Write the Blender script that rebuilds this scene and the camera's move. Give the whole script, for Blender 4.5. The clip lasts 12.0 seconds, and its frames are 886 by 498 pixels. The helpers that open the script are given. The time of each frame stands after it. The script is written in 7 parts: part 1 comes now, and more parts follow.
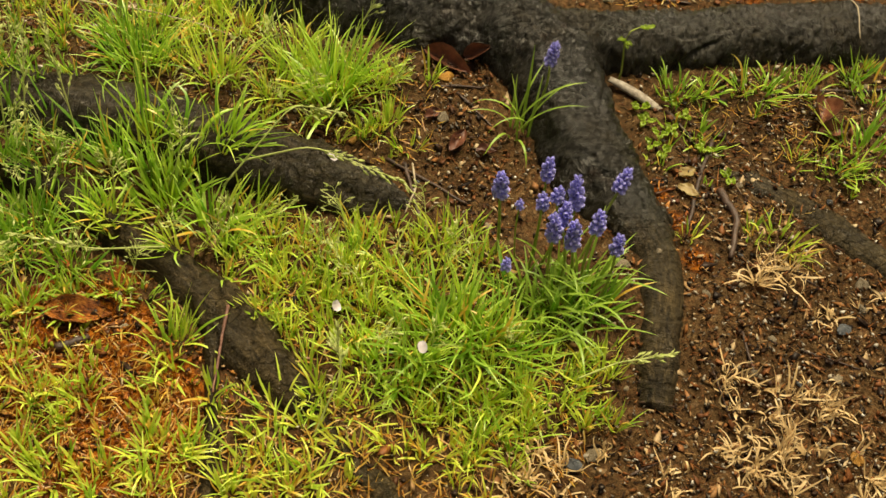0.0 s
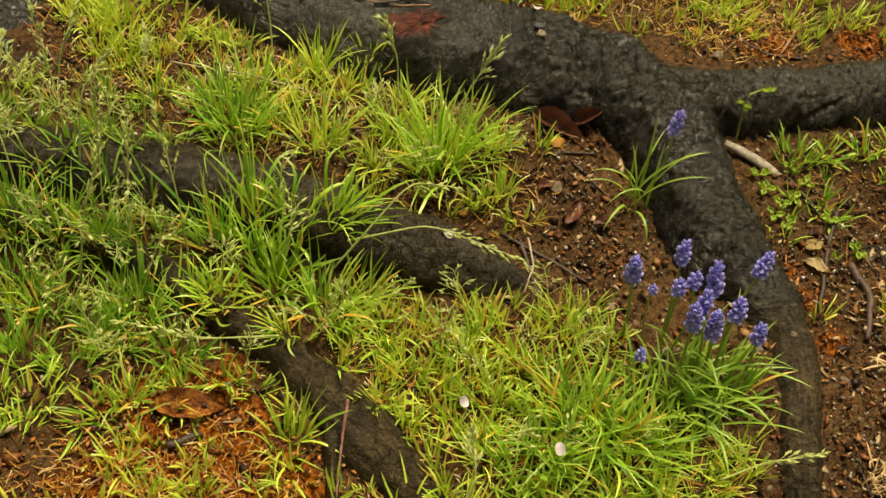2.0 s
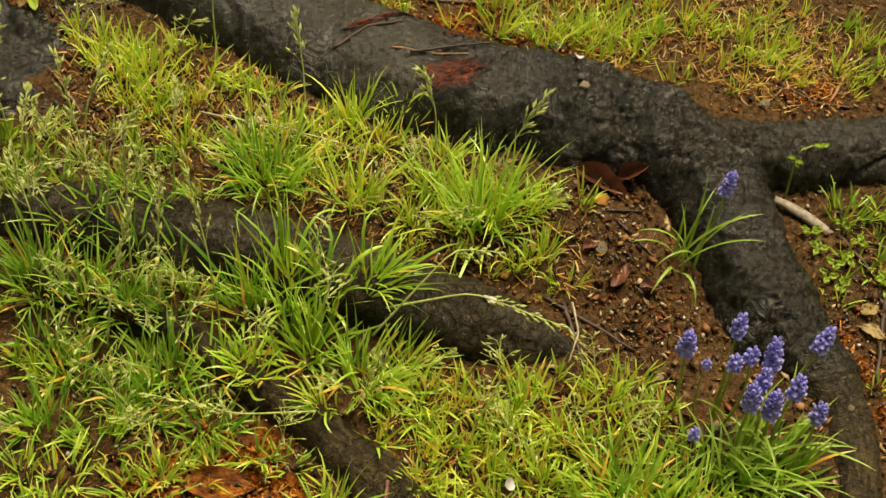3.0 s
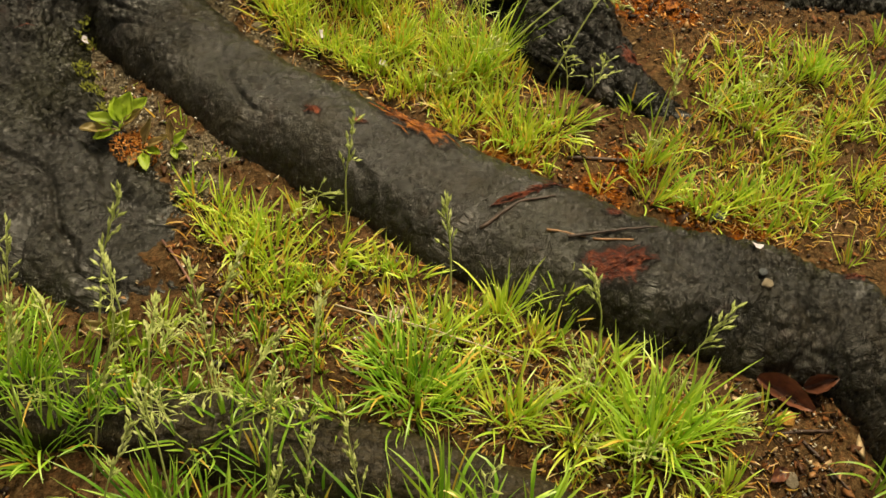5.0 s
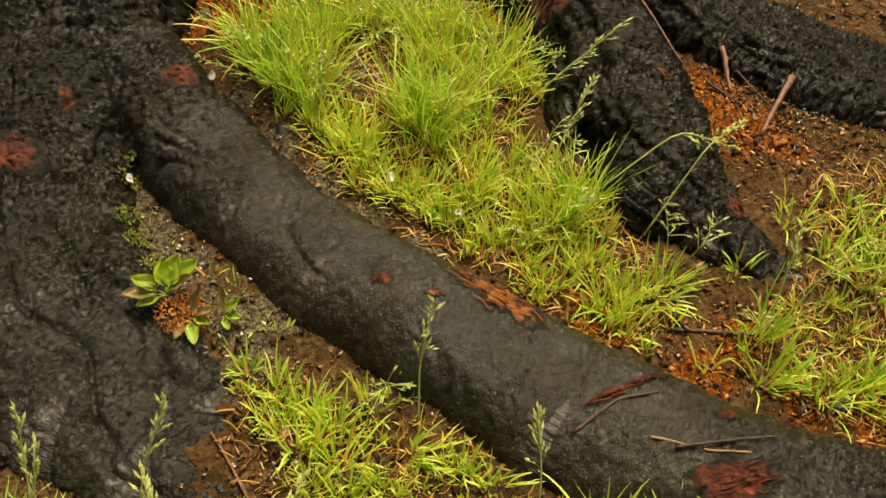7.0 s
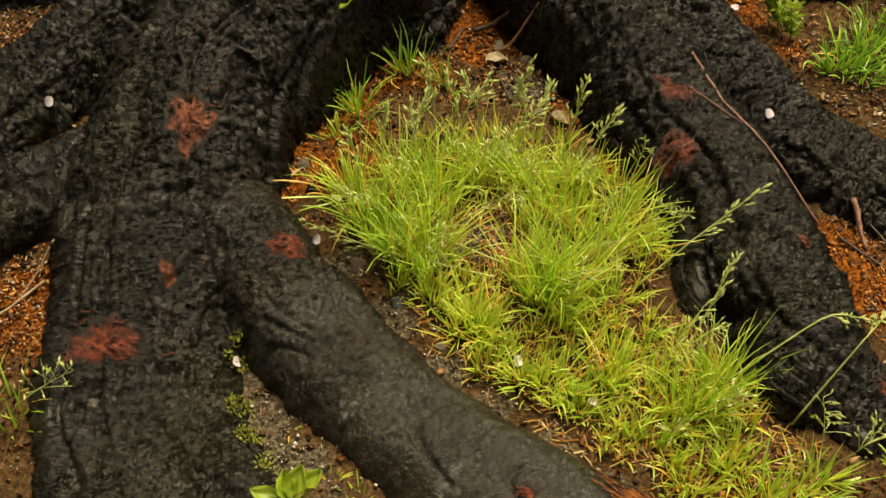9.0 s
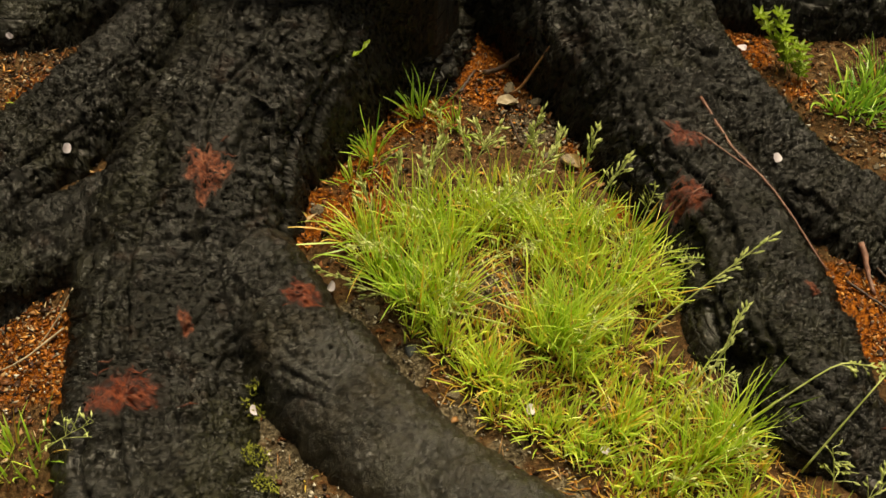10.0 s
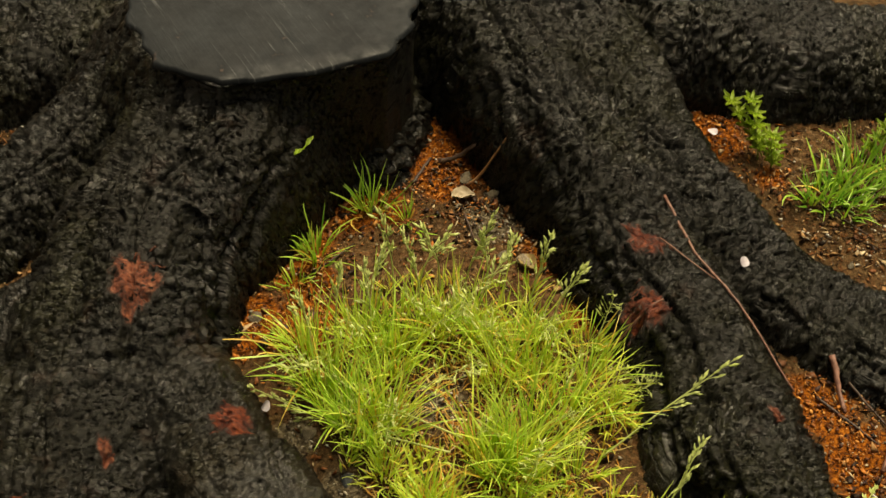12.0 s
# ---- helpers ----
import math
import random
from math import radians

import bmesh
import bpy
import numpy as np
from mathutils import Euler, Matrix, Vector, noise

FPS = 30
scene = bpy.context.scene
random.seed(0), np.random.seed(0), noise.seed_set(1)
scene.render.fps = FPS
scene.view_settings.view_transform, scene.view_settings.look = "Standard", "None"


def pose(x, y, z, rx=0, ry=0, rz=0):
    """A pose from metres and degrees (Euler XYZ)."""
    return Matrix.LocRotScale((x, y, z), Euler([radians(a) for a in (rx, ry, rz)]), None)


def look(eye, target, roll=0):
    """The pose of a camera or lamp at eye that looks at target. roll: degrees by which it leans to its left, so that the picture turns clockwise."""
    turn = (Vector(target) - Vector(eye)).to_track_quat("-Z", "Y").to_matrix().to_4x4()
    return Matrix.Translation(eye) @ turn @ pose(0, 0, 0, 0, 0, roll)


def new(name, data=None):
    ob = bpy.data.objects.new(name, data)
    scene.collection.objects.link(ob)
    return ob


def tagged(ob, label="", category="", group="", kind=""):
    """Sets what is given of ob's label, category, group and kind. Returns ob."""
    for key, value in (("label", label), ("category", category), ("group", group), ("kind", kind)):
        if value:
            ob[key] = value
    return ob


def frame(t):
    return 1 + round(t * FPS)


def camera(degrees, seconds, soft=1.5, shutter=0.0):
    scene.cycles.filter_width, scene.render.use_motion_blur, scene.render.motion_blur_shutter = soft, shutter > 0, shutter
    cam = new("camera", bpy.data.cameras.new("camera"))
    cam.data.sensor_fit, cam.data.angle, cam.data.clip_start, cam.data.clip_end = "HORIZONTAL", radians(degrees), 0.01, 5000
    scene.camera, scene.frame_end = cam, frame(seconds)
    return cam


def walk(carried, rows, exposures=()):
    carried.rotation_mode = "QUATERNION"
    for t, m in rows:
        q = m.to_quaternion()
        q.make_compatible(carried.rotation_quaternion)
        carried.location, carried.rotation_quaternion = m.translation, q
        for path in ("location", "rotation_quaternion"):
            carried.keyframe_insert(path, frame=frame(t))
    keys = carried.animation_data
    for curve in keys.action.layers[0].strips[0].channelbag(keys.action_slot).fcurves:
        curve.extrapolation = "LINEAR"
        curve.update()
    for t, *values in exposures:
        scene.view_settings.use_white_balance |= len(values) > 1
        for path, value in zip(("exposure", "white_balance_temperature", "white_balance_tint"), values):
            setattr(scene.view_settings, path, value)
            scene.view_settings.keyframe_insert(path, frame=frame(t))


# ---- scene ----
cam = camera(43.4, 12.0)
METRES, EYE, TILT, LEAN, TURN = 1.1, 0.806, -51.8, -6.1, 0.0
ROWS = [
    (0.0, 0.0, 0.0, 0.0, 0.0, 0.0, 0.0),
    (0.5, -0.0286, 0.0122, 0.0164, 0.21, 0.06, -0.2),
    (1.0, -0.0506, 0.0144, 0.0293, 0.45, 0.19, -0.26),
    (1.5, -0.0744, 0.028, 0.0454, 0.59, 0.21, -0.23),
    (2.0, -0.0895, 0.052, 0.0635, 0.59, 0.22, -0.12),
    (2.5, -0.1066, 0.0693, 0.0842, 0.72, 0.3, -0.21),
    (4.5, -0.1779, 0.1679, 0.2403, 1.95, 0.12, -1.91),
    (5.0, -0.232, 0.1935, 0.2783, 2.15, 0.33, -1.97),
    (5.5, -0.2687, 0.2096, 0.3025, 2.49, 0.56, -2.12),
    (6.0, -0.2791, 0.2287, 0.3241, 3.33, 0.58, -2.59),
    (6.5, -0.2839, 0.2631, 0.3732, 3.76, 0.45, -3.01),
    (7.0, -0.2788, 0.3045, 0.4189, 4.11, 0.51, -3.22),
    (7.5, -0.3074, 0.3379, 0.4592, 4.21, 0.56, -3.4),
    (9.5, -0.4016, 0.3558, 0.5756, 4.39, 1.36, -3.02),
    (10.0, -0.401, 0.347, 0.59, 4.54, 1.47, -3.01),
    (10.5, -0.3903, 0.3362, 0.5997, 4.54, 1.54, -3.02),
    (11.0, -0.383, 0.3385, 0.6195, 4.45, 1.48, -2.93),
    (11.5, -0.3679, 0.3638, 0.6531, 4.61, 1.51, -3.18),
    (12.0, -0.3609, 0.4059, 0.6901, 4.66, 1.58, -3.29),
]
walk(cam, [(t, pose(0, 0, EYE, TILT, LEAN, TURN) @ pose(METRES * x, METRES * y, METRES * z, 90 + pitch, roll, yaw)) for t, x, y, z, yaw, pitch, roll in ROWS], exposures=[(0.0, 0.68, 8800, 6), (2.5, 0.62, 8800, 6), (5.0, 0.68, 8800, 6), (7.5, 0.76, 8800, 6), (10.5, 0.70, 8800, 6), (12.0, 0.70, 8800, 6)])

# ---- world and light: a bright overcast sky over wet ground ----
world = bpy.data.worlds.new("overcast_sky")
scene.world = world
world.use_nodes = True
wn = world.node_tree
sky = wn.nodes.new("ShaderNodeTexSky")
sky.sky_type = "NISHITA"
sky.sun_disc = False
sky.sun_elevation = radians(58)
sky.sun_rotation = radians(10)
sky.dust_density = 4.0
sky.ozone_density = 0.6
pale = wn.nodes.new("ShaderNodeHueSaturation")
pale.inputs["Saturation"].default_value = 0.10
wn.links.new(sky.outputs[0], pale.inputs["Color"])
wn.links.new(pale.outputs[0], wn.nodes["Background"].inputs[0])
wn.nodes["Background"].inputs[1].default_value = 0.05
sun = new("sun", bpy.data.lights.new("sun", "SUN"))
sun.data.energy = 3.7
sun.data.angle = radians(32)
sun.data.color = (1.0, 0.94, 0.82)
sun.matrix_world = look((0.4, 3.0, 4.6), (-0.2, 1.0, 0.0))

rng = np.random.default_rng(7)


# ---- small numeric helpers ----
def lattice(ix, iy, iz, seed):
    h = (ix * 374761393 + iy * 668265263 + iz * 2147483647 + seed * 1274126177) & 0xFFFFFFFF
    h = ((h ^ (h >> 13)) * 1274126177) & 0xFFFFFFFF
    return ((h ^ (h >> 16)) & 0xFFFF) / 65535.0


def vnoise(x, y, z=0.0, seed=0):
    """Smooth value noise in -1..1."""
    x, y, z = np.broadcast_arrays(np.asarray(x, float), np.asarray(y, float), np.asarray(z, float))
    ix, iy, iz = (np.floor(a).astype(np.int64) for a in (x, y, z))
    fx, fy, fz = x - ix, y - iy, z - iz
    fx, fy, fz = (f * f * f * (f * (f * 6 - 15) + 10) for f in (fx, fy, fz))
    out = 0.0
    for dx in (0, 1):
        for dy in (0, 1):
            for dz in (0, 1):
                w = (fx if dx else 1 - fx) * (fy if dy else 1 - fy) * (fz if dz else 1 - fz)
                out = out + w * lattice(ix + dx, iy + dy, iz + dz, seed)
    return out * 2 - 1


def fbm(x, y, z=0.0, octaves=4, seed=0):
    out, amp, f = 0.0, 0.5, 1.0
    for k in range(octaves):
        out = out + amp * vnoise(np.asarray(x) * f, np.asarray(y) * f, np.asarray(z) * f, seed + 17 * k)
        amp, f = amp * 0.5, f * 2.03
    return out


def cracks(u, v, seed=0):
    """How far from the nearest border of irregular cells (0 on it), and a chance value of each cell."""
    iu, iv = np.floor(u).astype(np.int64), np.floor(v).astype(np.int64)
    f1, f2, own = np.full(u.shape, 9.0), np.full(u.shape, 9.0), np.zeros(u.shape)
    for a in (-1, 0, 1):
        for b in (-1, 0, 1):
            cu, cv = iu + a, iv + b
            d = np.hypot(cu + lattice(cu, cv, 0 * cu, seed) - u, cv + lattice(cu, cv, 0 * cu + 5, seed + 3) - v)
            own = np.where(d < f1, lattice(cu, cv, 0 * cu + 9, seed + 7), own)
            f2 = np.minimum(f2, np.maximum(d, f1))
            f1 = np.minimum(f1, d)
    return f2 - f1, own


def step(a, b, v):
    u = np.clip((v - a) / (b - a), 0, 1)
    return u * u * (3 - 2 * u)


def blob(x, y, rows):
    """The strongest of some soft discs (x, y, radius)."""
    out = np.zeros_like(np.asarray(x, float))
    for bx, by, r in rows:
        out = np.maximum(out, np.exp(-((x - bx) ** 2 + (y - by) ** 2) / (r * r)))
    return out


# ---- materials ----
class Mat:
    """A node material with short ways to wire it."""

    def __init__(self, name, rough=0.6, spec=0.5):
        self.m = bpy.data.materials.new(name)
        self.m.use_nodes = True
        self.t = self.m.node_tree
        self.bsdf = self.t.nodes["Principled BSDF"]
        self.bsdf.inputs["Roughness"].default_value = rough
        self.bsdf.inputs["Specular IOR Level"].default_value = spec
        self.place = self.t.nodes.new("ShaderNodeTexCoord").outputs["Object"]

    def wire(self, a, b):
        self.t.links.new(a, b)
        return a

    def noise_tex(self, scale, detail=4, rough=0.55, vector=None, distort=0.0):
        n = self.t.nodes.new("ShaderNodeTexNoise")
        n.inputs["Scale"].default_value, n.inputs["Detail"].default_value = scale, detail
        n.inputs["Roughness"].default_value, n.inputs["Distortion"].default_value = rough, distort
        self.wire(vector or self.place, n.inputs["Vector"])
        return n.outputs["Fac"]

    def cells(self, scale, feature="F1", out="Distance", vector=None):
        n = self.t.nodes.new("ShaderNodeTexVoronoi")
        n.feature = feature
        n.inputs["Scale"].default_value = scale
        self.wire(vector or self.place, n.inputs["Vector"])
        return n.outputs[out]

    def stretch(self, sx, sy, sz, rz=0.0):
        n = self.t.nodes.new("ShaderNodeMapping")
        n.vector_type = "TEXTURE"
        n.inputs["Scale"].default_value = (1 / sx, 1 / sy, 1 / sz)
        n.inputs["Rotation"].default_value = (0, 0, rz)
        self.wire(self.place, n.inputs["Vector"])
        return n.outputs[0]

    def attr(self, name):
        n = self.t.nodes.new("ShaderNodeAttribute")
        n.attribute_name = name
        return n.outputs["Fac"]

    def chance(self):
        return self.t.nodes.new("ShaderNodeObjectInfo").outputs["Random"]

    def ramp(self, fac, stops):
        n = self.t.nodes.new("ShaderNodeValToRGB")
        e = n.color_ramp.elements
        while len(e) < len(stops):
            e.new(0.5)
        for el, (p, c) in zip(e, stops):
            el.position, el.color = p, (*(c if isinstance(c, tuple) else (c, c, c)), 1)
        self.wire(fac, n.inputs[0])
        return n.outputs[0]

    def mix(self, fac, a, b, how="MIX"):
        n = self.t.nodes.new("ShaderNodeMix")
        n.data_type, n.blend_type = "RGBA", how
        for slot, v in ((0, fac), (6, a), (7, b)):
            if isinstance(v, (int, float)):
                n.inputs[slot].default_value = v if slot == 0 else (v, v, v, 1)
            elif isinstance(v, tuple):
                n.inputs[slot].default_value = (*v, 1)
            else:
                self.wire(v, n.inputs[slot])
        return n.outputs[2]

    def calc(self, op, a, b):
        n = self.t.nodes.new("ShaderNodeMath")
        n.operation = op
        for slot, v in ((0, a), (1, b)):
            if isinstance(v, (int, float)):
                n.inputs[slot].default_value = v
            else:
                self.wire(v, n.inputs[slot])
        return n.outputs[0]

    def base(self, colour):
        if isinstance(colour, tuple):
            self.bsdf.inputs["Base Color"].default_value = (*colour, 1)
        else:
            self.wire(colour, self.bsdf.inputs["Base Color"])
        return self

    def gloss(self, value):
        self.wire(value, self.bsdf.inputs["Roughness"])
        return self

    def bump(self, height, strength=0.5, distance=0.002):
        n = self.t.nodes.new("ShaderNodeBump")
        n.inputs["Strength"].default_value, n.inputs["Distance"].default_value = strength, distance
        self.wire(height, n.inputs["Height"])
        self.wire(n.outputs[0], self.bsdf.inputs["Normal"])
        return self

    def leafy(self, colour, amount=0.35):
        """Lets some light through, as thin leaves do."""
        tr = self.t.nodes.new("ShaderNodeBsdfTranslucent")
        mx = self.t.nodes.new("ShaderNodeMixShader")
        mx.inputs[0].default_value = amount
        if isinstance(colour, tuple):
            tr.inputs[0].default_value = (*colour, 1)
        else:
            self.wire(colour, tr.inputs[0])
        self.wire(self.bsdf.outputs[0], mx.inputs[1])
        self.wire(tr.outputs[0], mx.inputs[2])
        self.wire(mx.outputs[0], self.t.nodes["Material Output"].inputs[0])
        return self


def soil_material():
    m = Mat("wet_soil", 0.7, 0.06)
    grain = m.noise_tex(170, 6, 0.75)
    fine = m.noise_tex(520, 3, 0.7)
    broad = m.noise_tex(9, 4, 0.6)
    chips = m.cells(210, "F1", "Color")
    col = m.ramp(grain, [(0.30, (0.014, 0.008, 0.004)), (0.44, (0.085, 0.044, 0.017)), (0.60, (0.22, 0.13, 0.058)), (0.78, (0.38, 0.27, 0.14))])
    col = m.mix(0.40, col, m.ramp(chips, [(0.2, (0.008, 0.005, 0.003)), (0.6, (0.07, 0.038, 0.016)), (0.85, (0.14, 0.05, 0.02)), (0.97, (0.34, 0.25, 0.15))]))
    col = m.mix(m.ramp(broad, [(0.4, 0.0), (0.65, 0.42)]), col, (0.026, 0.015, 0.007))
    col = m.mix(0.8, col, m.ramp(fine, [(0.3, 0.25), (0.6, 1.0), (0.8, 1.6)]), "MULTIPLY")
    orange = m.ramp(m.noise_tex(230, 5, 0.75), [(0.34, (0.010, 0.003, 0.0015)), (0.47, (0.14, 0.036, 0.005)), (0.61, (0.34, 0.105, 0.013)), (0.79, (0.52, 0.21, 0.042))])
    col = m.mix(m.attr("mulch"), col, orange)
    sand = m.ramp(m.noise_tex(260, 3, 0.7), [(0.34, (0.02, 0.014, 0.008)), (0.52, (0.10, 0.078, 0.048)), (0.72, (0.30, 0.25, 0.17))])
    col = m.mix(m.attr("gravel"), col, sand)
    m.base(col).gloss(m.ramp(broad, [(0.35, 0.5), (0.7, 0.85)]))
    relief = m.mix(0.5, grain, m.mix(0.5, m.cells(160), fine))
    return m.bump(relief, 1.0, 0.006).m


def bark_material():
    """Wet bark: smooth, cracked (coarse) or dulled by soil (earth), by the mesh's values; s and d run along and across a root."""
    m = Mat("wet_black_bark", 0.4, 0.34)
    coarse, earth = m.attr("coarse"), m.attr("earth")
    axes = m.t.nodes.new("ShaderNodeSeparateXYZ")
    m.wire(m.place, axes.inputs[0])

    def lengthwise(stretch):
        n = m.t.nodes.new("ShaderNodeCombineXYZ")
        m.wire(m.calc("MULTIPLY", m.attr("s"), stretch), n.inputs[0])
        m.wire(m.attr("d"), n.inputs[1])
        m.wire(axes.outputs[2], n.inputs[2])
        return n.outputs[0]

    scaly, strands = lengthwise(1.6), lengthwise(0.14)
    # pits between the scales: few and small on smooth bark, many on cracked bark
    grain = m.noise_tex(190, 5, 0.62, scaly, 0.5)
    tiny = m.noise_tex(520, 3, 0.6)
    smooth_pits = m.ramp(grain, [(0.30, 0.0), (0.38, 1.0)])
    rough_pits = m.ramp(grain, [(0.37, 0.0), (0.48, 1.0)])
    pits = m.mix(m.calc("MULTIPLY", earth, 0.8), m.mix(coarse, smooth_pits, rough_pits), 1.0)
    # thin cracks between long scales, in patches
    shake = m.t.nodes.new("ShaderNodeTexNoise")
    shake.inputs["Scale"].default_value, shake.inputs["Detail"].default_value = 90, 4
    m.wire(m.place, shake.inputs["Vector"])
    bent = m.t.nodes.new("ShaderNodeVectorMath")
    bent.operation = "MULTIPLY_ADD"
    m.wire(shake.outputs["Color"], bent.inputs[0])
    bent.inputs[1].default_value = (0.022, 0.022, 0.022)
    m.wire(lengthwise(1.5), bent.inputs[2])
    plates = m.ramp(m.cells(62, "DISTANCE_TO_EDGE", "Distance", bent.outputs[0]), [(0.0, 0.0), (0.05, 1.0)])
    patchy = m.calc("MULTIPLY", m.ramp(m.noise_tex(14, 3, 0.6), [(0.40, 0.15), (0.55, 1.0)]), m.ramp(coarse, [(0.0, 0.25), (0.5, 1.0)]))
    plates = m.mix(patchy, 1.0, plates)
    broad = m.noise_tex(7, 4, 0.6)
    mid = m.noise_tex(230, 5, 0.7)
    col = m.ramp(mid, [(0.32, (0.004, 0.0036, 0.0021)), (0.50, (0.011, 0.0096, 0.0052)), (0.70, (0.027, 0.023, 0.0125))])
    col = m.mix(m.calc("MULTIPLY", coarse, 0.6), col, (0.0042, 0.0041, 0.0027))
    brown = m.ramp(m.noise_tex(22, 5, 0.7), [(0.58, 0.0), (0.74, 0.6)])
    col = m.mix(brown, col, (0.034, 0.016, 0.009))
    moss = m.calc("MULTIPLY", m.ramp(broad, [(0.50, 0.0), (0.70, 0.6)]), m.ramp(m.noise_tex(260, 4, 0.7), [(0.35, 0.2), (0.65, 1.0)]))
    col = m.mix(moss, col, (0.030, 0.031, 0.007))
    woody = m.noise_tex(230, 5, 0.75, strands, 0.5)
    dull = m.ramp(m.mix(0.3, woody, m.noise_tex(300, 5, 0.75)), [(0.34, (0.006, 0.004, 0.002)), (0.5, (0.045, 0.032, 0.014)), (0.68, (0.15, 0.105, 0.050))])
    col = m.mix(m.calc("MULTIPLY", earth, 0.85), col, dull)
    # shade inside pits and cracks is painted in: they multiply the colour down
    col = m.mix(m.ramp(coarse, [(0.0, 0.45), (0.7, 0.8)]), col, m.mix(0.9, pits, plates, "MULTIPLY"), "MULTIPLY")
    speck = m.ramp(m.noise_tex(330, 2, 0.5), [(0.72, 0.0), (0.78, 0.6)])
    col = m.mix(speck, col, (0.10, 0.055, 0.03))
    m.base(col).gloss(m.mix(earth, m.ramp(m.noise_tex(24, 4, 0.6), [(0.32, 0.24), (0.52, 0.32), (0.7, 0.45)]), 0.62))
    # pits and cracks also lose their shine, as shaded recesses would
    wet = m.calc("MULTIPLY", m.calc("MULTIPLY", pits, plates), m.calc("SUBTRACT", 1.0, m.calc("MULTIPLY", earth, 0.75)))
    m.wire(m.calc("MULTIPLY", wet, m.calc("SUBTRACT", 0.42, m.calc("MULTIPLY", coarse, 0.24))), m.bsdf.inputs["Specular IOR Level"])
    relief = m.calc("ADD", m.calc("MULTIPLY", pits, 0.45), m.calc("ADD", m.calc("MULTIPLY", plates, 0.5), m.calc("ADD", m.calc("MULTIPLY", grain, 0.9), m.calc("MULTIPLY", tiny, 0.22))))
    relief = m.calc("ADD", relief, m.calc("MULTIPLY", m.calc("MULTIPLY", woody, earth), 0.5))
    # a film of rain over the scales
    film = m.t.nodes.new("ShaderNodeBump")
    film.inputs["Strength"].default_value, film.inputs["Distance"].default_value = 0.75, 0.0023
    m.wire(m.calc("ADD", grain, m.calc("MULTIPLY", m.noise_tex(330, 4, 0.65, scaly), 0.7)), film.inputs["Height"])
    m.wire(film.outputs[0], m.bsdf.inputs["Coat Normal"])
    m.wire(m.calc("MULTIPLY", m.calc("MULTIPLY", wet, m.calc("SUBTRACT", 1.0, m.calc("MULTIPLY", coarse, 0.35))), m.ramp(m.noise_tex(16, 4, 0.6), [(0.38, 0.22), (0.62, 0.58)])), m.bsdf.inputs["Coat Weight"])
    m.bsdf.inputs["Coat Roughness"].default_value = 0.15
    return m.bump(relief, 1.0, 0.0042).m


def cut_material():
    m = Mat("sawn_sealed_wood", 0.5, 0.16)
    v = m.stretch(4, 95, 7, radians(-52))
    streak = m.noise_tex(3.2, 6, 0.7, v, 0.4)
    dust = m.noise_tex(60, 4, 0.6)
    col = m.ramp(m.noise_tex(14, 4, 0.6), [(0.3, (0.003, 0.0038, 0.0044)), (0.7, (0.012, 0.0145, 0.0165))])
    side = m.ramp(m.noise_tex(5, 2), [(0.42, 0.15), (0.6, 1.0)])
    col = m.mix(m.calc("MULTIPLY", side, m.ramp(streak, [(0.60, 0.0), (0.72, 0.8)])), col, (0.20, 0.205, 0.205))
    col = m.mix(m.ramp(dust, [(0.66, 0.0), (0.8, 0.5)]), col, (0.14, 0.09, 0.07))
    m.base(col).gloss(m.ramp(dust, [(0.3, 0.42), (0.7, 0.75)]))
    return m.bump(streak, 0.25, 0.002).m


def scar_material(name, dark, mid, pale):
    """Torn wood: split fibres with black gaps, more bark-dark towards the ragged rim."""
    m = Mat(name, 0.45, 0.35)
    fibre = m.noise_tex(1.0, 6, 0.75, m.stretch(90, 420, 260, radians(-25)), 1.2)
    lump = m.noise_tex(95, 5, 0.75)
    blend = m.mix(0.5, fibre, lump)
    col = m.ramp(blend, [(0.36, tuple(0.12 * c for c in dark)), (0.44, dark), (0.52, mid), (0.66, pale)])
    ragged = m.calc("ADD", m.attr("rim"), m.calc("MULTIPLY", m.calc("SUBTRACT", m.noise_tex(70, 5, 0.75), 0.5), 1.3))
    col = m.mix(m.ramp(ragged, [(0.58, 0.0), (0.76, 1.0)]), col, (0.012, 0.009, 0.006))
    return m.base(col).bump(blend, 1.0, 0.007).m


def grass_material(name, deep, fresh, yellow, straw):
    m = Mat(name, 0.36, 0.5)
    tone, along = m.attr("tone"), m.attr("along")
    col = m.ramp(tone, [(0.0, deep), (0.45, fresh), (0.8, yellow), (0.93, yellow), (1.0, straw)])
    col = m.mix(m.ramp(along, [(0.0, 0.6), (0.22, 0.0)]), col, tuple(0.35 * a + 0.65 * b for a, b in zip(yellow, straw)))
    col = m.mix(m.ramp(along, [(0.5, 0.0), (1.0, 0.35)]), col, (0.82, 0.92, 0.28))
    col = m.mix(m.ramp(m.noise_tex(60, 3), [(0.35, 0.0), (0.75, 0.35)]), col, deep)
    return m.base(col).leafy(col, 0.3).m


def plain(name, stops, scale, rough=0.6, bump=0.3, leaf=0.0, by_object=0.0, spec=0.4):
    m = Mat(name, rough, spec)
    col = m.ramp(m.noise_tex(scale, 5, 0.65), stops)
    if by_object:
        col = m.mix(1.0, col, m.ramp(m.chance(), [(0.0, 1 - by_object), (1.0, 1.0)]), "MULTIPLY")
    m.base(col).bump(m.noise_tex(scale * 3, 4, 0.6), bump, 0.0015)
    return m.leafy(col, leaf).m if leaf else m.m


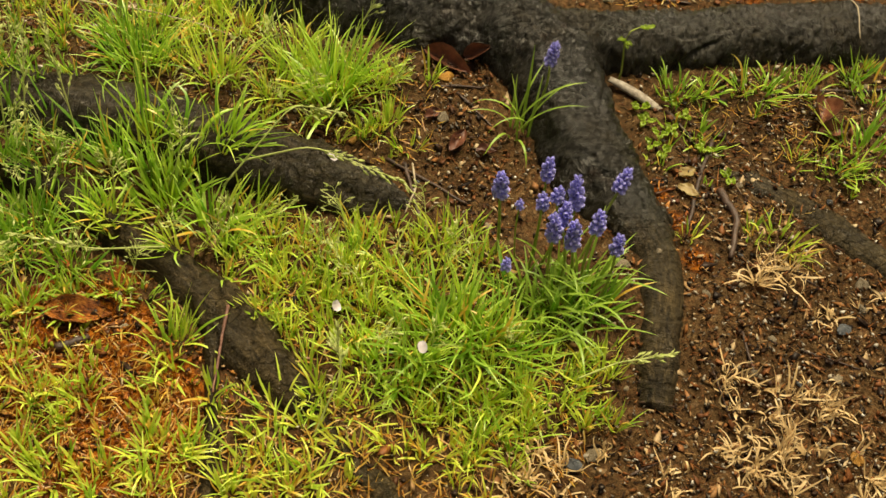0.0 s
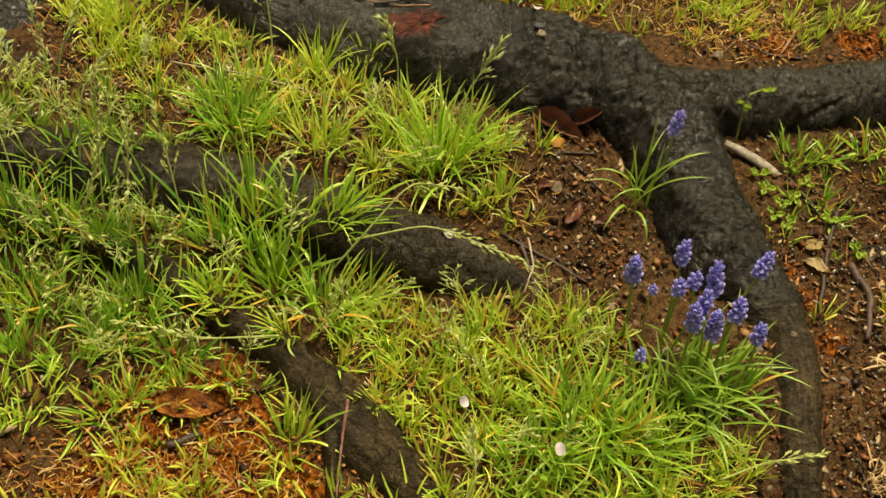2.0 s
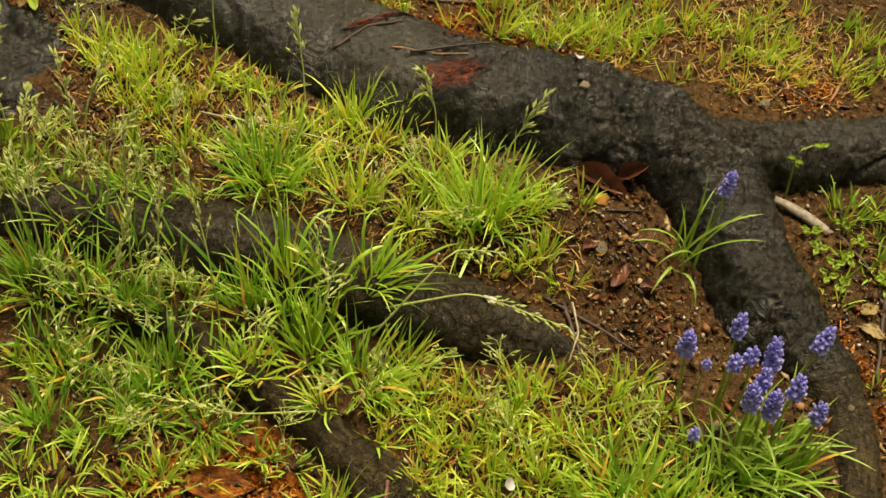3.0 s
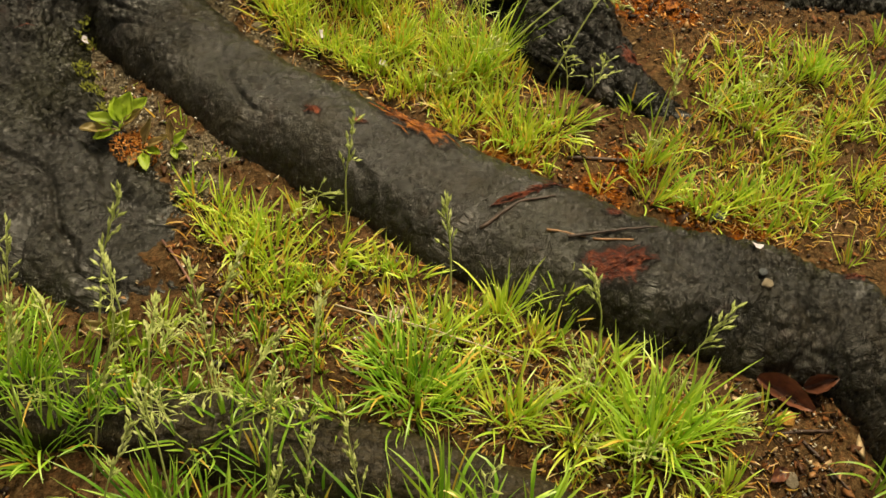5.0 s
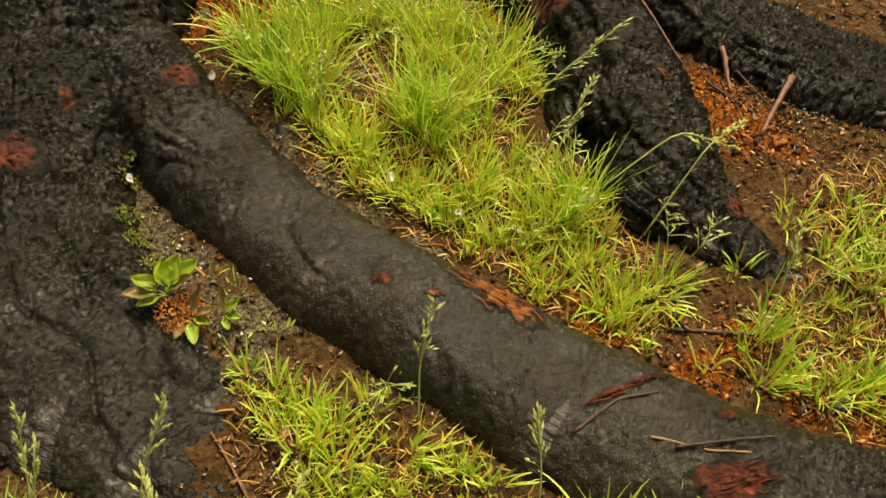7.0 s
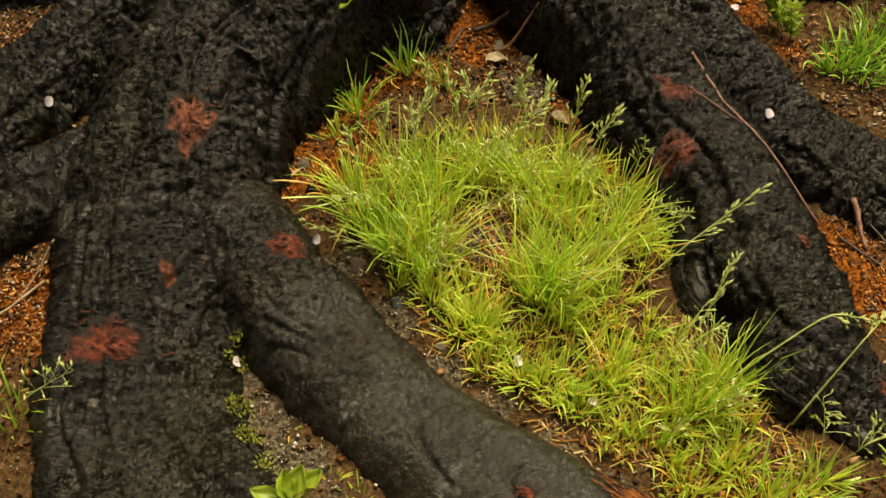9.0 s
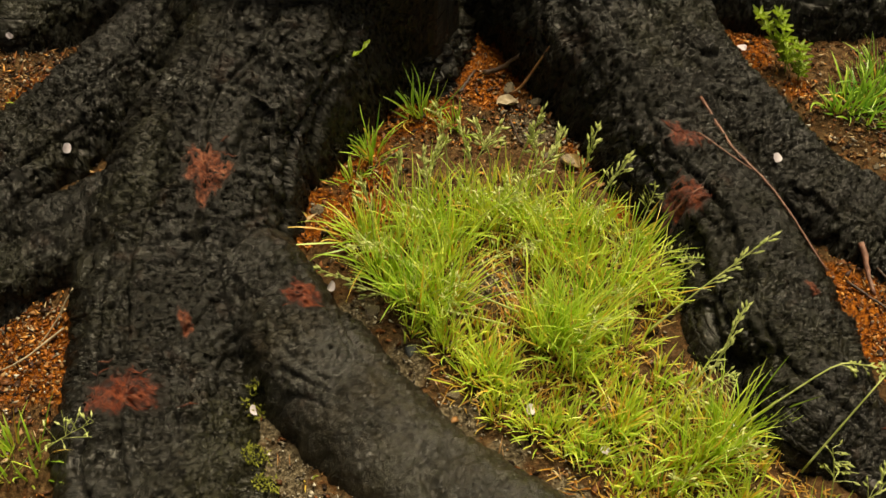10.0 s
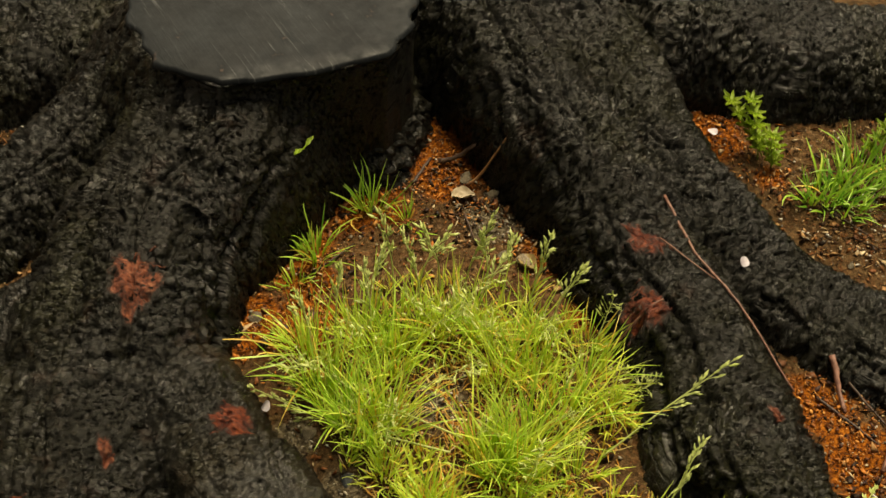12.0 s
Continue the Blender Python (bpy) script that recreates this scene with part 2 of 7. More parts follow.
def toned(name, stops, rough=0.6, spec=0.4):
    """Colour picked piece by piece, by the mesh's tone attribute."""
    m = Mat(name, rough, spec)
    col = m.ramp(m.attr("tone"), stops)
    col = m.mix(0.5, col, m.ramp(m.noise_tex(300, 3), [(0.3, 0.35), (0.7, 1.3)]), "MULTIPLY")
    return m.base(col).bump(m.noise_tex(400, 3), 0.4, 0.001).m


SOIL, CUT = soil_material(), cut_material()
BARK = bark_material()
RED_SCAR = scar_material("torn_red_wood", (0.030, 0.007, 0.004), (0.14, 0.026, 0.010), (0.42, 0.12, 0.05))
PINK_SCAR = scar_material("raw_pink_wood", (0.035, 0.009, 0.005), (0.19, 0.048, 0.022), (0.62, 0.27, 0.15))
ORANGE_SCAR = scar_material("split_orange_wood", (0.07, 0.018, 0.005), (0.34, 0.10, 0.016), (0.68, 0.28, 0.05))
GRASS = grass_material("meadow_grass", (0.085, 0.27, 0.020), (0.38, 0.61, 0.062), (0.74, 0.77, 0.115), (0.82, 0.47, 0.09))
THATCH = grass_material("dead_thatch", (0.24, 0.075, 0.010), (0.44, 0.19, 0.028), (0.62, 0.40, 0.09), (0.76, 0.60, 0.28))
STRAW = plain("dry_straw", [(0.3, (0.36, 0.22, 0.09)), (0.5, (0.62, 0.44, 0.22)), (0.75, (0.76, 0.6, 0.36))], 60, 0.6, 0.2, 0.25)
SEED = plain("grass_spikelets", [(0.3, (0.32, 0.40, 0.10)), (0.55, (0.55, 0.61, 0.22)), (0.8, (0.74, 0.75, 0.42))], 90, 0.55, 0.2, 0.3)
HYLEAF = plain("hyacinth_leaf_green", [(0.3, (0.13, 0.26, 0.030)), (0.7, (0.38, 0.54, 0.08))], 40, 0.4, 0.2, 0.25)
STEM = plain("pale_green_stem", [(0.3, (0.17, 0.24, 0.03)), (0.7, (0.34, 0.40, 0.09))], 50, 0.45, 0.2, 0.1)
BELL = plain("violet_blue_bell", [(0.3, (0.26, 0.24, 0.80)), (0.52, (0.43, 0.41, 0.95)), (0.75, (0.70, 0.70, 1.0))], 170, 0.45, 0.15, 0.25, 0.35)
PETAL = plain("cherry_petal_white", [(0.3, (0.56, 0.49, 0.54)), (0.7, (0.74, 0.69, 0.75))], 90, 0.4, 0.15, 0.3)
STONE = plain("pale_wet_stone", [(0.3, (0.10, 0.07, 0.04)), (0.5, (0.28, 0.22, 0.14)), (0.8, (0.52, 0.46, 0.35))], 230, 0.6, 0.7, 0.0, 0.6)
GREY_STONE = plain("dark_slate_stone", [(0.3, (0.025, 0.03, 0.035)), (0.7, (0.09, 0.10, 0.11))], 90, 0.35, 0.4, 0.0, 0.4)
YELLOW_STONE = plain("ochre_stone", [(0.3, (0.20, 0.085, 0.015)), (0.6, (0.42, 0.21, 0.04)), (0.8, (0.55, 0.34, 0.10))], 160, 0.45, 0.6)
TWIG = plain("dark_twig_bark", [(0.3, (0.02, 0.011, 0.008)), (0.7, (0.10, 0.055, 0.035))], 160, 0.5, 0.6, 0.0, 0.4)
RED_TWIG = plain("reddish_twig_bark", [(0.3, (0.07, 0.028, 0.02)), (0.7, (0.27, 0.13, 0.09))], 160, 0.5, 0.6)
BARE_WOOD = plain("bare_stick_wood", [(0.3, (0.16, 0.07, 0.028)), (0.7, (0.38, 0.20, 0.095))], 120, 0.5, 0.4)
DEAD_LEAF = plain("dead_brown_leaf", [(0.3, (0.05, 0.016, 0.009)), (0.55, (0.17, 0.058, 0.030)), (0.8, (0.32, 0.14, 0.08))], 55, 0.45, 0.5, 0.1, 0.3)
HUSK = plain("pale_dry_husk", [(0.3, (0.20, 0.15, 0.09)), (0.7, (0.48, 0.40, 0.28))], 70, 0.55, 0.4)
HUSK_GREY = plain("grey_dry_husk", [(0.3, (0.10, 0.075, 0.055)), (0.5, (0.28, 0.24, 0.19)), (0.75, (0.46, 0.42, 0.35))], 140, 0.6, 0.6)
LITTER = toned("rotting_leaf_scraps", [(0.0, (0.010, 0.006, 0.004)), (0.4, (0.040, 0.019, 0.010)), (0.7, (0.21, 0.075, 0.026)), (0.9, (0.34, 0.19, 0.08)), (1.0, (0.42, 0.31, 0.18))], 0.5, 0.2)
WEED = plain("weed_leaf_green", [(0.3, (0.24, 0.40, 0.03)), (0.7, (0.46, 0.60, 0.07))], 60, 0.4, 0.3, 0.35, 0.3)
WEED_BROWN = plain("tinted_weed_leaf", [(0.3, (0.25, 0.15, 0.05)), (0.7, (0.42, 0.33, 0.13))], 50, 0.45, 0.3, 0.3, 0.3)
MOSS = plain("yellow_moss", [(0.3, (0.14, 0.16, 0.02)), (0.7, (0.38, 0.40, 0.06))], 200, 0.8, 0.8, 0.2)
CHIPS = toned("wood_and_soil_chips", [(0.0, (0.006, 0.004, 0.003)), (0.25, (0.028, 0.014, 0.007)), (0.5, (0.12, 0.042, 0.014)), (0.74, (0.24, 0.10, 0.035)), (0.9, (0.34, 0.21, 0.10)), (1.0, (0.55, 0.44, 0.28))], 0.6, 0.08)
CRUMBS = toned("orange_rotten_wood", [(0.0, (0.02, 0.006, 0.003)), (0.35, (0.18, 0.045, 0.007)), (0.7, (0.46, 0.15, 0.020)), (1.0, (0.66, 0.32, 0.09))], 0.65)
GRIT = toned("pale_grit", [(0.0, (0.06, 0.05, 0.04)), (0.5, (0.2, 0.16, 0.11)), (0.85, (0.42, 0.37, 0.29)), (1.0, (0.7, 0.67, 0.6))], 0.55)


# ---- meshes ----
def raw_mesh(name, verts, faces, smooth=True, **attrs):
    """A mesh from arrays; attrs are values per vertex."""
    me = bpy.data.meshes.new(name)
    if isinstance(faces, np.ndarray):
        n, k = faces.shape
        me.vertices.add(len(verts))
        me.vertices.foreach_set("co", np.asarray(verts, np.float32).ravel())
        me.loops.add(n * k)
        me.loops.foreach_set("vertex_index", faces.astype(np.int32).ravel())
        me.polygons.add(n)
        me.polygons.foreach_set("loop_start", np.arange(0, n * k, k, dtype=np.int32))
        me.update(calc_edges=True)
    else:
        me.from_pydata([tuple(v) for v in verts], [], faces)
        me.update()
    for key, values in attrs.items():
        a = me.attributes.new(key, "FLOAT", "POINT")
        a.data.foreach_set("value", np.asarray(values, np.float32))
    if smooth:
        me.polygons.foreach_set("use_smooth", np.ones(len(me.polygons), bool))
    return me


def put(name, me, material, parent=None, label="", at=None):
    if material and not me.materials:
        me.materials.append(material)
    ob = new(name, me)
    if at is not None:
        ob.matrix_world = at
    if parent is not None:
        ob.parent = parent
    if label:
        tagged(ob, label)
    return ob


def bm_mesh(name, bm, smooth=True):
    me = bpy.data.meshes.new(name)
    bm.to_mesh(me)
    bm.free()
    if smooth:
        me.polygons.foreach_set("use_smooth", np.ones(len(me.polygons), bool))
    return me


def tube(points, radii, sides=7):
    """A tapered, capped tube along points: vertices and faces."""
    P = np.asarray(points, float)
    T = np.gradient(P, axis=0)
    T /= np.linalg.norm(T, axis=1)[:, None] + 1e-12
    ref = np.array([0.31, 0.17, 0.93])
    A = np.cross(T, ref)
    A /= np.linalg.norm(A, axis=1)[:, None] + 1e-12
    B = np.cross(T, A)
    ang = np.arange(sides) * 2 * np.pi / sides
    R = np.asarray(radii, float)[:, None, None]
    V = P[:, None] + R * (np.cos(ang)[None, :, None] * A[:, None] + np.sin(ang)[None, :, None] * B[:, None])
    n = len(P)
    F = [(i * sides + j, i * sides + (j + 1) % sides, (i + 1) * sides + (j + 1) % sides, (i + 1) * sides + j) for i in range(n - 1) for j in range(sides)]
    F += [tuple(range(sides))[::-1], tuple((n - 1) * sides + j for j in range(sides))]
    return V.reshape(-1, 3), F


def joined(pieces):
    """Several (vertices, faces) as one."""
    V, F, k = [], [], 0
    for v, f in pieces:
        V.append(np.asarray(v))
        F += [tuple(i + k for i in face) for face in f]
        k += len(v)
    return np.concatenate(V), F


# ---- the lie of the land ----
# each root: places along it (x, y, height of its crest, half its width)
ROOTS = {
    "long_root": [(-0.66, 1.43, 0.035, 0.06), (-0.564, 1.32, 0.024, 0.062), (-0.468, 1.228, 0.026, 0.066), (-0.389, 1.168, 0.030, 0.067), (-0.318, 1.130, 0.034, 0.068), (-0.246, 1.094, 0.036, 0.074), (-0.176, 1.05, 0.038, 0.084), (-0.108, 1.022, 0.044, 0.081), (-0.02, 0.985, 0.052, 0.074), (0.069, 0.968, 0.058, 0.08), (0.145, 0.95, 0.056, 0.068), (0.203, 0.895, 0.048, 0.060), (0.220, 0.815, 0.040, 0.055), (0.242, 0.745, 0.032, 0.056), (0.276, 0.695, 0.014, 0.043), (0.293, 0.655, 0.003, 0.031), (0.292, 0.60, 0.000, 0.0265), (0.283, 0.545, -0.001, 0.023), (0.2725, 0.485, -0.002, 0.020)],
    "cross_root": [(0.2, 0.94, 0.036, 0.046), (0.258, 0.95, 0.026, 0.046), (0.381, 0.968, 0.026, 0.046), (0.483, 0.987, 0.026, 0.047), (0.6, 1.005, 0.026, 0.048), (0.9, 1.04, 0.02, 0.04)],
    "short_root": [(-0.62, 0.83, 0.0, 0.04), (-0.442, 0.812, 0.012, 0.038), (-0.324, 0.80, 0.022, 0.046), (-0.197, 0.772, 0.030, 0.044), (-0.088, 0.732, 0.028, 0.042), (-0.037, 0.717, 0.026, 0.042), (0.015, 0.707, 0.016, 0.034), (0.055, 0.693, -0.004, 0.012)],
    "low_root": [(-0.42, 0.74, 0.0, 0.02), (-0.273, 0.684, 0.004, 0.022), (-0.167, 0.613, 0.005, 0.023), (-0.112, 0.566, 0.006, 0.030), (-0.076, 0.527, 0.005, 0.032), (-0.042, 0.490, -0.001, 0.024), (-0.012, 0.458, -0.010, 0.015), (0.012, 0.425, -0.012, 0.013), (0.039, 0.394, -0.003, 0.017), (0.07, 0.33, -0.004, 0.018)],
    "side_strand": [(-0.112, 0.55, 0.000, 0.010), (-0.106, 0.47, -0.001, 0.008), (-0.098, 0.40, -0.002, 0.008), (-0.095, 0.34, -0.004, 0.008)],
    "wide_root": [(-0.60, 1.76, 0.158, 0.12), (-0.655, 1.64, 0.135, 0.115), (-0.69, 1.55, 0.095, 0.112), (-0.70, 1.46, 0.060, 0.108), (-0.705, 1.38, 0.034, 0.100), (-0.695, 1.29, 0.020, 0.090), (-0.675, 1.20, 0.004, 0.090), (-0.630, 1.11, -0.003, 0.104), (-0.560, 1.04, -0.003, 0.104), (-0.50, 0.995, -0.005, 0.086), (-0.445, 0.96, -0.014, 0.045)],
    "buttress_root": [(-0.42, 1.95, 0.14, 0.13), (-0.36, 1.84, 0.125, 0.090), (-0.31, 1.755, 0.105, 0.078), (-0.25, 1.675, 0.085, 0.075), (-0.205, 1.59, 0.068, 0.078), (-0.145, 1.49, 0.062, 0.075), (-0.125, 1.40, 0.056, 0.092), (-0.085, 1.315, 0.040, 0.075), (-0.03, 1.275, 0.016, 0.055), (0.03, 1.24, -0.008, 0.04)],
    "outer_root": [(-0.29, 1.92, 0.12, 0.08), (-0.215, 1.79, 0.085, 0.075), (-0.145, 1.685, 0.060, 0.070), (-0.06, 1.60, 0.036, 0.066), (0.04, 1.55, 0.020, 0.080), (0.16, 1.51, 0.012, 0.080), (0.4, 1.48, 0.0, 0.05)],
    "back_root": [(-0.30, 2.05, 0.13, 0.12), (-0.16, 1.985, 0.10, 0.115), (-0.03, 1.965, 0.07, 0.100), (0.09, 1.985, 0.055, 0.092), (0.3, 2.04, 0.04, 0.085), (0.6, 2.1, 0.0, 0.08)],
    "lobe_root": [(-0.76, 1.47, 0.03, 0.055), (-0.83, 1.435, 0.0, 0.058), (-0.91, 1.40, -0.03, 0.055), (-1.02, 1.34, -0.06, 0.05)],
    "left_root": [(-0.72, 1.74, 0.13, 0.085), (-0.80, 1.66, 0.070, 0.070), (-0.875, 1.58, 0.020, 0.066), (-0.95, 1.50, -0.015, 0.070), (-1.05, 1.42, -0.04, 0.07), (-1.3, 1.3, -0.08, 0.06)],
    "far_left_root": [(-0.72, 1.93, 0.12, 0.10), (-0.86, 1.875, 0.05, 0.105), (-1.0, 1.83, -0.01, 0.10), (-1.2, 1.8, -0.06, 0.08)],
    "buried_root": [(0.36, 0.79, -0.016, 0.012), (0.41, 0.765, -0.011, 0.024), (0.47, 0.72, -0.009, 0.028), (0.53, 0.665, -0.009, 0.027), (0.62, 0.60, -0.012, 0.02)],
}
CUT_EDGE = [(-0.757, 1.76), (-0.735, 1.702), (-0.700, 1.660), (-0.637, 1.638), (-0.608, 1.650), (-0.550, 1.673), (-0.484, 1.711), (-0.466, 1.762), (-0.468, 1.81), (-0.50, 1.89), (-0.58, 1.93), (-0.67, 1.91), (-0.735, 1.84)]
CUT_Z = 0.158
# hollows: place, radius, depth
DENTS = [(0.124, 0.975, 0.016, 0.016), (0.116, 0.945, 0.016, 0.022), (0.112, 0.915, 0.020, 0.020), (0.012, 0.912, 0.022, 0.020), (0.055, 0.925, 0.014, 0.010), (0.05, 1.045, 0.014, 0.02), (-0.16, 1.33, 0.03, 0.02), (-0.70, 1.30, 0.018, 0.006), (-0.585, 1.365, 0.012, 0.008), (-0.21, 1.61, 0.02, 0.008)]


def ground_z(x, y):
    z = -0.012 - 0.028 * step(-0.42, -0.66, x) * step(1.55, 1.3, y) - 0.045 * step(-0.76, -0.95, x)
    z = z + 0.020 * blob(x, y, [(-0.38, 1.40, 0.16), (-0.2, 0.88, 0.14), (0.06, 0.86, 0.1)])
    z = z + 0.010 * fbm(x * 6, y * 6, 0.3, 3, 5) + 0.004 * fbm(x * 38, y * 38, 0.7, 3, 9)
    z = z + 0.0018 * vnoise(x * 100, y * 100, 0.1, 12) + 0.0012 * vnoise(x * 190, y * 190, 0.1, 13)
    return z + 0.006 * step(0.05, -0.05, np.abs(x - 0.27)) * step(0.9, 0.7, y)


def cut_distance(x, y):
    """Metres outside the sawn face's outline (negative inside)."""
    best = np.full(x.shape, 9.0)
    inside = np.zeros(x.shape, bool)
    n = len(CUT_EDGE)
    for i in range(n):
        (ax, ay), (bx, by) = CUT_EDGE[i], CUT_EDGE[(i + 1) % n]
        dx, dy = bx - ax, by - ay
        t = np.clip(((x - ax) * dx + (y - ay) * dy) / (dx * dx + dy * dy), 0, 1)
        best = np.minimum(best, np.hypot(x - ax - t * dx, y - ay - t * dy))
        cross = (ay > y) != (by > y)
        with np.errstate(divide="ignore", invalid="ignore"):
            inside ^= cross & (x < (bx - ax) * (y - ay) / (by - ay + 1e-12) + ax)
    return np.where(inside, -best, best)


def wood_z(x, y):
    """Height of the wood, which root it is, and places along and across that root."""
    x, y = np.asarray(x, float).ravel(), np.asarray(y, float).ravel()
    total = np.full(x.shape, -0.3)
    top = np.full(x.shape, -0.3)
    which, along, across = np.zeros(x.shape, int), np.zeros(x.shape), np.zeros(x.shape)
    wob = 0.10 * fbm(x * 14, y * 14, 1.7, 3, 21) + 0.16 * vnoise(x * 34, y * 34, 0.4, 22) * step(0.8, 0.7, y)
    for k, rows in enumerate(ROOTS.values()):
        near = np.full(x.shape, 9.0)
        cz, cw, cs, cd = (np.zeros(x.shape) for _ in range(4))
        run = 0.0
        for (ax, ay, az, aw), (bx, by, bz, bw) in zip(rows, rows[1:]):
            dx, dy = bx - ax, by - ay
            size = math.hypot(dx, dy)
            t = np.clip(((x - ax) * dx + (y - ay) * dy) / (size * size), 0, 1)
            ox, oy = x - ax - t * dx, y - ay - t * dy
            w = aw + (bw - aw) * t
            d = np.hypot(ox, oy) / w
            if k == 0 and (bx, by) == rows[-1][:2]:
                # this root breaks off square
                over = ((x - bx) * dx + (y - by) * dy) / size
                d = np.where(over > 0, np.maximum(d, 0.8 + over / 0.012), d)
            m = d < near
            near = np.where(m, d, near)
            cz, cw, cs = np.where(m, az + (bz - az) * t, cz), np.where(m, w, cw), np.where(m, run + t * size, cs)
            cd = np.where(m, np.sign(ox * dy - oy * dx) * d * w, cd)
            run += size
        u = near * (1 + wob)
        low = -0.045
        h = np.where(u < 1, low + (cz - low) * (1 - np.clip(u, 0, 1) ** 3.0) ** 0.52, low - 1.5 * (u - 1) * np.maximum(cw, 0.02))
        m = h > top
        which, along, across = np.where(m, k, which), np.where(m, cs, along), np.where(m, cd, across)
        top = np.maximum(top, h)
        soft = 0.040 if k == 7 else 0.010
        diff = np.clip(0.5 + 0.5 * (h - total) / soft, 0, 1)
        total = total * (1 - diff) + h * diff + soft * diff * (1 - diff)
    # hollows and knots in the wood
    for hx, hy, hr, deep in DENTS:
        total = total - deep * np.exp(-((x - hx) ** 2 + (y - hy) ** 2) / (hr * hr))
    # the stump's sawn block
    dd = cut_distance(x, y) + 0.008 * fbm(x * 25, y * 25, 2.2, 3, 33)
    block = CUT_Z - 0.004 - (1.6 + 16.0 * step(-0.67, -0.60, x)) * np.clip(dd, 0, 1)
    total = np.maximum(np.minimum(total, CUT_Z - 0.004 + 0.7 * np.clip(dd, 0, 1)), block)
    return total, which, along, across


def bark_lift(x, y, z, s, d, coarse):
    """Relief of the bark, outwards: broad swellings, flat scales with thin cracks, fine grain, a few long creases."""
    lift = 0.0075 * fbm(x * 15, y * 15, z * 15, 3, 40)
    wx, wy = 0.014 * fbm(x * 40, y * 40, z * 40, 3, 3), 0.014 * fbm(x * 40, y * 40, z * 40, 3, 4)
    patch = step(-0.25, 0.35, vnoise(x * 16, y * 16, z * 16, 41))
    plate, own = cracks((s + wx) * 78, (d + wy) * 44 + 30 * z, 51)
    lift = lift + 0.0022 * coarse * (own - 0.5) * (0.4 + 0.6 * patch)
    lift = lift - 0.0050 * coarse * (1 - step(0.0, 0.16, plate)) * (0.25 + 0.75 * patch)
    lift = lift + (0.0019 + 0.0032 * coarse) * fbm((s + wx) * 120, (d + wy) * 66, z * 70, 2, 55)
    lift = lift + (0.0014 + 0.0014 * coarse) * vnoise(x * 210, y * 210, z * 210, 60)
    # creases that run round the root, and furrows along it
    crack = np.abs(vnoise(s * 15 + 1.5 * vnoise(d * 18, s * 5, 0, 4), d * 5, 0.4, 70))
    gate = step(0.05, 0.35, vnoise(x * 11, y * 11, z * 11, 71))
    lift = lift - 0.0050 * np.exp(-((crack / 0.045) ** 2)) * gate
    split = np.abs(vnoise(d * 34 + 0.9 * vnoise(s * 14, d * 9, 0, 74), s * 5, 0.7, 72))
    gate = step(0.0, 0.4, vnoise(x * 8, y * 8, z * 8 + 5, 73))
    return lift - 0.0065 * coarse * np.exp(-((split / 0.07) ** 2)) * gate


def build_wood():
    stepx = 0.0020
    gx, gy = np.arange(-1.12, 0.80, stepx), np.arange(0.32, 2.16, stepx)
    X, Y = np.meshgrid(gx, gy)
    shape = X.shape
    h, which, s, d = wood_z(X, Y)
    g = ground_z(X.ravel(), Y.ravel())
    keep = h > g - 0.022
    Z = h.reshape(shape)
    ny, nx = np.gradient(Z, stepx)
    N = np.stack([-nx, -ny, np.ones(shape)], -1).reshape(-1, 3)
    N /= np.linalg.norm(N, axis=1)[:, None]
    P = np.stack([X.ravel(), Y.ravel(), h], 1)
    coarse = np.where(np.isin(which, [5, 6, 7, 8, 9, 10, 11]), 0.35 + 0.65 * step(1.0, 1.35, P[:, 1]), np.where(which == 0, 0.04 + 0.7 * step(0.36, 0.05, s) + 0.42 * step(0.66, 0.86, s) - 0.2 * step(1.15, 1.3, s), np.where(which == 1, 0.4, 0.30)))
    tail = step(0.72, 0.64, P[:, 1])
    earth = np.select([which == 0, np.isin(which, [3, 4, 12]), which == 2, which == 1], [0.06 + 0.8 * tail, 0.85, 0.5, 0.22], 0.0)
    earth = np.clip(earth + 0.3 * fbm(P[:, 0] * 30, P[:, 1] * 30, 0.2, 3, 44) * (earth > 0), 0, 1)
    lift = bark_lift(P[:, 0], P[:, 1], P[:, 2], s, d, coarse)
    sawn = step(0.0, 0.012, cut_distance(P[:, 0], P[:, 1]))
    # long furrows down the wide root and the stump
    furrow = np.abs(vnoise(d * 26 + 0.5 * vnoise(s * 12, d * 9, 0, 81), s * 4.0, 0.2, 80))
    wide = np.isin(which, [5, 6, 10]) * 1.0
    strands = np.abs(vnoise(d * 130 + 0.6 * vnoise(s * 20, d * 30, 0, 83), s * 9.0, 0.2, 82))
    lift = lift * np.where(np.isin(which, [3, 4, 12]) | (tail > 0.5), 0.55, 1.0) + 0.0030 * np.isin(which, [3, 4, 2]) * (strands - 0.35)
    lift = lift - wide * 0.007 * np.exp(-((furrow / 0.12) ** 2))
    P = P + N * (lift * sawn)[:, None]
    rows, cols = shape
    I = np.arange(rows * cols).reshape(shape)
    quads = np.stack([I[:-1, :-1], I[:-1, 1:], I[1:, 1:], I[1:, :-1]], -1).reshape(-1, 4)
    quads = quads[keep[quads].all(1)]
    return P, quads, tidy(which.reshape(shape), keep.reshape(shape)).ravel(), coarse, earth, s, d


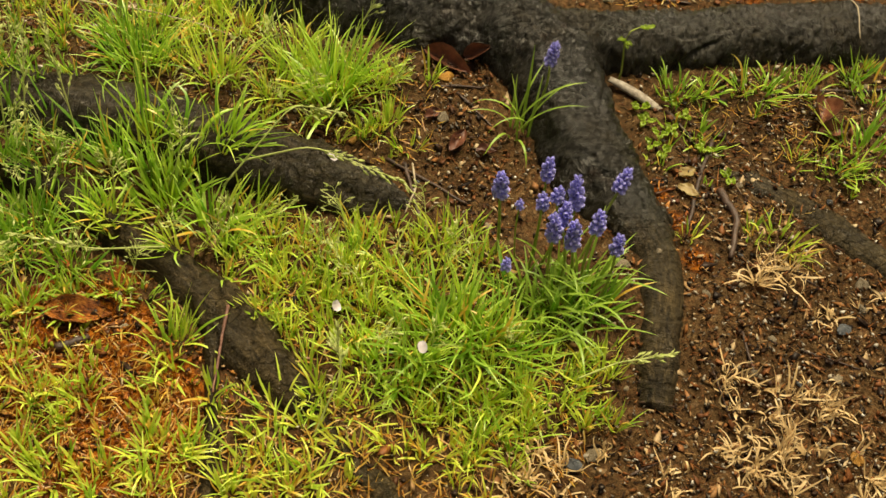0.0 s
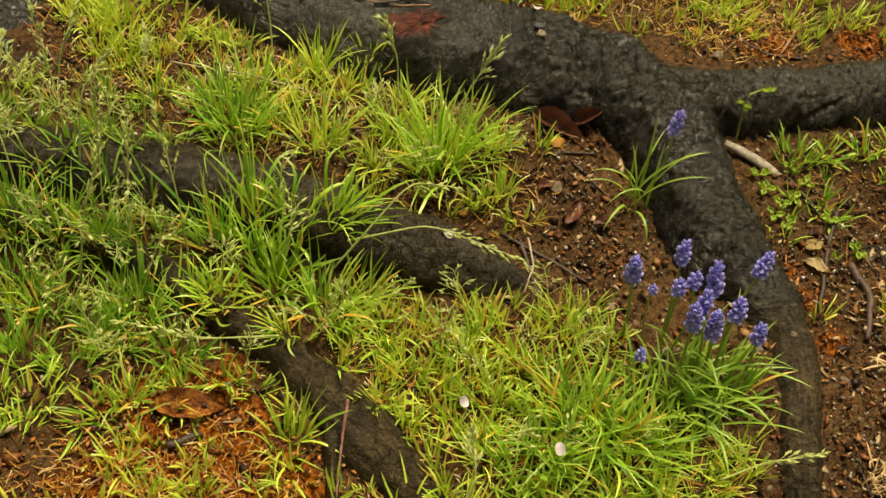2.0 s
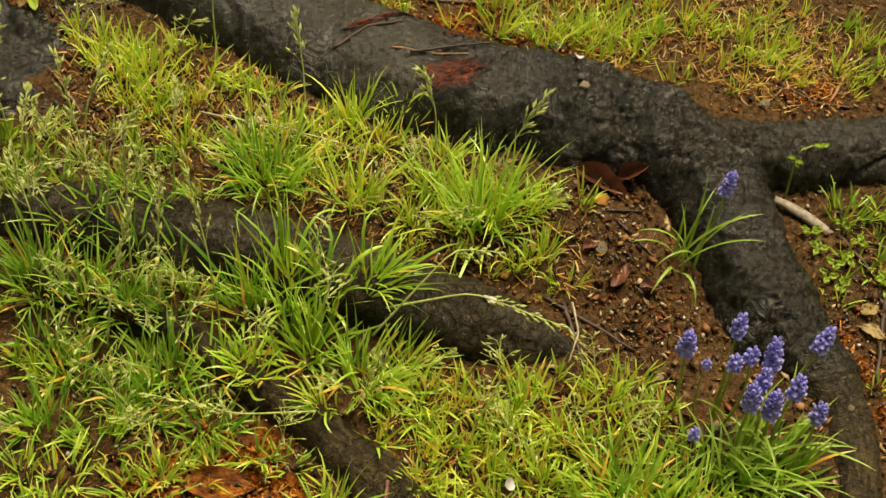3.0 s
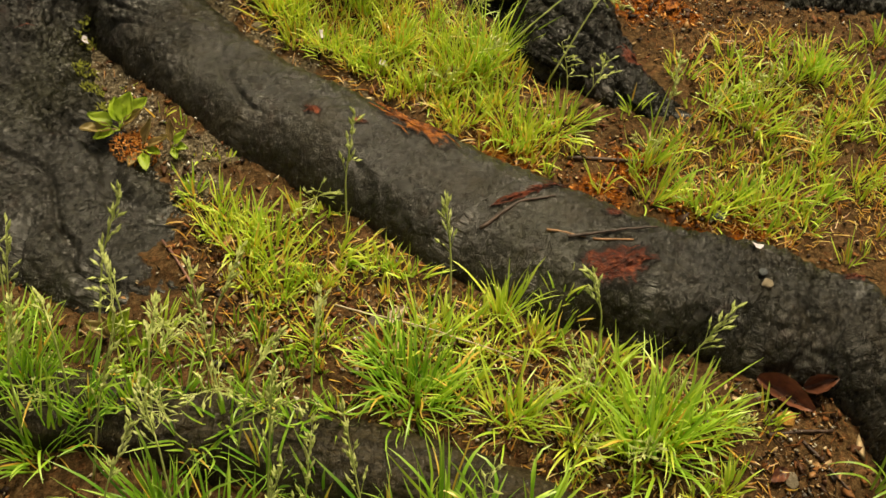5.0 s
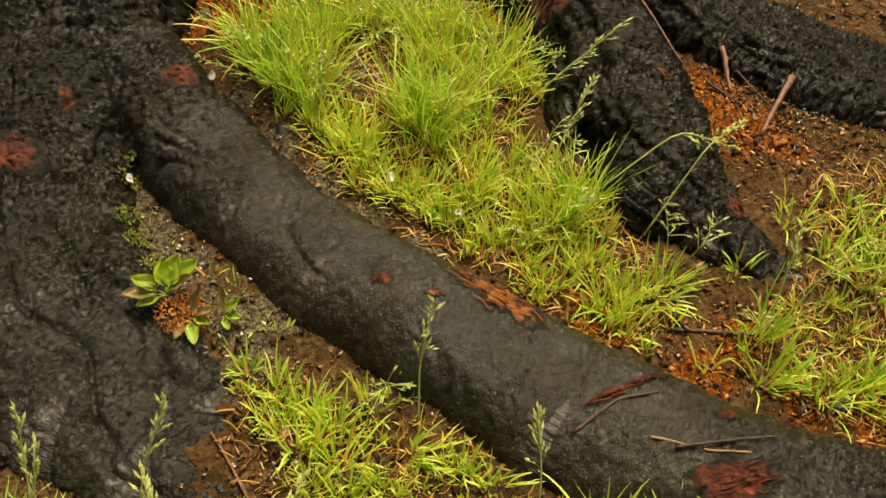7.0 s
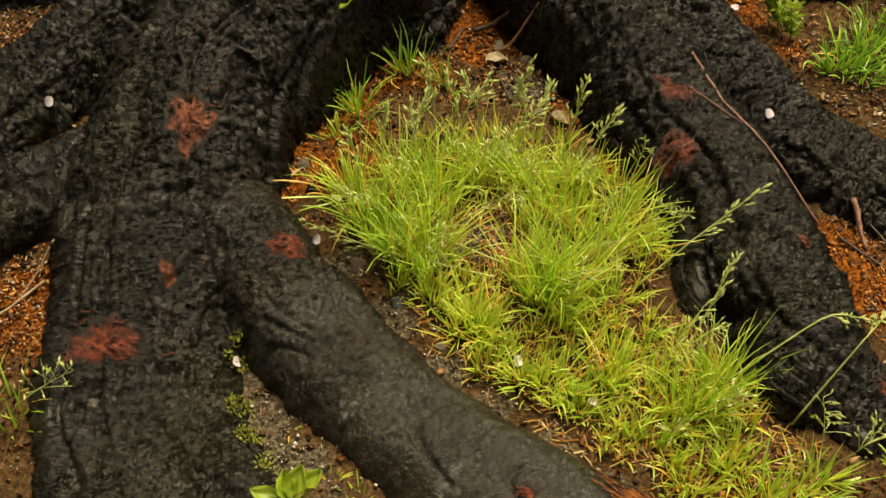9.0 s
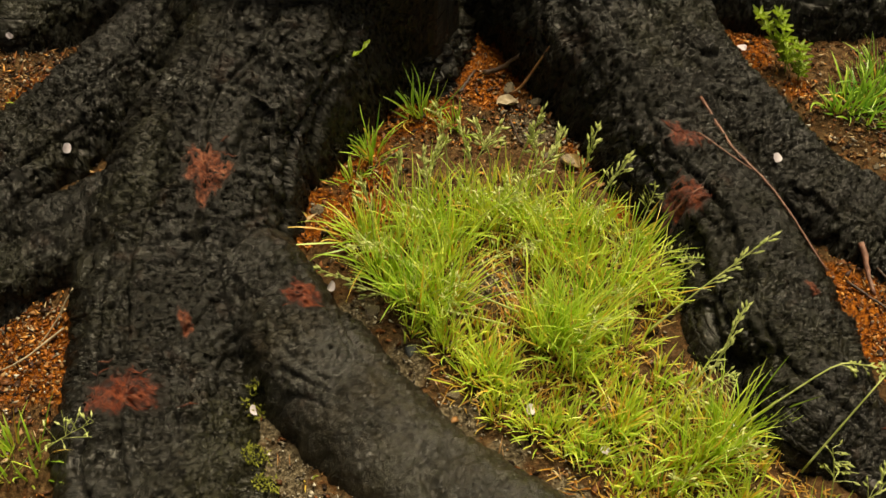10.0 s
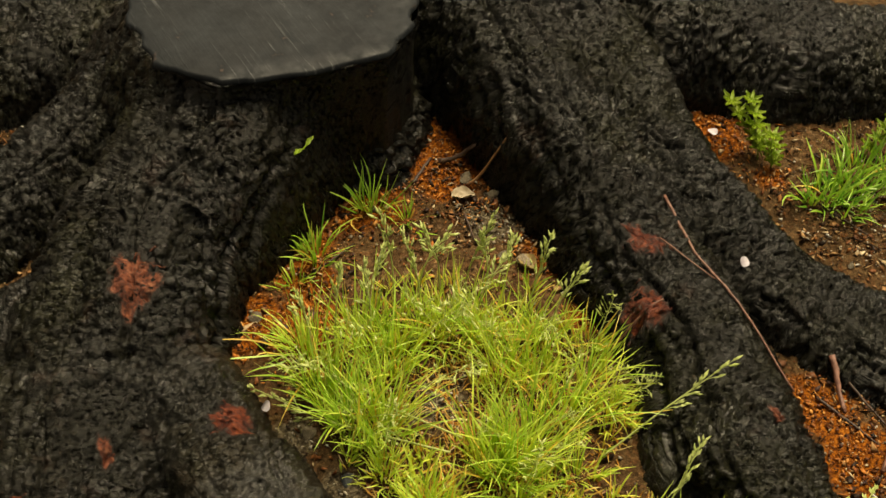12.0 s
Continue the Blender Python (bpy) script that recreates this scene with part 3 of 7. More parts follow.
def islands(same, keep):
    """Numbers the connected patches of equal value."""
    label = np.full(same.shape, -1)
    rows, cols = same.shape
    flat, kept = same.ravel().tolist(), keep.ravel().tolist()
    out = [-1] * (rows * cols)
    sizes = []
    for start in np.flatnonzero(keep.ravel()).tolist():
        if out[start] >= 0:
            continue
        k, value, stack, count = len(sizes), flat[start], [start], 0
        out[start] = k
        while stack:
            i = stack.pop()
            count += 1
            for j in (i - 1, i + 1, i - cols, i + cols):
                if 0 <= j < rows * cols and out[j] < 0 and kept[j] and flat[j] == value:
                    out[j] = k
                    stack.append(j)
        sizes.append(count)
    return np.array(out).reshape(same.shape), np.array(sizes)


def tidy(which, keep):
    """Gives stray patches to the root round them, then numbers what hangs together."""
    label, sizes = islands(which, keep)
    lost = keep & (sizes[label] < 2500)
    w = np.where(keep & ~lost, which, -1)
    for _ in range(160):
        hole = lost & (w < 0)
        if not hole.any():
            break
        for ax, by in ((0, 1), (0, -1), (1, 1), (1, -1)):
            side = np.roll(w, by, ax)
            w = np.where(lost & (w < 0), side, w)
    label, sizes = islands(w, w >= 0)
    for k, n in enumerate(sizes):
        if n >= 900:
            ROOT_OF[k] = int(w[label == k][0])
    label[~np.isin(label, list(ROOT_OF))] = -1
    return label


ROOT_OF = {}
WOOD_P, WOOD_Q, WOOD_K, WOOD_C, WOOD_E, WOOD_S, WOOD_D = build_wood()
from mathutils.bvhtree import BVHTree

_used = np.unique(WOOD_Q)
_index = np.zeros(len(WOOD_P), int)
_index[_used] = np.arange(len(_used))
WOOD_TREE = BVHTree.FromPolygons(WOOD_P[_used].tolist(), _index[WOOD_Q].tolist())


def floor_at(x, y):
    """Height of whatever lies on top at a place, wood or ground."""
    g = float(ground_z(np.array([x]), np.array([y]))[0])
    hit = WOOD_TREE.ray_cast(Vector((x, y, 1.0)), Vector((0, 0, -1)))
    return max(g, hit[0].z) if hit[0] else g


def slope_at(x, y, e=0.008):
    return Vector(((floor_at(x - e, y) - floor_at(x + e, y)) / (2 * e), (floor_at(x, y - e) - floor_at(x, y + e)) / (2 * e), 1)).normalized()


def laid(x, y, turn=0.0, lift=0.0, tilt=0.0):
    """A pose flat on the surface at a place."""
    q = Vector((0, 0, 1)).rotation_difference(slope_at(x, y))
    return Matrix.Translation((x, y, floor_at(x, y) + lift)) @ q.to_matrix().to_4x4() @ pose(0, 0, 0, tilt, 0, turn)


# ---- ground ----
MULCH = [(-0.535, 1.50, 0.035), (-0.515, 1.45, 0.026), (-0.545, 1.55, 0.035), (-0.219, 0.534, 0.07), (-0.175, 0.424, 0.07), (-0.25, 0.46, 0.07), (-0.143, 0.49, 0.04), (-0.563, 1.591, 0.048), (-0.585, 1.49, 0.04), (-0.50, 1.67, 0.055), (-0.455, 1.77, 0.065), (-0.41, 1.72, 0.045), (-0.30, 1.62, 0.032), (-0.26, 1.54, 0.02), (-0.03, 1.47, 0.04), (0.0, 1.42, 0.045), (0.045, 1.40, 0.028), (-0.815, 1.30, 0.06), (-0.86, 1.32, 0.05), (-0.93, 1.66, 0.04), (-0.12, 1.84, 0.05), (-0.15, 1.15, 0.035), (-0.06, 1.11, 0.03), (0.03, 1.09, 0.025), (0.09, 1.08, 0.025), (-0.02, 1.15, 0.03), (-0.05, 1.77, 0.02), (0.34, 1.06, 0.03), (0.46, 1.075, 0.03), (0.57, 1.09, 0.03), (0.30, 0.735, 0.018), (0.318, 0.70, 0.018), (0.335, 0.655, 0.016)]
GRAVEL = [(-0.57, 1.21, 0.035), (-0.54, 1.16, 0.035), (-0.50, 1.11, 0.03), (-0.595, 1.25, 0.025), (-0.47, 1.31, 0.03), (-0.42, 1.26, 0.028), (-0.37, 1.23, 0.022), (-0.32, 1.20, 0.022), (-0.27, 1.17, 0.018), (-0.52, 1.37, 0.025), (-0.36, 1.66, 0.035), (-0.40, 1.41, 0.03), (-0.465, 1.105, 0.032), (-0.445, 1.065, 0.028), (-0.43, 1.12, 0.028)]
BARE = [(0.42, 0.52, 0.16), (0.30, 0.43, 0.10), (0.09, 0.80, 0.05), (0.12, 0.73, 0.05), (0.4, 0.72, 0.1), (0.5, 0.85, 0.1), (0.10, 0.87, 0.04), (-0.35, 1.68, 0.05), (0.1, 1.5, 0.1), (0.05, 1.72, 0.08), (0.14, 1.78, 0.1), (-0.95, 1.7, 0.1), (-0.84, 1.3, 0.08), (-0.24, 0.90, 0.06), (-0.13, 0.85, 0.06), (-0.02, 0.80, 0.05), (-0.36, 0.92, 0.05), (-0.40, 1.0, 0.04)]


def build_ground():
    def axis(a, b, fine):
        mid = np.arange(a, b, fine)
        out = np.cumsum(fine * 1.16 ** np.arange(1, 66))
        return np.concatenate([a - out[::-1], mid, mid[-1] + out])

    gx, gy = axis(-1.15, 0.85, 0.0042), axis(0.30, 2.20, 0.0042)
    X, Y = np.meshgrid(gx, gy)
    shape = X.shape
    x, y = X.ravel(), Y.ravel()
    z = ground_z(x, y)
    inner = step(-1.6, -1.15, x) * step(1.3, 0.85, x) * step(2.7, 2.2, y) * step(-0.2, 0.3, y)
    z = z * inner - 0.03 * (1 - inner)
    ragged = 0.35 * fbm(x * 40, y * 40, 0.9, 3, 91)
    mulch = step(0.30, 0.62, blob(x, y, MULCH) + ragged)
    gravel = step(0.30, 0.62, blob(x, y, GRAVEL) + ragged)
    I = np.arange(x.size).reshape(shape)
    quads = np.stack([I[:-1, :-1], I[:-1, 1:], I[1:, 1:], I[1:, :-1]], -1).reshape(-1, 4)
    me = raw_mesh("ground", np.stack([x, y, z], 1), quads, True, mulch=mulch, gravel=gravel)
    tagged(put("ground", me, SOIL), "damp brown soil with orange rotten wood and grit", "ground", kind="structure")


build_ground()

# ---- the stump and its roots ----
stump = tagged(new("tree_stump"), "wet black tree stump with spreading bark-covered roots", "tree stump")
NAMES = list(ROOTS)


def quad_owners():
    """Which root each face goes to; strays go to the root beside them."""
    own = WOOD_K[WOOD_Q[:, 0]].copy()
    for k in ROOT_OF:
        mine = np.flatnonzero(own == k)
        q = WOOD_Q[mine]
        mark = np.arange(len(WOOD_P))
        for _ in range(4000):
            low = mark[q].min(1)
            before = mark[q].sum()
            for c in range(4):
                np.minimum.at(mark, q[:, c], low)
            mark = mark[mark]
            if mark[q].sum() == before:
                break
        values, counts = np.unique(mark[q[:, 0]], return_counts=True)
        stray = mine[mark[q[:, 0]] != values[counts.argmax()]]
        others = WOOD_K[WOOD_Q[stray]]
        pick = np.where((others != k) & (others >= 0), others, -1).max(1)
        own[stray] = pick
    # what is still cut off stays out
    for k in ROOT_OF:
        mine = np.flatnonzero(own == k)
        q = WOOD_Q[mine]
        mark = np.arange(len(WOOD_P))
        for _ in range(4000):
            low = mark[q].min(1)
            before = mark[q].sum()
            for c in range(4):
                np.minimum.at(mark, q[:, c], low)
            mark = mark[mark]
            if mark[q].sum() == before:
                break
        values, counts = np.unique(mark[q[:, 0]], return_counts=True)
        own[mine[mark[q[:, 0]] != values[counts.argmax()]]] = -1
    return own


QUAD_K = quad_owners()
for k, w in ROOT_OF.items():
    q = WOOD_Q[QUAD_K == k]
    root_name = NAMES[w]
    ids, inv = np.unique(q, return_inverse=True)
    put("root", raw_mesh("root", WOOD_P[ids], inv.reshape(-1, 4), True, coarse=WOOD_C[ids], earth=WOOD_E[ids], s=WOOD_S[ids], d=WOOD_D[ids]), BARK, stump, ("deeply cracked" if 5 <= w <= 11 else "rough") + " wet black " + root_name.replace("_", " "))


def sawn_face():
    pts = []
    n = len(CUT_EDGE)
    for i in range(n):
        a, b = Vector(CUT_EDGE[i]), Vector(CUT_EDGE[(i + 1) % n])
        for j in range(6):
            p = a.lerp(b, j / 6)
            k = 0.011 * float(fbm(p.x * 50, p.y * 50, 0, 4, 5))
            pts.append((p.x + k, p.y + k * 0.7))
    c = np.mean(pts, axis=0)
    V, F, m = [], [], len(pts)
    rings = (1.0, 0.992, 0.97, 0.8, 0.55, 0.3)
    for r, ring in enumerate(rings):
        for px, py in pts:
            x, y = c + (np.array((px, py)) - c) * ring
            drop = (0.006, 0.001, 0.0)[r] if r < 3 else 0.0
            V.append((x, y, CUT_Z - drop + 0.0015 * float(vnoise(x * 14, y * 14, 0, 8))))
    V.append((*c, CUT_Z))
    for r in range(len(rings) - 1):
        F += [(r * m + i, r * m + (i + 1) % m, (r + 1) * m + (i + 1) % m, (r + 1) * m + i) for i in range(m)]
    r = len(rings) - 1
    F += [(r * m + i, r * m + (i + 1) % m, len(V) - 1) for i in range(m)]
    put("cut_face", raw_mesh("cut_face", V, F), CUT, stump, "smooth grey sawn face with pale scratches")


sawn_face()


def stump_wall():
    """The bark-covered face that drops from the sawn edge into the hollow."""
    edge = [Vector(p) for p in CUT_EDGE[2:11]]
    line, run = [], 0.0
    for a, b in zip(edge, edge[1:]):
        n = max(2, int((b - a).length / 0.0018))
        line += [a.lerp(b, j / n) for j in range(n)]
    L = np.array([(p.x, p.y) for p in line])
    for _ in range(25):
        L[1:-1] = (L[:-2] + 2 * L[1:-1] + L[2:]) / 4
    T = np.gradient(L, axis=0)
    T /= np.linalg.norm(T, axis=1)[:, None]
    out = np.stack([T[:, 1], -T[:, 0]], 1)
    rows, cols = 96, len(L)
    v = np.linspace(0, 1, rows)[:, None]
    x, y = L[None, :, 0] + 0 * v, L[None, :, 1] + 0 * v
    z = CUT_Z - 0.003 - 0.185 * v + 0 * x
    s = np.cumsum(np.full(cols, 0.0018))[None, :] + 0 * v
    push = 0.003 - 0.014 * np.sin(np.pi * np.clip(v * 1.3, 0, 1)) + 0.035 * v ** 4
    push = push + 1.6 * bark_lift(x.ravel(), y.ravel(), z.ravel(), z.ravel() * 1.0, s.ravel(), np.ones(x.size)).reshape(x.shape) * np.minimum(1, v * 12)
    P = np.stack([x + out[None, :, 0] * push, y + out[None, :, 1] * push, z], -1).reshape(-1, 3)
    I = np.arange(rows * cols).reshape(rows, cols)
    q = np.stack([I[:-1, :-1], I[1:, :-1], I[1:, 1:], I[:-1, 1:]], -1).reshape(-1, 4)
    put("stump_wall", raw_mesh("stump_wall", P, q, True, coarse=np.ones(len(P)), s=z.ravel(), d=s.ravel()), BARK, stump, "dark cracked bark below the sawn face")


stump_wall()


def scar(x, y, rx, ry, turn, material, label, depth=0.004, seed=0):
    """Torn wood in the bark: a ragged hollow patch with split fibres standing in it."""
    r = np.random.default_rng(600 + seed)
    n, rings = 44, 10
    c, s = math.cos(radians(turn)), math.sin(radians(turn))
    V, F, rim = [], [], []
    for q in range(rings + 1):
        for i in range(n):
            a = 2 * math.pi * i / n
            f = q / rings * (0.9 + 0.45 * float(fbm(math.cos(a) * 1.6 + seed * 3.1, math.sin(a) * 1.6, seed, 2, 14)) + 0.14 * float(vnoise(math.cos(a) * 7, math.sin(a) * 7, seed, 15)))
            u, v = rx * f * math.cos(a), ry * f * math.sin(a)
            px, py = x + c * u - s * v, y + s * u + c * v
            ridge = depth * (float(vnoise(u * 110 + seed, v * 420, seed, 6)) * 0.8 + float(vnoise(u * 260, v * 260, seed, 7)) * 0.4)
            edge = -0.004 if q == rings else 0.0026 - 0.0022 * (q / rings) ** 2 + 0.5 * ridge
            V.append((px, py, floor_at(px, py) + edge))
            rim.append(q / rings)
    for q in range(rings):
        F += [(q * n + i, (q + 1) * n + i, (q + 1) * n + (i + 1) % n, q * n + (i + 1) % n) for i in range(n)]
    bits = [(np.array(V), F)]
    for _ in range(int(5 + 220 * rx)):
        u, v = r.normal(0, 0.38) * rx, r.normal(0, 0.38) * ry
        half, slant = rx * r.uniform(0.10, 0.24), r.normal(0, 0.25)
        path = []
        for w in (-1, -0.4, 0.3, 1):
            pu, pv = u + w * half, v + w * half * slant + r.normal(0, 0.0006)
            px, py = x + c * pu - s * pv, y + s * pu + c * pv
            path.append((px, py, floor_at(px, py) + 0.0024 + 0.0014 * r.random()))
        bits.append(tube(path, [0.0003, 0.0009, 0.0008, 0.0002], 4))
        rim += [0.25] * 16
    put("scar", raw_mesh("scar", *joined(bits), rim=rim), material, stump, label)


RED, PINK, ORANGE = "torn dark red wood in the bark", "raw pinkish wood in the bark", "split orange wood in the bark"
scar(-0.056, 0.974, 0.042, 0.026, 15, RED_SCAR, RED, 0.006, 1)
scar(-0.057, 1.038, 0.012, 0.010, 0, RED_SCAR, RED, 0.004, 2)
scar(-0.135, 1.055, 0.050, 0.0045, 32, RED_SCAR, RED, 0.004, 3)
scar(-0.242, 1.137, 0.056, 0.026, -34, ORANGE_SCAR, ORANGE, 0.006, 4)
scar(-0.712, 1.243, 0.044, 0.030, 8, RED_SCAR, RED, 0.006, 5)
scar(-0.683, 1.466, 0.028, 0.040, 15, PINK_SCAR, PINK, 0.006, 6)
scar(-0.672, 1.318, 0.009, 0.022, 25, PINK_SCAR, PINK, 0.004, 7)
scar(-0.575, 1.36, 0.023, 0.024, 0, RED_SCAR, RED, 0.005, 8)
scar(-0.210, 1.515, 0.026, 0.027, 30, RED_SCAR, RED, 0.005, 9)
scar(-0.213, 1.589, 0.034, 0.022, -30, RED_SCAR, RED, 0.005, 10)
scar(-0.099, 1.417, 0.012, 0.006, -45, PINK_SCAR, PINK, 0.003, 11)
scar(0.155, 0.988, 0.016, 0.010, 10, RED_SCAR, RED, 0.003, 12)
scar(-0.02, 1.285, 0.026, 0.012, -20, RED_SCAR, RED, 0.004, 13)
scar(-0.30, 1.125, 0.009, 0.006, 0, PINK_SCAR, PINK, 0.002, 14)
scar(-0.345, 1.135, 0.010, 0.007, 0, RED_SCAR, RED, 0.002, 15)



# ---- loose stuff on the ground ----
def shards(name, n, box, mask, size, flat, material, label, category, long=1.0, seed=0, sink=0.3):
    """Many small angular bits strewn over the ground where mask allows, as one mesh."""
    r = np.random.default_rng(seed)
    x, y = r.uniform(box[0], box[1], n * 6), r.uniform(box[2], box[3], n * 6)
    ok = r.random(n * 6) < mask(x, y)
    x, y = x[ok][:n * 2], y[ok][:n * 2]
    g = ground_z(x, y)
    free = wood_z(x, y)[0] < g + 0.003
    x, y, g = x[free][:n], y[free][:n], g[free][:n]
    k = len(x)
    sz = size[0] * (size[1] / size[0]) ** (r.random(k) ** 1.6)
    # irregular six-cornered bits
    star = np.array([(1, 0, 0), (0, 1, 0), (-1, 0, 0), (0, -1, 0), (0, 0, 1), (0, 0, -1)]) * 0.62
    V = star[None] * r.uniform(0.45, 1.25, (k, 6, 1)) + r.normal(0, 0.16, (k, 6, 3))
    V *= np.stack([sz * long * r.uniform(0.7, 1.5, k), sz * r.uniform(0.5, 1.1, k), sz * flat * r.uniform(0.6, 1.4, k)], 1)[:, None]
    a, b = r.uniform(0, 2 * np.pi, k), r.normal(0, 0.5, k)
    cb, sb, ca, sa = np.cos(b)[:, None], np.sin(b)[:, None], np.cos(a)[:, None], np.sin(a)[:, None]
    X, Y, Z = V[..., 0], V[..., 1], V[..., 2]
    X, Z = X * cb - Z * sb, X * sb + Z * cb
    X, Y = X * ca - Y * sa, X * sa + Y * ca
    V = np.stack([X + x[:, None], Y + y[:, None], Z + (g + sz * flat * (0.5 - sink) + 0.002)[:, None]], -1).reshape(-1, 3)
    faces = np.array([(0, 1, 4), (1, 2, 4), (2, 3, 4), (3, 0, 4), (1, 0, 5), (2, 1, 5), (3, 2, 5), (0, 3, 5)])
    F = (faces[None] + 6 * np.arange(k)[:, None, None]).reshape(-1, 3)
    me = raw_mesh(name, V, F, False, tone=np.repeat(r.random(k), 6))
    tagged(put(name, me, material), label, category, kind="stuff")


AREA = (-1.1, 0.75, 0.33, 2.1)
shards("wood_chips", 34000, AREA, lambda x, y: 0.25 + 0.9 * blob(x, y, BARE), (0.0007, 0.0060), 0.22, CHIPS, "dark brown bark chips and crumbs on damp soil", "wood chips", 1.5, 3)
shards("wood_crumbs", 52000, AREA, lambda x, y: blob(x, y, MULCH) ** 0.8, (0.0008, 0.0046), 0.5, CRUMBS, "bright orange crumbs of rotten wood", "wood crumbs", 1.7, 4)
shards("grit", 32000, AREA, lambda x, y: 0.06 + blob(x, y, GRAVEL) + 0.45 * blob(x, y, BARE), (0.0007, 0.0046), 0.75, GRIT, "pale sandy grit and tiny pebbles", "grit", 1.1, 5)
shards("twig_bits", 8000, AREA, lambda x, y: 0.10 + 0.8 * blob(x, y, BARE) + 0.4 * blob(x, y, MULCH), (0.0009, 0.0022), 0.7, CHIPS, "splintered twig bits and dry needles", "twig bits", 8.0, 6, 0.1)
shards("leaf_litter", 9500, AREA, lambda x, y: 0.28 + 0.7 * blob(x, y, BARE) + 0.2 * blob(x, y, MULCH), (0.0022, 0.0095), 0.10, LITTER, "dark rotting leaf scraps on soil", "leaf litter", 1.4, 7, 0.0)


# ---- grass ----
def blade_mesh(name, base, az, length, width, lean, bend, tone, levels=5, seed=0, curl=0.35):
    """Ribbon blades, each bent over along its way."""
    n = len(az)
    r = np.random.default_rng(seed)
    P = np.array(base, float)
    V = np.zeros((n, 2 * levels + 1, 3))
    U = np.zeros((n, 2 * levels + 1))
    twist, swerve = r.normal(0, 0.8, n), r.normal(0, curl, n)
    az0, sway = np.array(az, float), r.uniform(0, 6.28, n)
    for k in range(levels + 1):
        u = k / levels
        th = lean + bend * u ** 1.4
        az = az0 + swerve * (u + 0.5 * np.sin(5 * u + sway))
        go = np.stack([np.sin(th) * np.cos(az), np.sin(th) * np.sin(az), np.cos(th)], 1)
        w = width * (0.75 + 0.45 * u - 1.2 * u ** 4) * 0.5
        sa = az + np.pi / 2 + twist * u
        side = np.stack([np.cos(sa), np.sin(sa), 0.35 * np.sin(twist)], 1)
        if k < levels:
            V[:, 2 * k], V[:, 2 * k + 1] = P - side * w[:, None], P + side * w[:, None]
            U[:, 2 * k:2 * k + 2] = u
        else:
            V[:, -1], U[:, -1] = P, 1.0
        P = P + go * (length / levels)[:, None]
    quads = np.array([(2 * k, 2 * k + 1, 2 * k + 3, 2 * k + 2) for k in range(levels - 1)] + [(2 * levels - 2, 2 * levels - 1, 2 * levels, 2 * levels)])
    m = 2 * levels + 1
    F = (quads[None] + m * np.arange(n)[:, None, None]).reshape(-1, 4)
    body, tip = F[F[:, 2] != F[:, 3]], F[F[:, 2] == F[:, 3]][:, :3]
    me = bpy.data.meshes.new(name)
    me.vertices.add(n * m)
    me.vertices.foreach_set("co", V.astype(np.float32).ravel())
    loops = np.concatenate([body.ravel(), tip.ravel()]).astype(np.int32)
    me.loops.add(len(loops))
    me.loops.foreach_set("vertex_index", loops)
    me.polygons.add(len(body) + len(tip))
    me.polygons.foreach_set("loop_start", np.concatenate([np.arange(len(body)) * 4, len(body) * 4 + np.arange(len(tip)) * 3]).astype(np.int32))
    me.update(calc_edges=True)
    for key, values in (("along", U.ravel()), ("tone", np.repeat(np.clip(tone, 0, 1), m))):
        a = me.attributes.new(key, "FLOAT", "POINT")
        a.data.foreach_set("value", values.astype(np.float32))
    me.polygons.foreach_set("use_smooth", np.ones(len(me.polygons), bool))
    return me


def spikelet(c, way, size):
    """A small pointed seed husk: vertices and faces."""
    way = np.array(way) / np.linalg.norm(way)
    a = np.cross(way, (0.2, 0.5, 0.8))
    a /= np.linalg.norm(a)
    b = np.cross(way, a)
    V = [c] + [c + way * size * 0.4 + (a * math.cos(k * math.pi / 2) + b * math.sin(k * math.pi / 2)) * size * 0.17 for k in range(4)] + [c + way * size]
    return np.array(V), [(0, 1 + k, 1 + (k + 1) % 4) for k in range(4)] + [(5, 1 + (k + 1) % 4, 1 + k) for k in range(4)]


def seed_head_mesh(seed, height):
    """A grass flower stalk with an open panicle of spikelets."""
    r = np.random.default_rng(seed)
    lean = r.uniform(0.05, 0.35)
    us = np.linspace(0, 1, 9)
    P = np.stack([height * lean * us ** 2, 0.01 * np.sin(us * 3 + seed), height * us], 1)
    pieces = [tube(P, np.linspace(0.0009, 0.0003, 9), 4)]
    for k in range(8):
        u = 0.58 + 0.42 * k / 7
        o = np.array([height * lean * u * u, 0.01 * math.sin(u * 3 + seed), height * u])
        for j in range(2 if k < 7 else 1):
            az = r.uniform(0, 6.28)
            reach = (1.12 - u) * 0.042 * r.uniform(0.5, 1.1) + 0.003
            way = np.array([math.cos(az), math.sin(az), r.uniform(0.25, 0.9)])
            e = o + way * reach
            pieces.append(tube([o, (o + e) / 2 + (0, 0, 0.001), e], [0.0003] * 3, 3))
            for q in range(r.integers(1, 3)):
                c = o + way * reach * r.uniform(0.45, 1.0)
                pieces.append(spikelet(c, way + r.normal(0, 0.4, 3), r.uniform(0.0055, 0.0090)))
    V, F = joined(pieces)
    me = raw_mesh("seed_head", V, F, False)
    me.materials.append(SEED)
    return me


SEED_HEADS = [seed_head_mesh(100 + k, h) for k, h in enumerate((0.055, 0.065, 0.075, 0.085, 0.095, 0.11))]
TUFTS = [0]


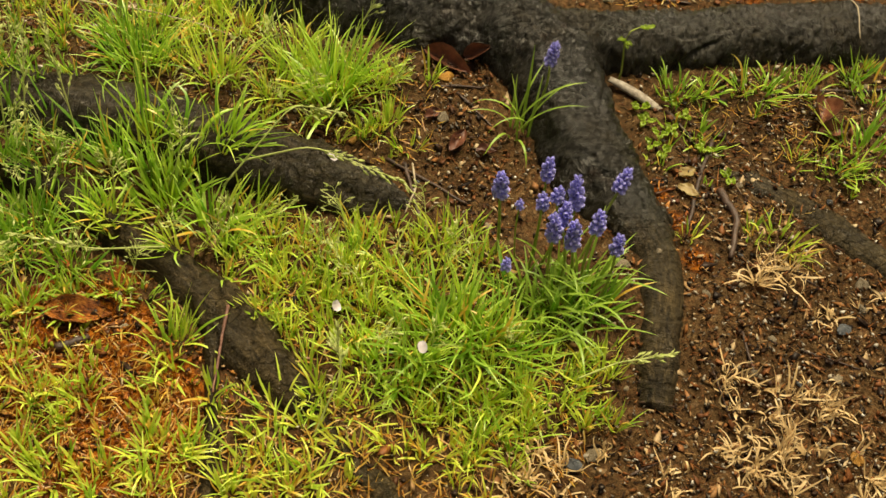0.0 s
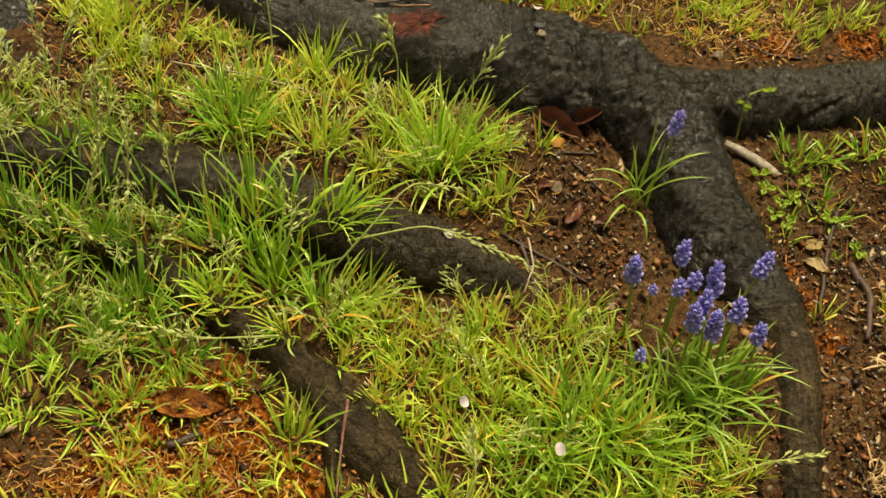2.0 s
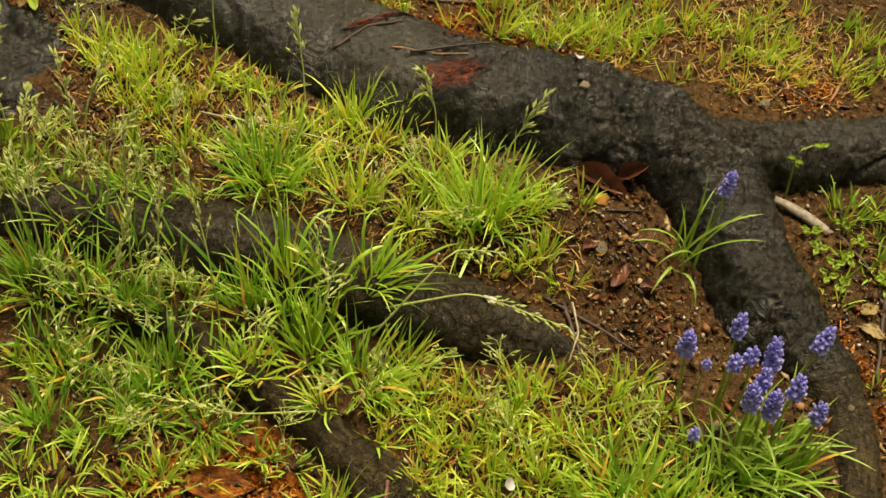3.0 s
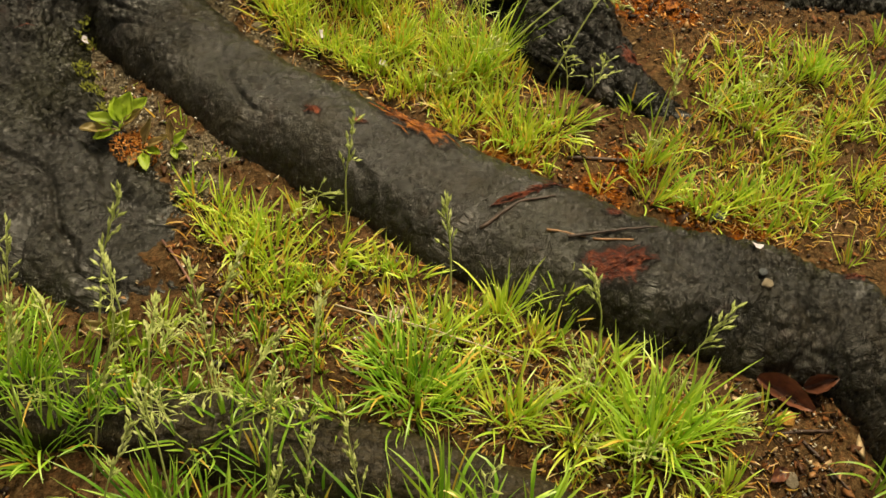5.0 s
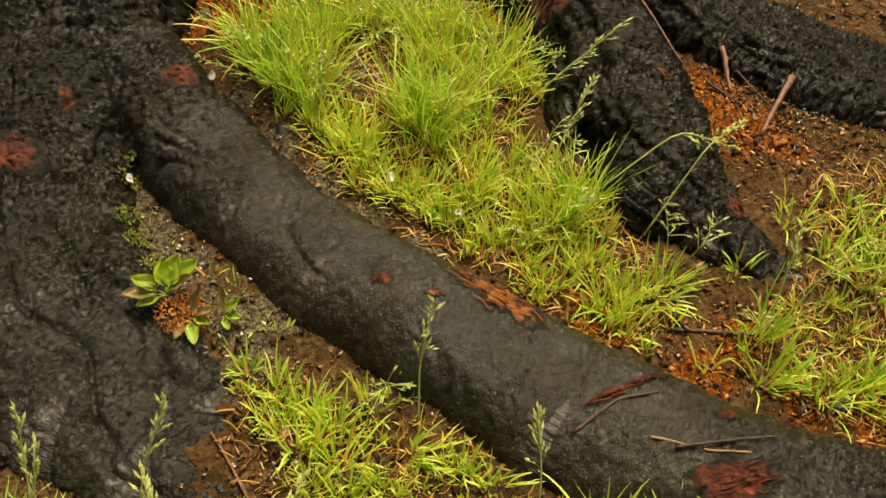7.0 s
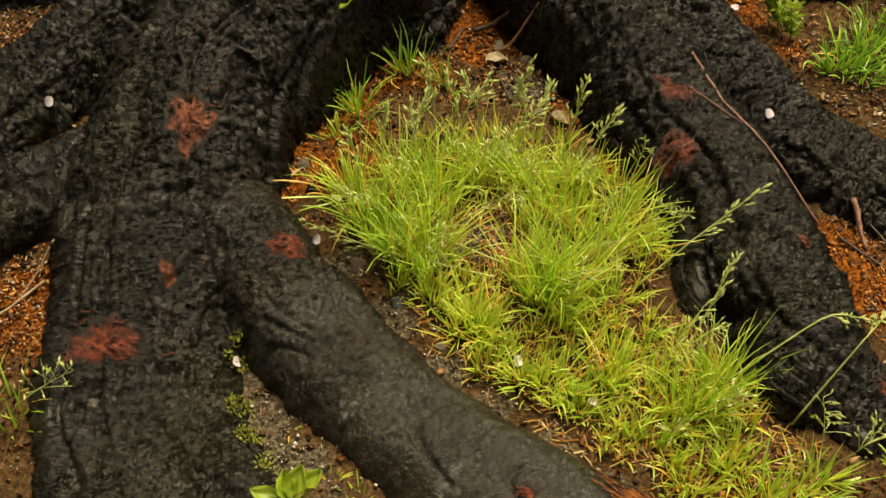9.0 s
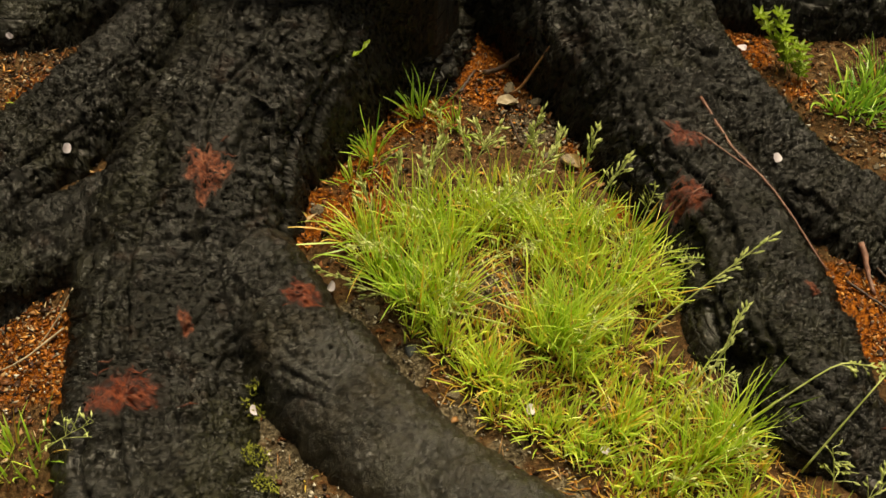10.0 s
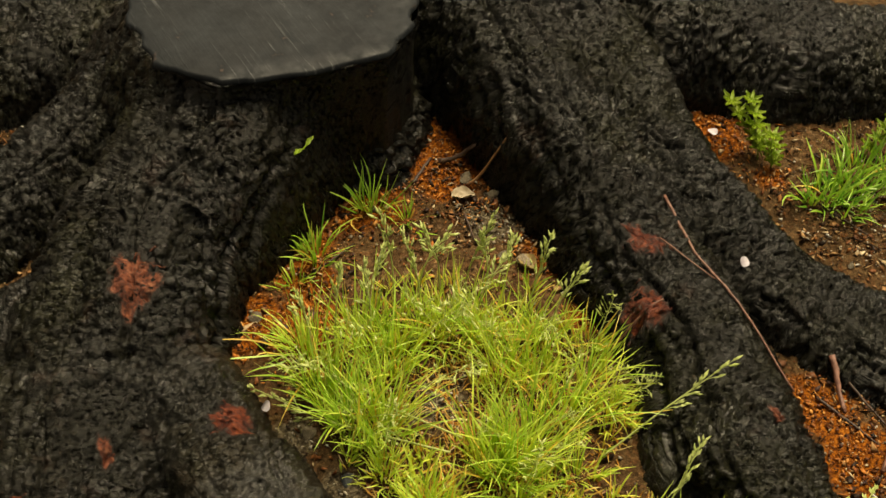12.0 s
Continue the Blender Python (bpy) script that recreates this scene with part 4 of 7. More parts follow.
def tuft(x, y, radius, height, n, tone=0.5, seeds=0, wide=0.0024, splay=0.7, lean=(0.0, 0.0), label=""):
    """One grass tuft: a few crowns whose blunt blades fan out all round, with its own seed heads."""
    TUFTS[0] += 1
    r = np.random.default_rng(1000 + TUFTS[0])
    if wide > 0.0028:
        tone *= 0.8
    # by the short root's left end: deeper green, with shade put into the tone
    if x < -0.22 and y < 0.90 and not (y < 0.58):
        tone, seeds = tone * 0.55, seeds // 2
    # finer and closer by the stump
    fine = -0.62 < x < -0.15 and y > 1.25
    n, wide = (int(n * 1.9), wide * 0.72) if fine else (int(n * (1.65 if wide > 0.0028 else 1.35)), wide)
    # each tuft is made of some crowns
    crowns = max(3, n // 5)
    rad, a = 1.5 * radius * np.sqrt(r.random(crowns)), r.uniform(0, 2 * np.pi, crowns)
    cx, cy = rad * np.cos(a), rad * np.sin(a)
    k = r.integers(0, crowns, n)
    b = r.uniform(0, 2 * np.pi, n)
    ox, oy = cx[k] + 0.004 * np.cos(b), cy[k] + 0.004 * np.sin(b)
    z0 = floor_at(x, y)
    gz = np.maximum(ground_z(x + ox, y + oy), wood_z(x + ox, y + oy)[0]) - 0.003
    gz = np.clip(gz, z0 - 0.03, z0 + 0.015)
    out = np.hypot(cx, cy)[k] / radius / 1.5
    az = np.arctan2(np.sin(b) + 0.9 * cy[k] / radius, np.cos(b) + 0.9 * cx[k] / radius)
    ln = np.abs(r.normal(0.06, 0.16, n)) + splay * (0.45 + 0.55 * out) * r.random(n) ** 0.75
    vx, vy = np.sin(ln) * np.cos(az) + lean[0], np.sin(ln) * np.sin(az) + lean[1]
    az, ln = np.arctan2(vy, vx), np.arcsin(np.clip(np.hypot(vx, vy), 0, 0.97))
    L = (0.80 if fine else 0.86 if wide > 0.0028 else 0.72) * height * r.uniform(0.35, 1.1, n) * r.uniform(0.75, 1.1, crowns)[k]
    tn = np.clip(r.normal(tone, 0.13, n) + r.normal(0, 0.07, crowns)[k], 0, 0.92)
    tn = np.where(r.random(n) < 0.06 + 0.22 * max(0.0, tone - 0.5), 1.0, tn)
    me = blade_mesh("grass_tuft", np.stack([ox, oy, gz - z0], 1), az, L, wide * r.uniform(0.5, 1.1, n), ln, r.normal(0.35, 0.6, n), tn, 6, TUFTS[0])
    ob = put("grass_tuft", me, GRASS, at=Matrix.Translation((x, y, z0)))
    hue = "deep green" if tone < 0.35 else "fresh green" if tone < 0.55 else "yellow-green"
    tagged(ob, label or (f"{hue} grass tuft with pale seed heads" if seeds else f"{hue} tuft of thin grass blades"), "grass", "grass tufts")
    for _ in range((seeds + 1) // 3):
        b, q = r.uniform(0, 6.28), radius * math.sqrt(r.random()) * 0.9
        sx, sy = q * math.cos(b), q * math.sin(b)
        tip = 30 * q / radius
        m = Matrix.Translation((sx, sy, floor_at(x + sx, y + sy) - z0 - 0.003)) @ pose(0, 0, 0, 0, 0, math.degrees(b)) @ pose(0, 0, 0, 0, tip + r.uniform(-6, 20), 0) @ pose(0, 0, 0, 0, 0, r.uniform(0, 360)) @ Matrix.Scale(r.uniform(0.65, 1.0), 4)
        stem = new("seed_head", SEED_HEADS[r.integers(len(SEED_HEADS))])
        stem.parent = ob
        stem.matrix_local = m
    return ob


def sward(name, rows, n, height, tone, label, wide=0.0019, seed=0, spread=0.75):
    """Loose low grass over some discs (x, y, radius), as one uncountable mass."""
    r = np.random.default_rng(seed)
    R = np.array(rows)
    w = R[:, 2] ** 2
    # blades spring from small crowns
    crowns = max(4, n // 9)
    pick = r.choice(len(R), crowns, p=w / w.sum())
    a, q = r.uniform(0, 2 * np.pi, crowns), R[pick, 2] * np.sqrt(r.random(crowns))
    cx, cy = R[pick, 0] + q * np.cos(a), R[pick, 1] + q * np.sin(a)
    ok = (wood_z(cx, cy)[0] < ground_z(cx, cy) + 0.004) & (np.hypot(cx + 0.395, cy - 1.408) > 0.042)
    cx, cy = cx[ok], cy[ok]
    size = r.uniform(0.55, 1.2, len(cx))
    hue = r.normal(0, 0.12, len(cx))
    k = r.integers(0, len(cx), n)
    b = r.uniform(0, 2 * np.pi, n)
    rad = 0.006 * r.random(n)
    x, y = cx[k] + rad * np.cos(b), cy[k] + rad * np.sin(b)
    z = ground_z(x, y) - 0.002
    tn = np.clip(r.normal(tone, 0.13, n) + hue[k], 0, 0.92)
    tn = np.where(r.random(n) < 0.13, 1.0, tn)
    me = blade_mesh(name, np.stack([x, y, z], 1), b + r.normal(0, 0.5, n), height * size[k] * r.uniform(0.5, 1.2, n), wide * r.uniform(0.7, 1.2, n), np.abs(r.normal(0.25, 0.3, n)) * spread / 0.75, np.abs(r.normal(0.4, 0.35, n)), tn, 4, seed)
    tagged(put(name, me, GRASS), label, "grass", kind="stuff")


def thatch(name, rows, n, seed, hue=0.5):
    """Dead rusty blades lying flat below the living grass."""
    r = np.random.default_rng(seed)
    R = np.array(rows)
    w = R[:, 2] ** 2
    k = r.choice(len(R), n, p=w / w.sum())
    a, q = r.uniform(0, 2 * np.pi, n), R[k, 2] * np.sqrt(r.random(n))
    x, y = R[k, 0] + q * np.cos(a), R[k, 1] + q * np.sin(a)
    ok = wood_z(x, y)[0] < ground_z(x, y) + 0.003
    x, y = x[ok], y[ok]
    n = len(x)
    me = blade_mesh(name, np.stack([x, y, ground_z(x, y) + 0.001], 1), r.uniform(0, 2 * np.pi, n), r.uniform(0.007, 0.022, n), 0.0014 * r.uniform(0.6, 1.3, n), r.uniform(0.8, 1.45, n), r.normal(0.0, 0.9, n), np.clip(r.normal(hue, 0.26, n), 0, 1), 3, seed)
    tagged(put(name, me, THATCH), "rusty dead grass blades matted on the soil", "dead grass", kind="stuff")


thatch("dead_grass", [(-0.20, 0.42, 0.10), (-0.10, 0.41, 0.08), (-0.25, 0.50, 0.08), (-0.02, 0.39, 0.06), (-0.30, 0.42, 0.09), (0.1, 0.45, 0.11), (-0.02, 0.60, 0.09), (0.10, 0.62, 0.06)], 3600, 71, 0.42)
thatch("dead_grass", [(-0.20, 0.88, 0.09), (-0.08, 0.85, 0.08), (0.02, 0.80, 0.06), (-0.3, 0.95, 0.08), (-0.42, 1.02, 0.05), (-0.36, 0.96, 0.06)], 1100, 72, 0.5)
thatch("dead_grass", [(-0.38, 1.33, 0.07), (-0.27, 1.27, 0.08), (-0.16, 1.20, 0.08), (-0.40, 1.46, 0.09), (-0.31, 1.42, 0.09), (-0.2, 1.29, 0.06), (0.1, 1.15, 0.10), (0.3, 1.12, 0.1), (0.15, 1.3, 0.1)], 5600, 73)
thatch("dead_grass", [(0.42, 0.86, 0.08), (0.52, 0.85, 0.08), (0.42, 0.69, 0.05)], 220, 74)

SHORT = "short yellow-green grass in sparse crowns"
sward("grass", [(-0.20, 0.42, 0.09), (-0.10, 0.41, 0.07), (-0.25, 0.50, 0.06), (-0.02, 0.39, 0.05), (-0.30, 0.42, 0.08)], 900, 0.026, 0.64, SHORT, 0.0027, seed=11)
sward("grass", [(-0.02, 0.60, 0.07), (0.05, 0.61, 0.06), (0.10, 0.63, 0.045), (-0.08, 0.63, 0.04), (0.0, 0.54, 0.06), (0.15, 0.50, 0.06), (0.1, 0.44, 0.06), (0.2, 0.49, 0.05)], 2400, 0.030, 0.56, SHORT, seed=12)
sward("grass", [(-0.20, 0.88, 0.06), (-0.12, 0.86, 0.06), (-0.05, 0.84, 0.06), (0.02, 0.82, 0.05), (-0.27, 0.94, 0.06), (-0.36, 1.0, 0.06), (-0.06, 0.78, 0.05), (0.03, 0.77, 0.035)], 700, 0.022, 0.66, SHORT, seed=13)
sward("grass", [(-0.42, 1.03, 0.045), (-0.33, 1.0, 0.05), (-0.26, 0.97, 0.05), (-0.36, 0.95, 0.05), (-0.2, 0.93, 0.04)], 420, 0.022, 0.66, SHORT, seed=14)
sward("grass", [(-0.38, 1.33, 0.05), (-0.31, 1.28, 0.05), (-0.24, 1.24, 0.05), (-0.18, 1.19, 0.05), (-0.12, 1.16, 0.04), (-0.27, 1.32, 0.05), (-0.2, 1.27, 0.04), (-0.44, 1.37, 0.05)], 1700, 0.030, 0.66, SHORT, seed=15)
sward("grass", [(0.02, 1.14, 0.05), (0.1, 1.12, 0.06), (0.18, 1.11, 0.07), (0.28, 1.10, 0.07), (0.12, 1.22, 0.08), (0.22, 1.22, 0.09), (0.36, 1.12, 0.08), (0.3, 1.3, 0.1), (0.48, 1.14, 0.08)], 1500, 0.030, 0.58, "short bright green grass behind the root", seed=16)
sward("grass", [(-0.47, 1.44, 0.055), (-0.42, 1.50, 0.06), (-0.34, 1.46, 0.06), (-0.30, 1.40, 0.06), (-0.36, 1.34, 0.06), (-0.25, 1.42, 0.04), (-0.25, 1.30, 0.05), (-0.17, 1.27, 0.04), (-0.36, 1.54, 0.05), (-0.28, 1.50, 0.03)], 1900, 0.032, 0.66, SHORT, seed=17)
sward("grass", [(-0.36, 0.86, 0.06), (-0.44, 0.86, 0.07), (-0.52, 0.86, 0.07), (-0.30, 0.74, 0.05), (-0.38, 0.70, 0.07)], 420, 0.032, 0.3, "short green grass between roots", seed=18)
sward("grass", [(0.38, 0.87, 0.04), (0.44, 0.86, 0.05), (0.52, 0.80, 0.05), (0.42, 0.69, 0.03), (0.55, 0.92, 0.05), (0.31, 0.80, 0.03), (0.34, 0.76, 0.03)], 240, 0.022, 0.36, "sparse green grass on damp soil", seed=19)

# tufts, from the hyacinths towards the stump
tuft(-0.083, 0.384, 0.008, 0.064, 26, 0.68, 0, 0.0024, 1.00)
tuft(-0.143, 0.386, 0.008, 0.062, 28, 0.62, 1, 0.0024, 1.00)
tuft(-0.183, 0.389, 0.008, 0.061, 28, 0.60, 0, 0.0024, 1.00)
tuft(-0.040, 0.399, 0.010, 0.062, 26, 0.68, 0, 0.0024, 1.00)
tuft(-0.215, 0.399, 0.010, 0.065, 34, 0.58, 1, 0.0024, 1.00)
tuft(-0.014, 0.407, 0.009, 0.063, 24, 0.68, 0, 0.0024, 1.00)
tuft(-0.063, 0.412, 0.008, 0.062, 28, 0.70, 1, 0.0024, 1.00)
tuft(-0.115, 0.414, 0.007, 0.061, 24, 0.64, 1, 0.0024, 1.00)
tuft(-0.252, 0.414, 0.008, 0.059, 26, 0.60, 0, 0.0024, 1.00)
tuft(-0.140, 0.420, 0.011, 0.065, 28, 0.62, 1, 0.0024, 1.00)
tuft(0.014, 0.431, 0.007, 0.054, 20, 0.70, 0, 0.0024, 1.10)
tuft(-0.052, 0.433, 0.008, 0.052, 18, 0.72, 0, 0.0024, 1.00)
tuft(0.085, 0.435, 0.011, 0.054, 26, 0.76, 0, 0.0024, 1.10)
tuft(0.048, 0.444, 0.008, 0.052, 24, 0.74, 0, 0.0024, 1.10)
tuft(-0.024, 0.445, 0.009, 0.060, 26, 0.68, 0, 0.0024, 1.10)
tuft(0.118, 0.453, 0.011, 0.053, 24, 0.76, 0, 0.0024, 1.10)
tuft(-0.003, 0.462, 0.007, 0.059, 26, 0.62, 0, 0.0024, 1.10)
tuft(-0.044, 0.465, 0.008, 0.058, 24, 0.66, 0, 0.0024, 1.10)
tuft(-0.207, 0.468, 0.009, 0.053, 24, 0.54, 0, 0.0024, 0.90)
tuft(-0.248, 0.470, 0.008, 0.058, 26, 0.58, 1, 0.0024, 0.90)
tuft(0.019, 0.471, 0.007, 0.051, 22, 0.64, 0, 0.0024, 1.10)
tuft(0.152, 0.471, 0.009, 0.048, 20, 0.76, 0, 0.0024, 1.00)
tuft(0.056, 0.473, 0.013, 0.061, 36, 0.58, 1, 0.0024, 1.10)
tuft(-0.107, 0.474, 0.008, 0.058, 20, 0.66, 1, 0.0024, 0.90)
tuft(-0.019, 0.480, 0.006, 0.050, 20, 0.62, 0, 0.0024, 1.10)
tuft(-0.081, 0.481, 0.004, 0.033, 10, 0.80, 0, 0.0024, 0.90)
tuft(0.124, 0.486, 0.012, 0.060, 36, 0.60, 1, 0.0024, 1.10)
tuft(-0.136, 0.494, 0.009, 0.057, 24, 0.60, 0, 0.0024, 0.90)
tuft(-0.272, 0.496, 0.010, 0.055, 26, 0.56, 1, 0.0024, 0.90)
tuft(0.090, 0.498, 0.012, 0.067, 44, 0.52, 1, 0.0024, 1.10)
tuft(0.193, 0.499, 0.009, 0.047, 20, 0.72, 0, 0.0024, 1.00)
tuft(0.163, 0.502, 0.011, 0.060, 30, 0.62, 0, 0.0024, 1.00)
tuft(-0.358, 0.505, 0.011, 0.057, 28, 0.54, 1, 0.0024, 1.00)
tuft(0.226, 0.509, 0.007, 0.061, 20, 0.66, 0, 0.0024, 0.80)
tuft(0.017, 0.510, 0.011, 0.066, 36, 0.50, 1, 0.0024, 1.00)
tuft(-0.031, 0.512, 0.005, 0.049, 14, 0.58, 1, 0.0024, 1.10)
tuft(0.046, 0.512, 0.012, 0.074, 54, 0.46, 2, 0.003, 1.00)
tuft(-0.146, 0.520, 0.010, 0.077, 38, 0.54, 1, 0.0024, 0.70)
tuft(0.135, 0.529, 0.014, 0.084, 60, 0.46, 2, 0.003, 1.10)
tuft(0.075, 0.537, 0.014, 0.090, 66, 0.44, 2, 0.003, 1.00)
tuft(-0.308, 0.538, 0.008, 0.053, 26, 0.56, 1, 0.0024, 1.00)
tuft(0.237, 0.539, 0.007, 0.055, 16, 0.66, 1, 0.0024, 0.80, (0.3, 0.0))
tuft(-0.278, 0.541, 0.012, 0.061, 36, 0.46, 2, 0.0024, 0.90)
tuft(-0.009, 0.543, 0.009, 0.056, 24, 0.58, 1, 0.0024, 1.00)
tuft(-0.349, 0.543, 0.009, 0.056, 30, 0.52, 1, 0.0024, 1.00)
tuft(0.176, 0.544, 0.011, 0.058, 34, 0.46, 1, 0.0024, 1.10)
tuft(0.206, 0.546, 0.011, 0.059, 28, 0.50, 1, 0.0024, 1.00)
tuft(-0.381, 0.548, 0.010, 0.064, 34, 0.44, 2, 0.0024, 1.00)
tuft(-0.137, 0.551, 0.006, 0.048, 14, 0.54, 1, 0.0024, 0.70)
tuft(0.105, 0.554, 0.016, 0.102, 96, 0.40, 1, 0.003, 1.00)
tuft(-0.248, 0.555, 0.011, 0.046, 26, 0.52, 1, 0.0024, 0.90)
tuft(-0.079, 0.556, 0.007, 0.039, 16, 0.58, 0, 0.0024, 1.10)
tuft(-0.273, 0.561, 0.009, 0.049, 24, 0.56, 1, 0.0024, 1.00)
tuft(0.025, 0.563, 0.011, 0.065, 34, 0.54, 2, 0.0024, 0.90)
tuft(-0.232, 0.564, 0.007, 0.048, 20, 0.62, 0, 0.0024, 1.00)
tuft(-0.065, 0.566, 0.007, 0.047, 18, 0.60, 0, 0.0024, 0.90)
tuft(-0.026, 0.569, 0.009, 0.055, 28, 0.58, 1, 0.0024, 0.90)
tuft(-0.179, 0.572, 0.008, 0.047, 20, 0.48, 1, 0.0024, 1.10)
tuft(-0.324, 0.579, 0.011, 0.063, 38, 0.44, 2, 0.0024, 0.90)
tuft(-0.205, 0.582, 0.013, 0.054, 36, 0.44, 2, 0.0024, 1.00)
tuft(0.191, 0.582, 0.010, 0.073, 40, 0.28, 0, 0.003, 0.90)
tuft(-0.369, 0.587, 0.012, 0.062, 40, 0.44, 2, 0.0024, 0.90)
tuft(0.223, 0.590, 0.009, 0.066, 30, 0.30, 0, 0.003, 0.90)
tuft(-0.048, 0.592, 0.009, 0.054, 28, 0.56, 1, 0.0024, 0.90)
tuft(0.075, 0.592, 0.011, 0.072, 38, 0.50, 3, 0.0024, 0.90)
tuft(0.157, 0.592, 0.011, 0.073, 34, 0.30, 0, 0.003, 0.90)
tuft(-0.375, 0.595, 0.014, 0.062, 40, 0.38, 3, 0.0024, 1.00)
tuft(-0.111, 0.596, 0.008, 0.047, 20, 0.58, 0, 0.0024, 1.10)
tuft(-0.248, 0.601, 0.012, 0.068, 40, 0.42, 4, 0.0024, 0.90)
tuft(-0.253, 0.607, 0.011, 0.054, 30, 0.50, 2, 0.0024, 1.00)
tuft(0.002, 0.608, 0.009, 0.063, 28, 0.56, 2, 0.0024, 0.90)
tuft(-0.297, 0.609, 0.009, 0.054, 34, 0.46, 2, 0.0024, 1.00)
tuft(-0.324, 0.609, 0.014, 0.063, 40, 0.40, 3, 0.0024, 1.00)
tuft(-0.095, 0.610, 0.008, 0.046, 22, 0.60, 1, 0.0024, 1.00)
tuft(0.046, 0.612, 0.010, 0.071, 34, 0.54, 4, 0.0024, 0.90)
tuft(-0.294, 0.613, 0.014, 0.089, 54, 0.36, 4, 0.0024, 0.80)
tuft(-0.147, 0.625, 0.011, 0.061, 36, 0.52, 2, 0.0024, 1.00)
tuft(-0.355, 0.628, 0.012, 0.068, 44, 0.42, 2, 0.0024, 0.90)
tuft(0.127, 0.628, 0.009, 0.064, 26, 0.50, 1, 0.0024, 0.80)
tuft(-0.030, 0.632, 0.009, 0.054, 26, 0.58, 2, 0.0024, 0.90)
tuft(-0.069, 0.638, 0.011, 0.062, 38, 0.56, 3, 0.0024, 1.00)
tuft(0.086, 0.645, 0.009, 0.070, 30, 0.54, 2, 0.0024, 0.80)
tuft(-0.214, 0.646, 0.012, 0.067, 44, 0.46, 3, 0.0024, 1.00)
tuft(-0.245, 0.648, 0.011, 0.054, 34, 0.48, 1, 0.0024, 1.00)
tuft(0.016, 0.649, 0.009, 0.062, 28, 0.56, 3, 0.0024, 0.90)
tuft(-0.299, 0.650, 0.013, 0.062, 34, 0.42, 4, 0.0024, 0.90)
tuft(-0.281, 0.651, 0.009, 0.054, 34, 0.44, 2, 0.0024, 1.00)
tuft(-0.369, 0.651, 0.011, 0.075, 44, 0.38, 4, 0.0024, 0.90)
tuft(-0.125, 0.652, 0.015, 0.076, 60, 0.50, 3, 0.003, 1.00)
tuft(-0.283, 0.653, 0.010, 0.082, 40, 0.36, 5, 0.0024, 0.80)
tuft(-0.391, 0.660, 0.013, 0.068, 44, 0.40, 2, 0.0024, 0.90)
tuft(-0.093, 0.669, 0.011, 0.068, 40, 0.52, 4, 0.0024, 0.90, (0.3, 0.0))
tuft(0.108, 0.671, 0.007, 0.054, 20, 0.58, 1, 0.0024, 0.80)
tuft(-0.175, 0.675, 0.016, 0.090, 64, 0.46, 2, 0.003, 1.00)
tuft(0.328, 0.679, 0.004, 0.049, 8, 0.56, 0, 0.0024, 0.70)
tuft(0.422, 0.680, 0.010, 0.070, 26, 0.58, 1, 0.0024, 0.80)
tuft(0.398, 0.689, 0.008, 0.048, 16, 0.60, 0, 0.0024, 0.90)
tuft(-0.365, 0.694, 0.011, 0.080, 36, 0.36, 3, 0.0024, 0.80)
tuft(-0.326, 0.705, 0.011, 0.072, 34, 0.32, 6, 0.0024, 0.80)
tuft(-0.329, 0.708, 0.011, 0.074, 30, 0.36, 6, 0.0024, 0.80)
tuft(-0.285, 0.709, 0.011, 0.072, 30, 0.36, 6, 0.0024, 0.80)
tuft(-0.229, 0.718, 0.011, 0.109, 40, 0.40, 3, 0.003, 0.60, (-0.3, 0.0))
tuft(-0.410, 0.722, 0.009, 0.080, 36, 0.36, 3, 0.0024, 0.80)
tuft(-0.368, 0.723, 0.011, 0.096, 36, 0.34, 5, 0.0024, 0.70)
tuft(-0.408, 0.726, 0.012, 0.110, 50, 0.34, 4, 0.0024, 0.70)
tuft(-0.161, 0.727, 0.009, 0.081, 30, 0.46, 1, 0.003, 0.60)
tuft(-0.194, 0.729, 0.011, 0.102, 44, 0.44, 2, 0.003, 0.60)
tuft(-0.122, 0.730, 0.012, 0.094, 36, 0.46, 1, 0.003, 0.70, (0.3, 0.0))
tuft(-0.290, 0.743, 0.011, 0.067, 28, 0.36, 6, 0.0024, 0.80, (-0.3, 0.0))
tuft(-0.334, 0.763, 0.011, 0.072, 30, 0.32, 6, 0.0024, 0.80)
tuft(0.052, 0.763, 0.006, 0.049, 18, 0.64, 0, 0.0024, 0.80)
tuft(-0.513, 0.779, 0.012, 0.112, 60, 0.40, 3, 0.0024, 0.80)
tuft(0.010, 0.782, 0.005, 0.056, 14, 0.60, 1, 0.0024, 0.60)
tuft(0.033, 0.783, 0.007, 0.060, 20, 0.60, 1, 0.0024, 0.70)
tuft(0.500, 0.785, 0.010, 0.048, 16, 0.40, 0, 0.003, 1.00)
tuft(-0.394, 0.787, 0.009, 0.064, 22, 0.36, 6, 0.0024, 0.80)
tuft(0.454, 0.792, 0.011, 0.048, 16, 0.46, 0, 0.0024, 1.00)
tuft(-0.483, 0.801, 0.010, 0.078, 36, 0.44, 5, 0.0024, 0.80)
tuft(-0.571, 0.801, 0.013, 0.112, 60, 0.42, 2, 0.0024, 0.80)
tuft(-0.378, 0.802, 0.009, 0.053, 18, 0.46, 7, 0.0024, 0.90)
tuft(0.532, 0.808, 0.017, 0.073, 34, 0.38, 0, 0.003, 1.00)
tuft(-0.316, 0.809, 0.007, 0.053, 18, 0.46, 6, 0.0024, 0.90)
tuft(0.361, 0.815, 0.013, 0.048, 24, 0.42, 0, 0.003, 1.10)
tuft(-0.447, 0.816, 0.011, 0.064, 26, 0.36, 6, 0.0024, 0.80)
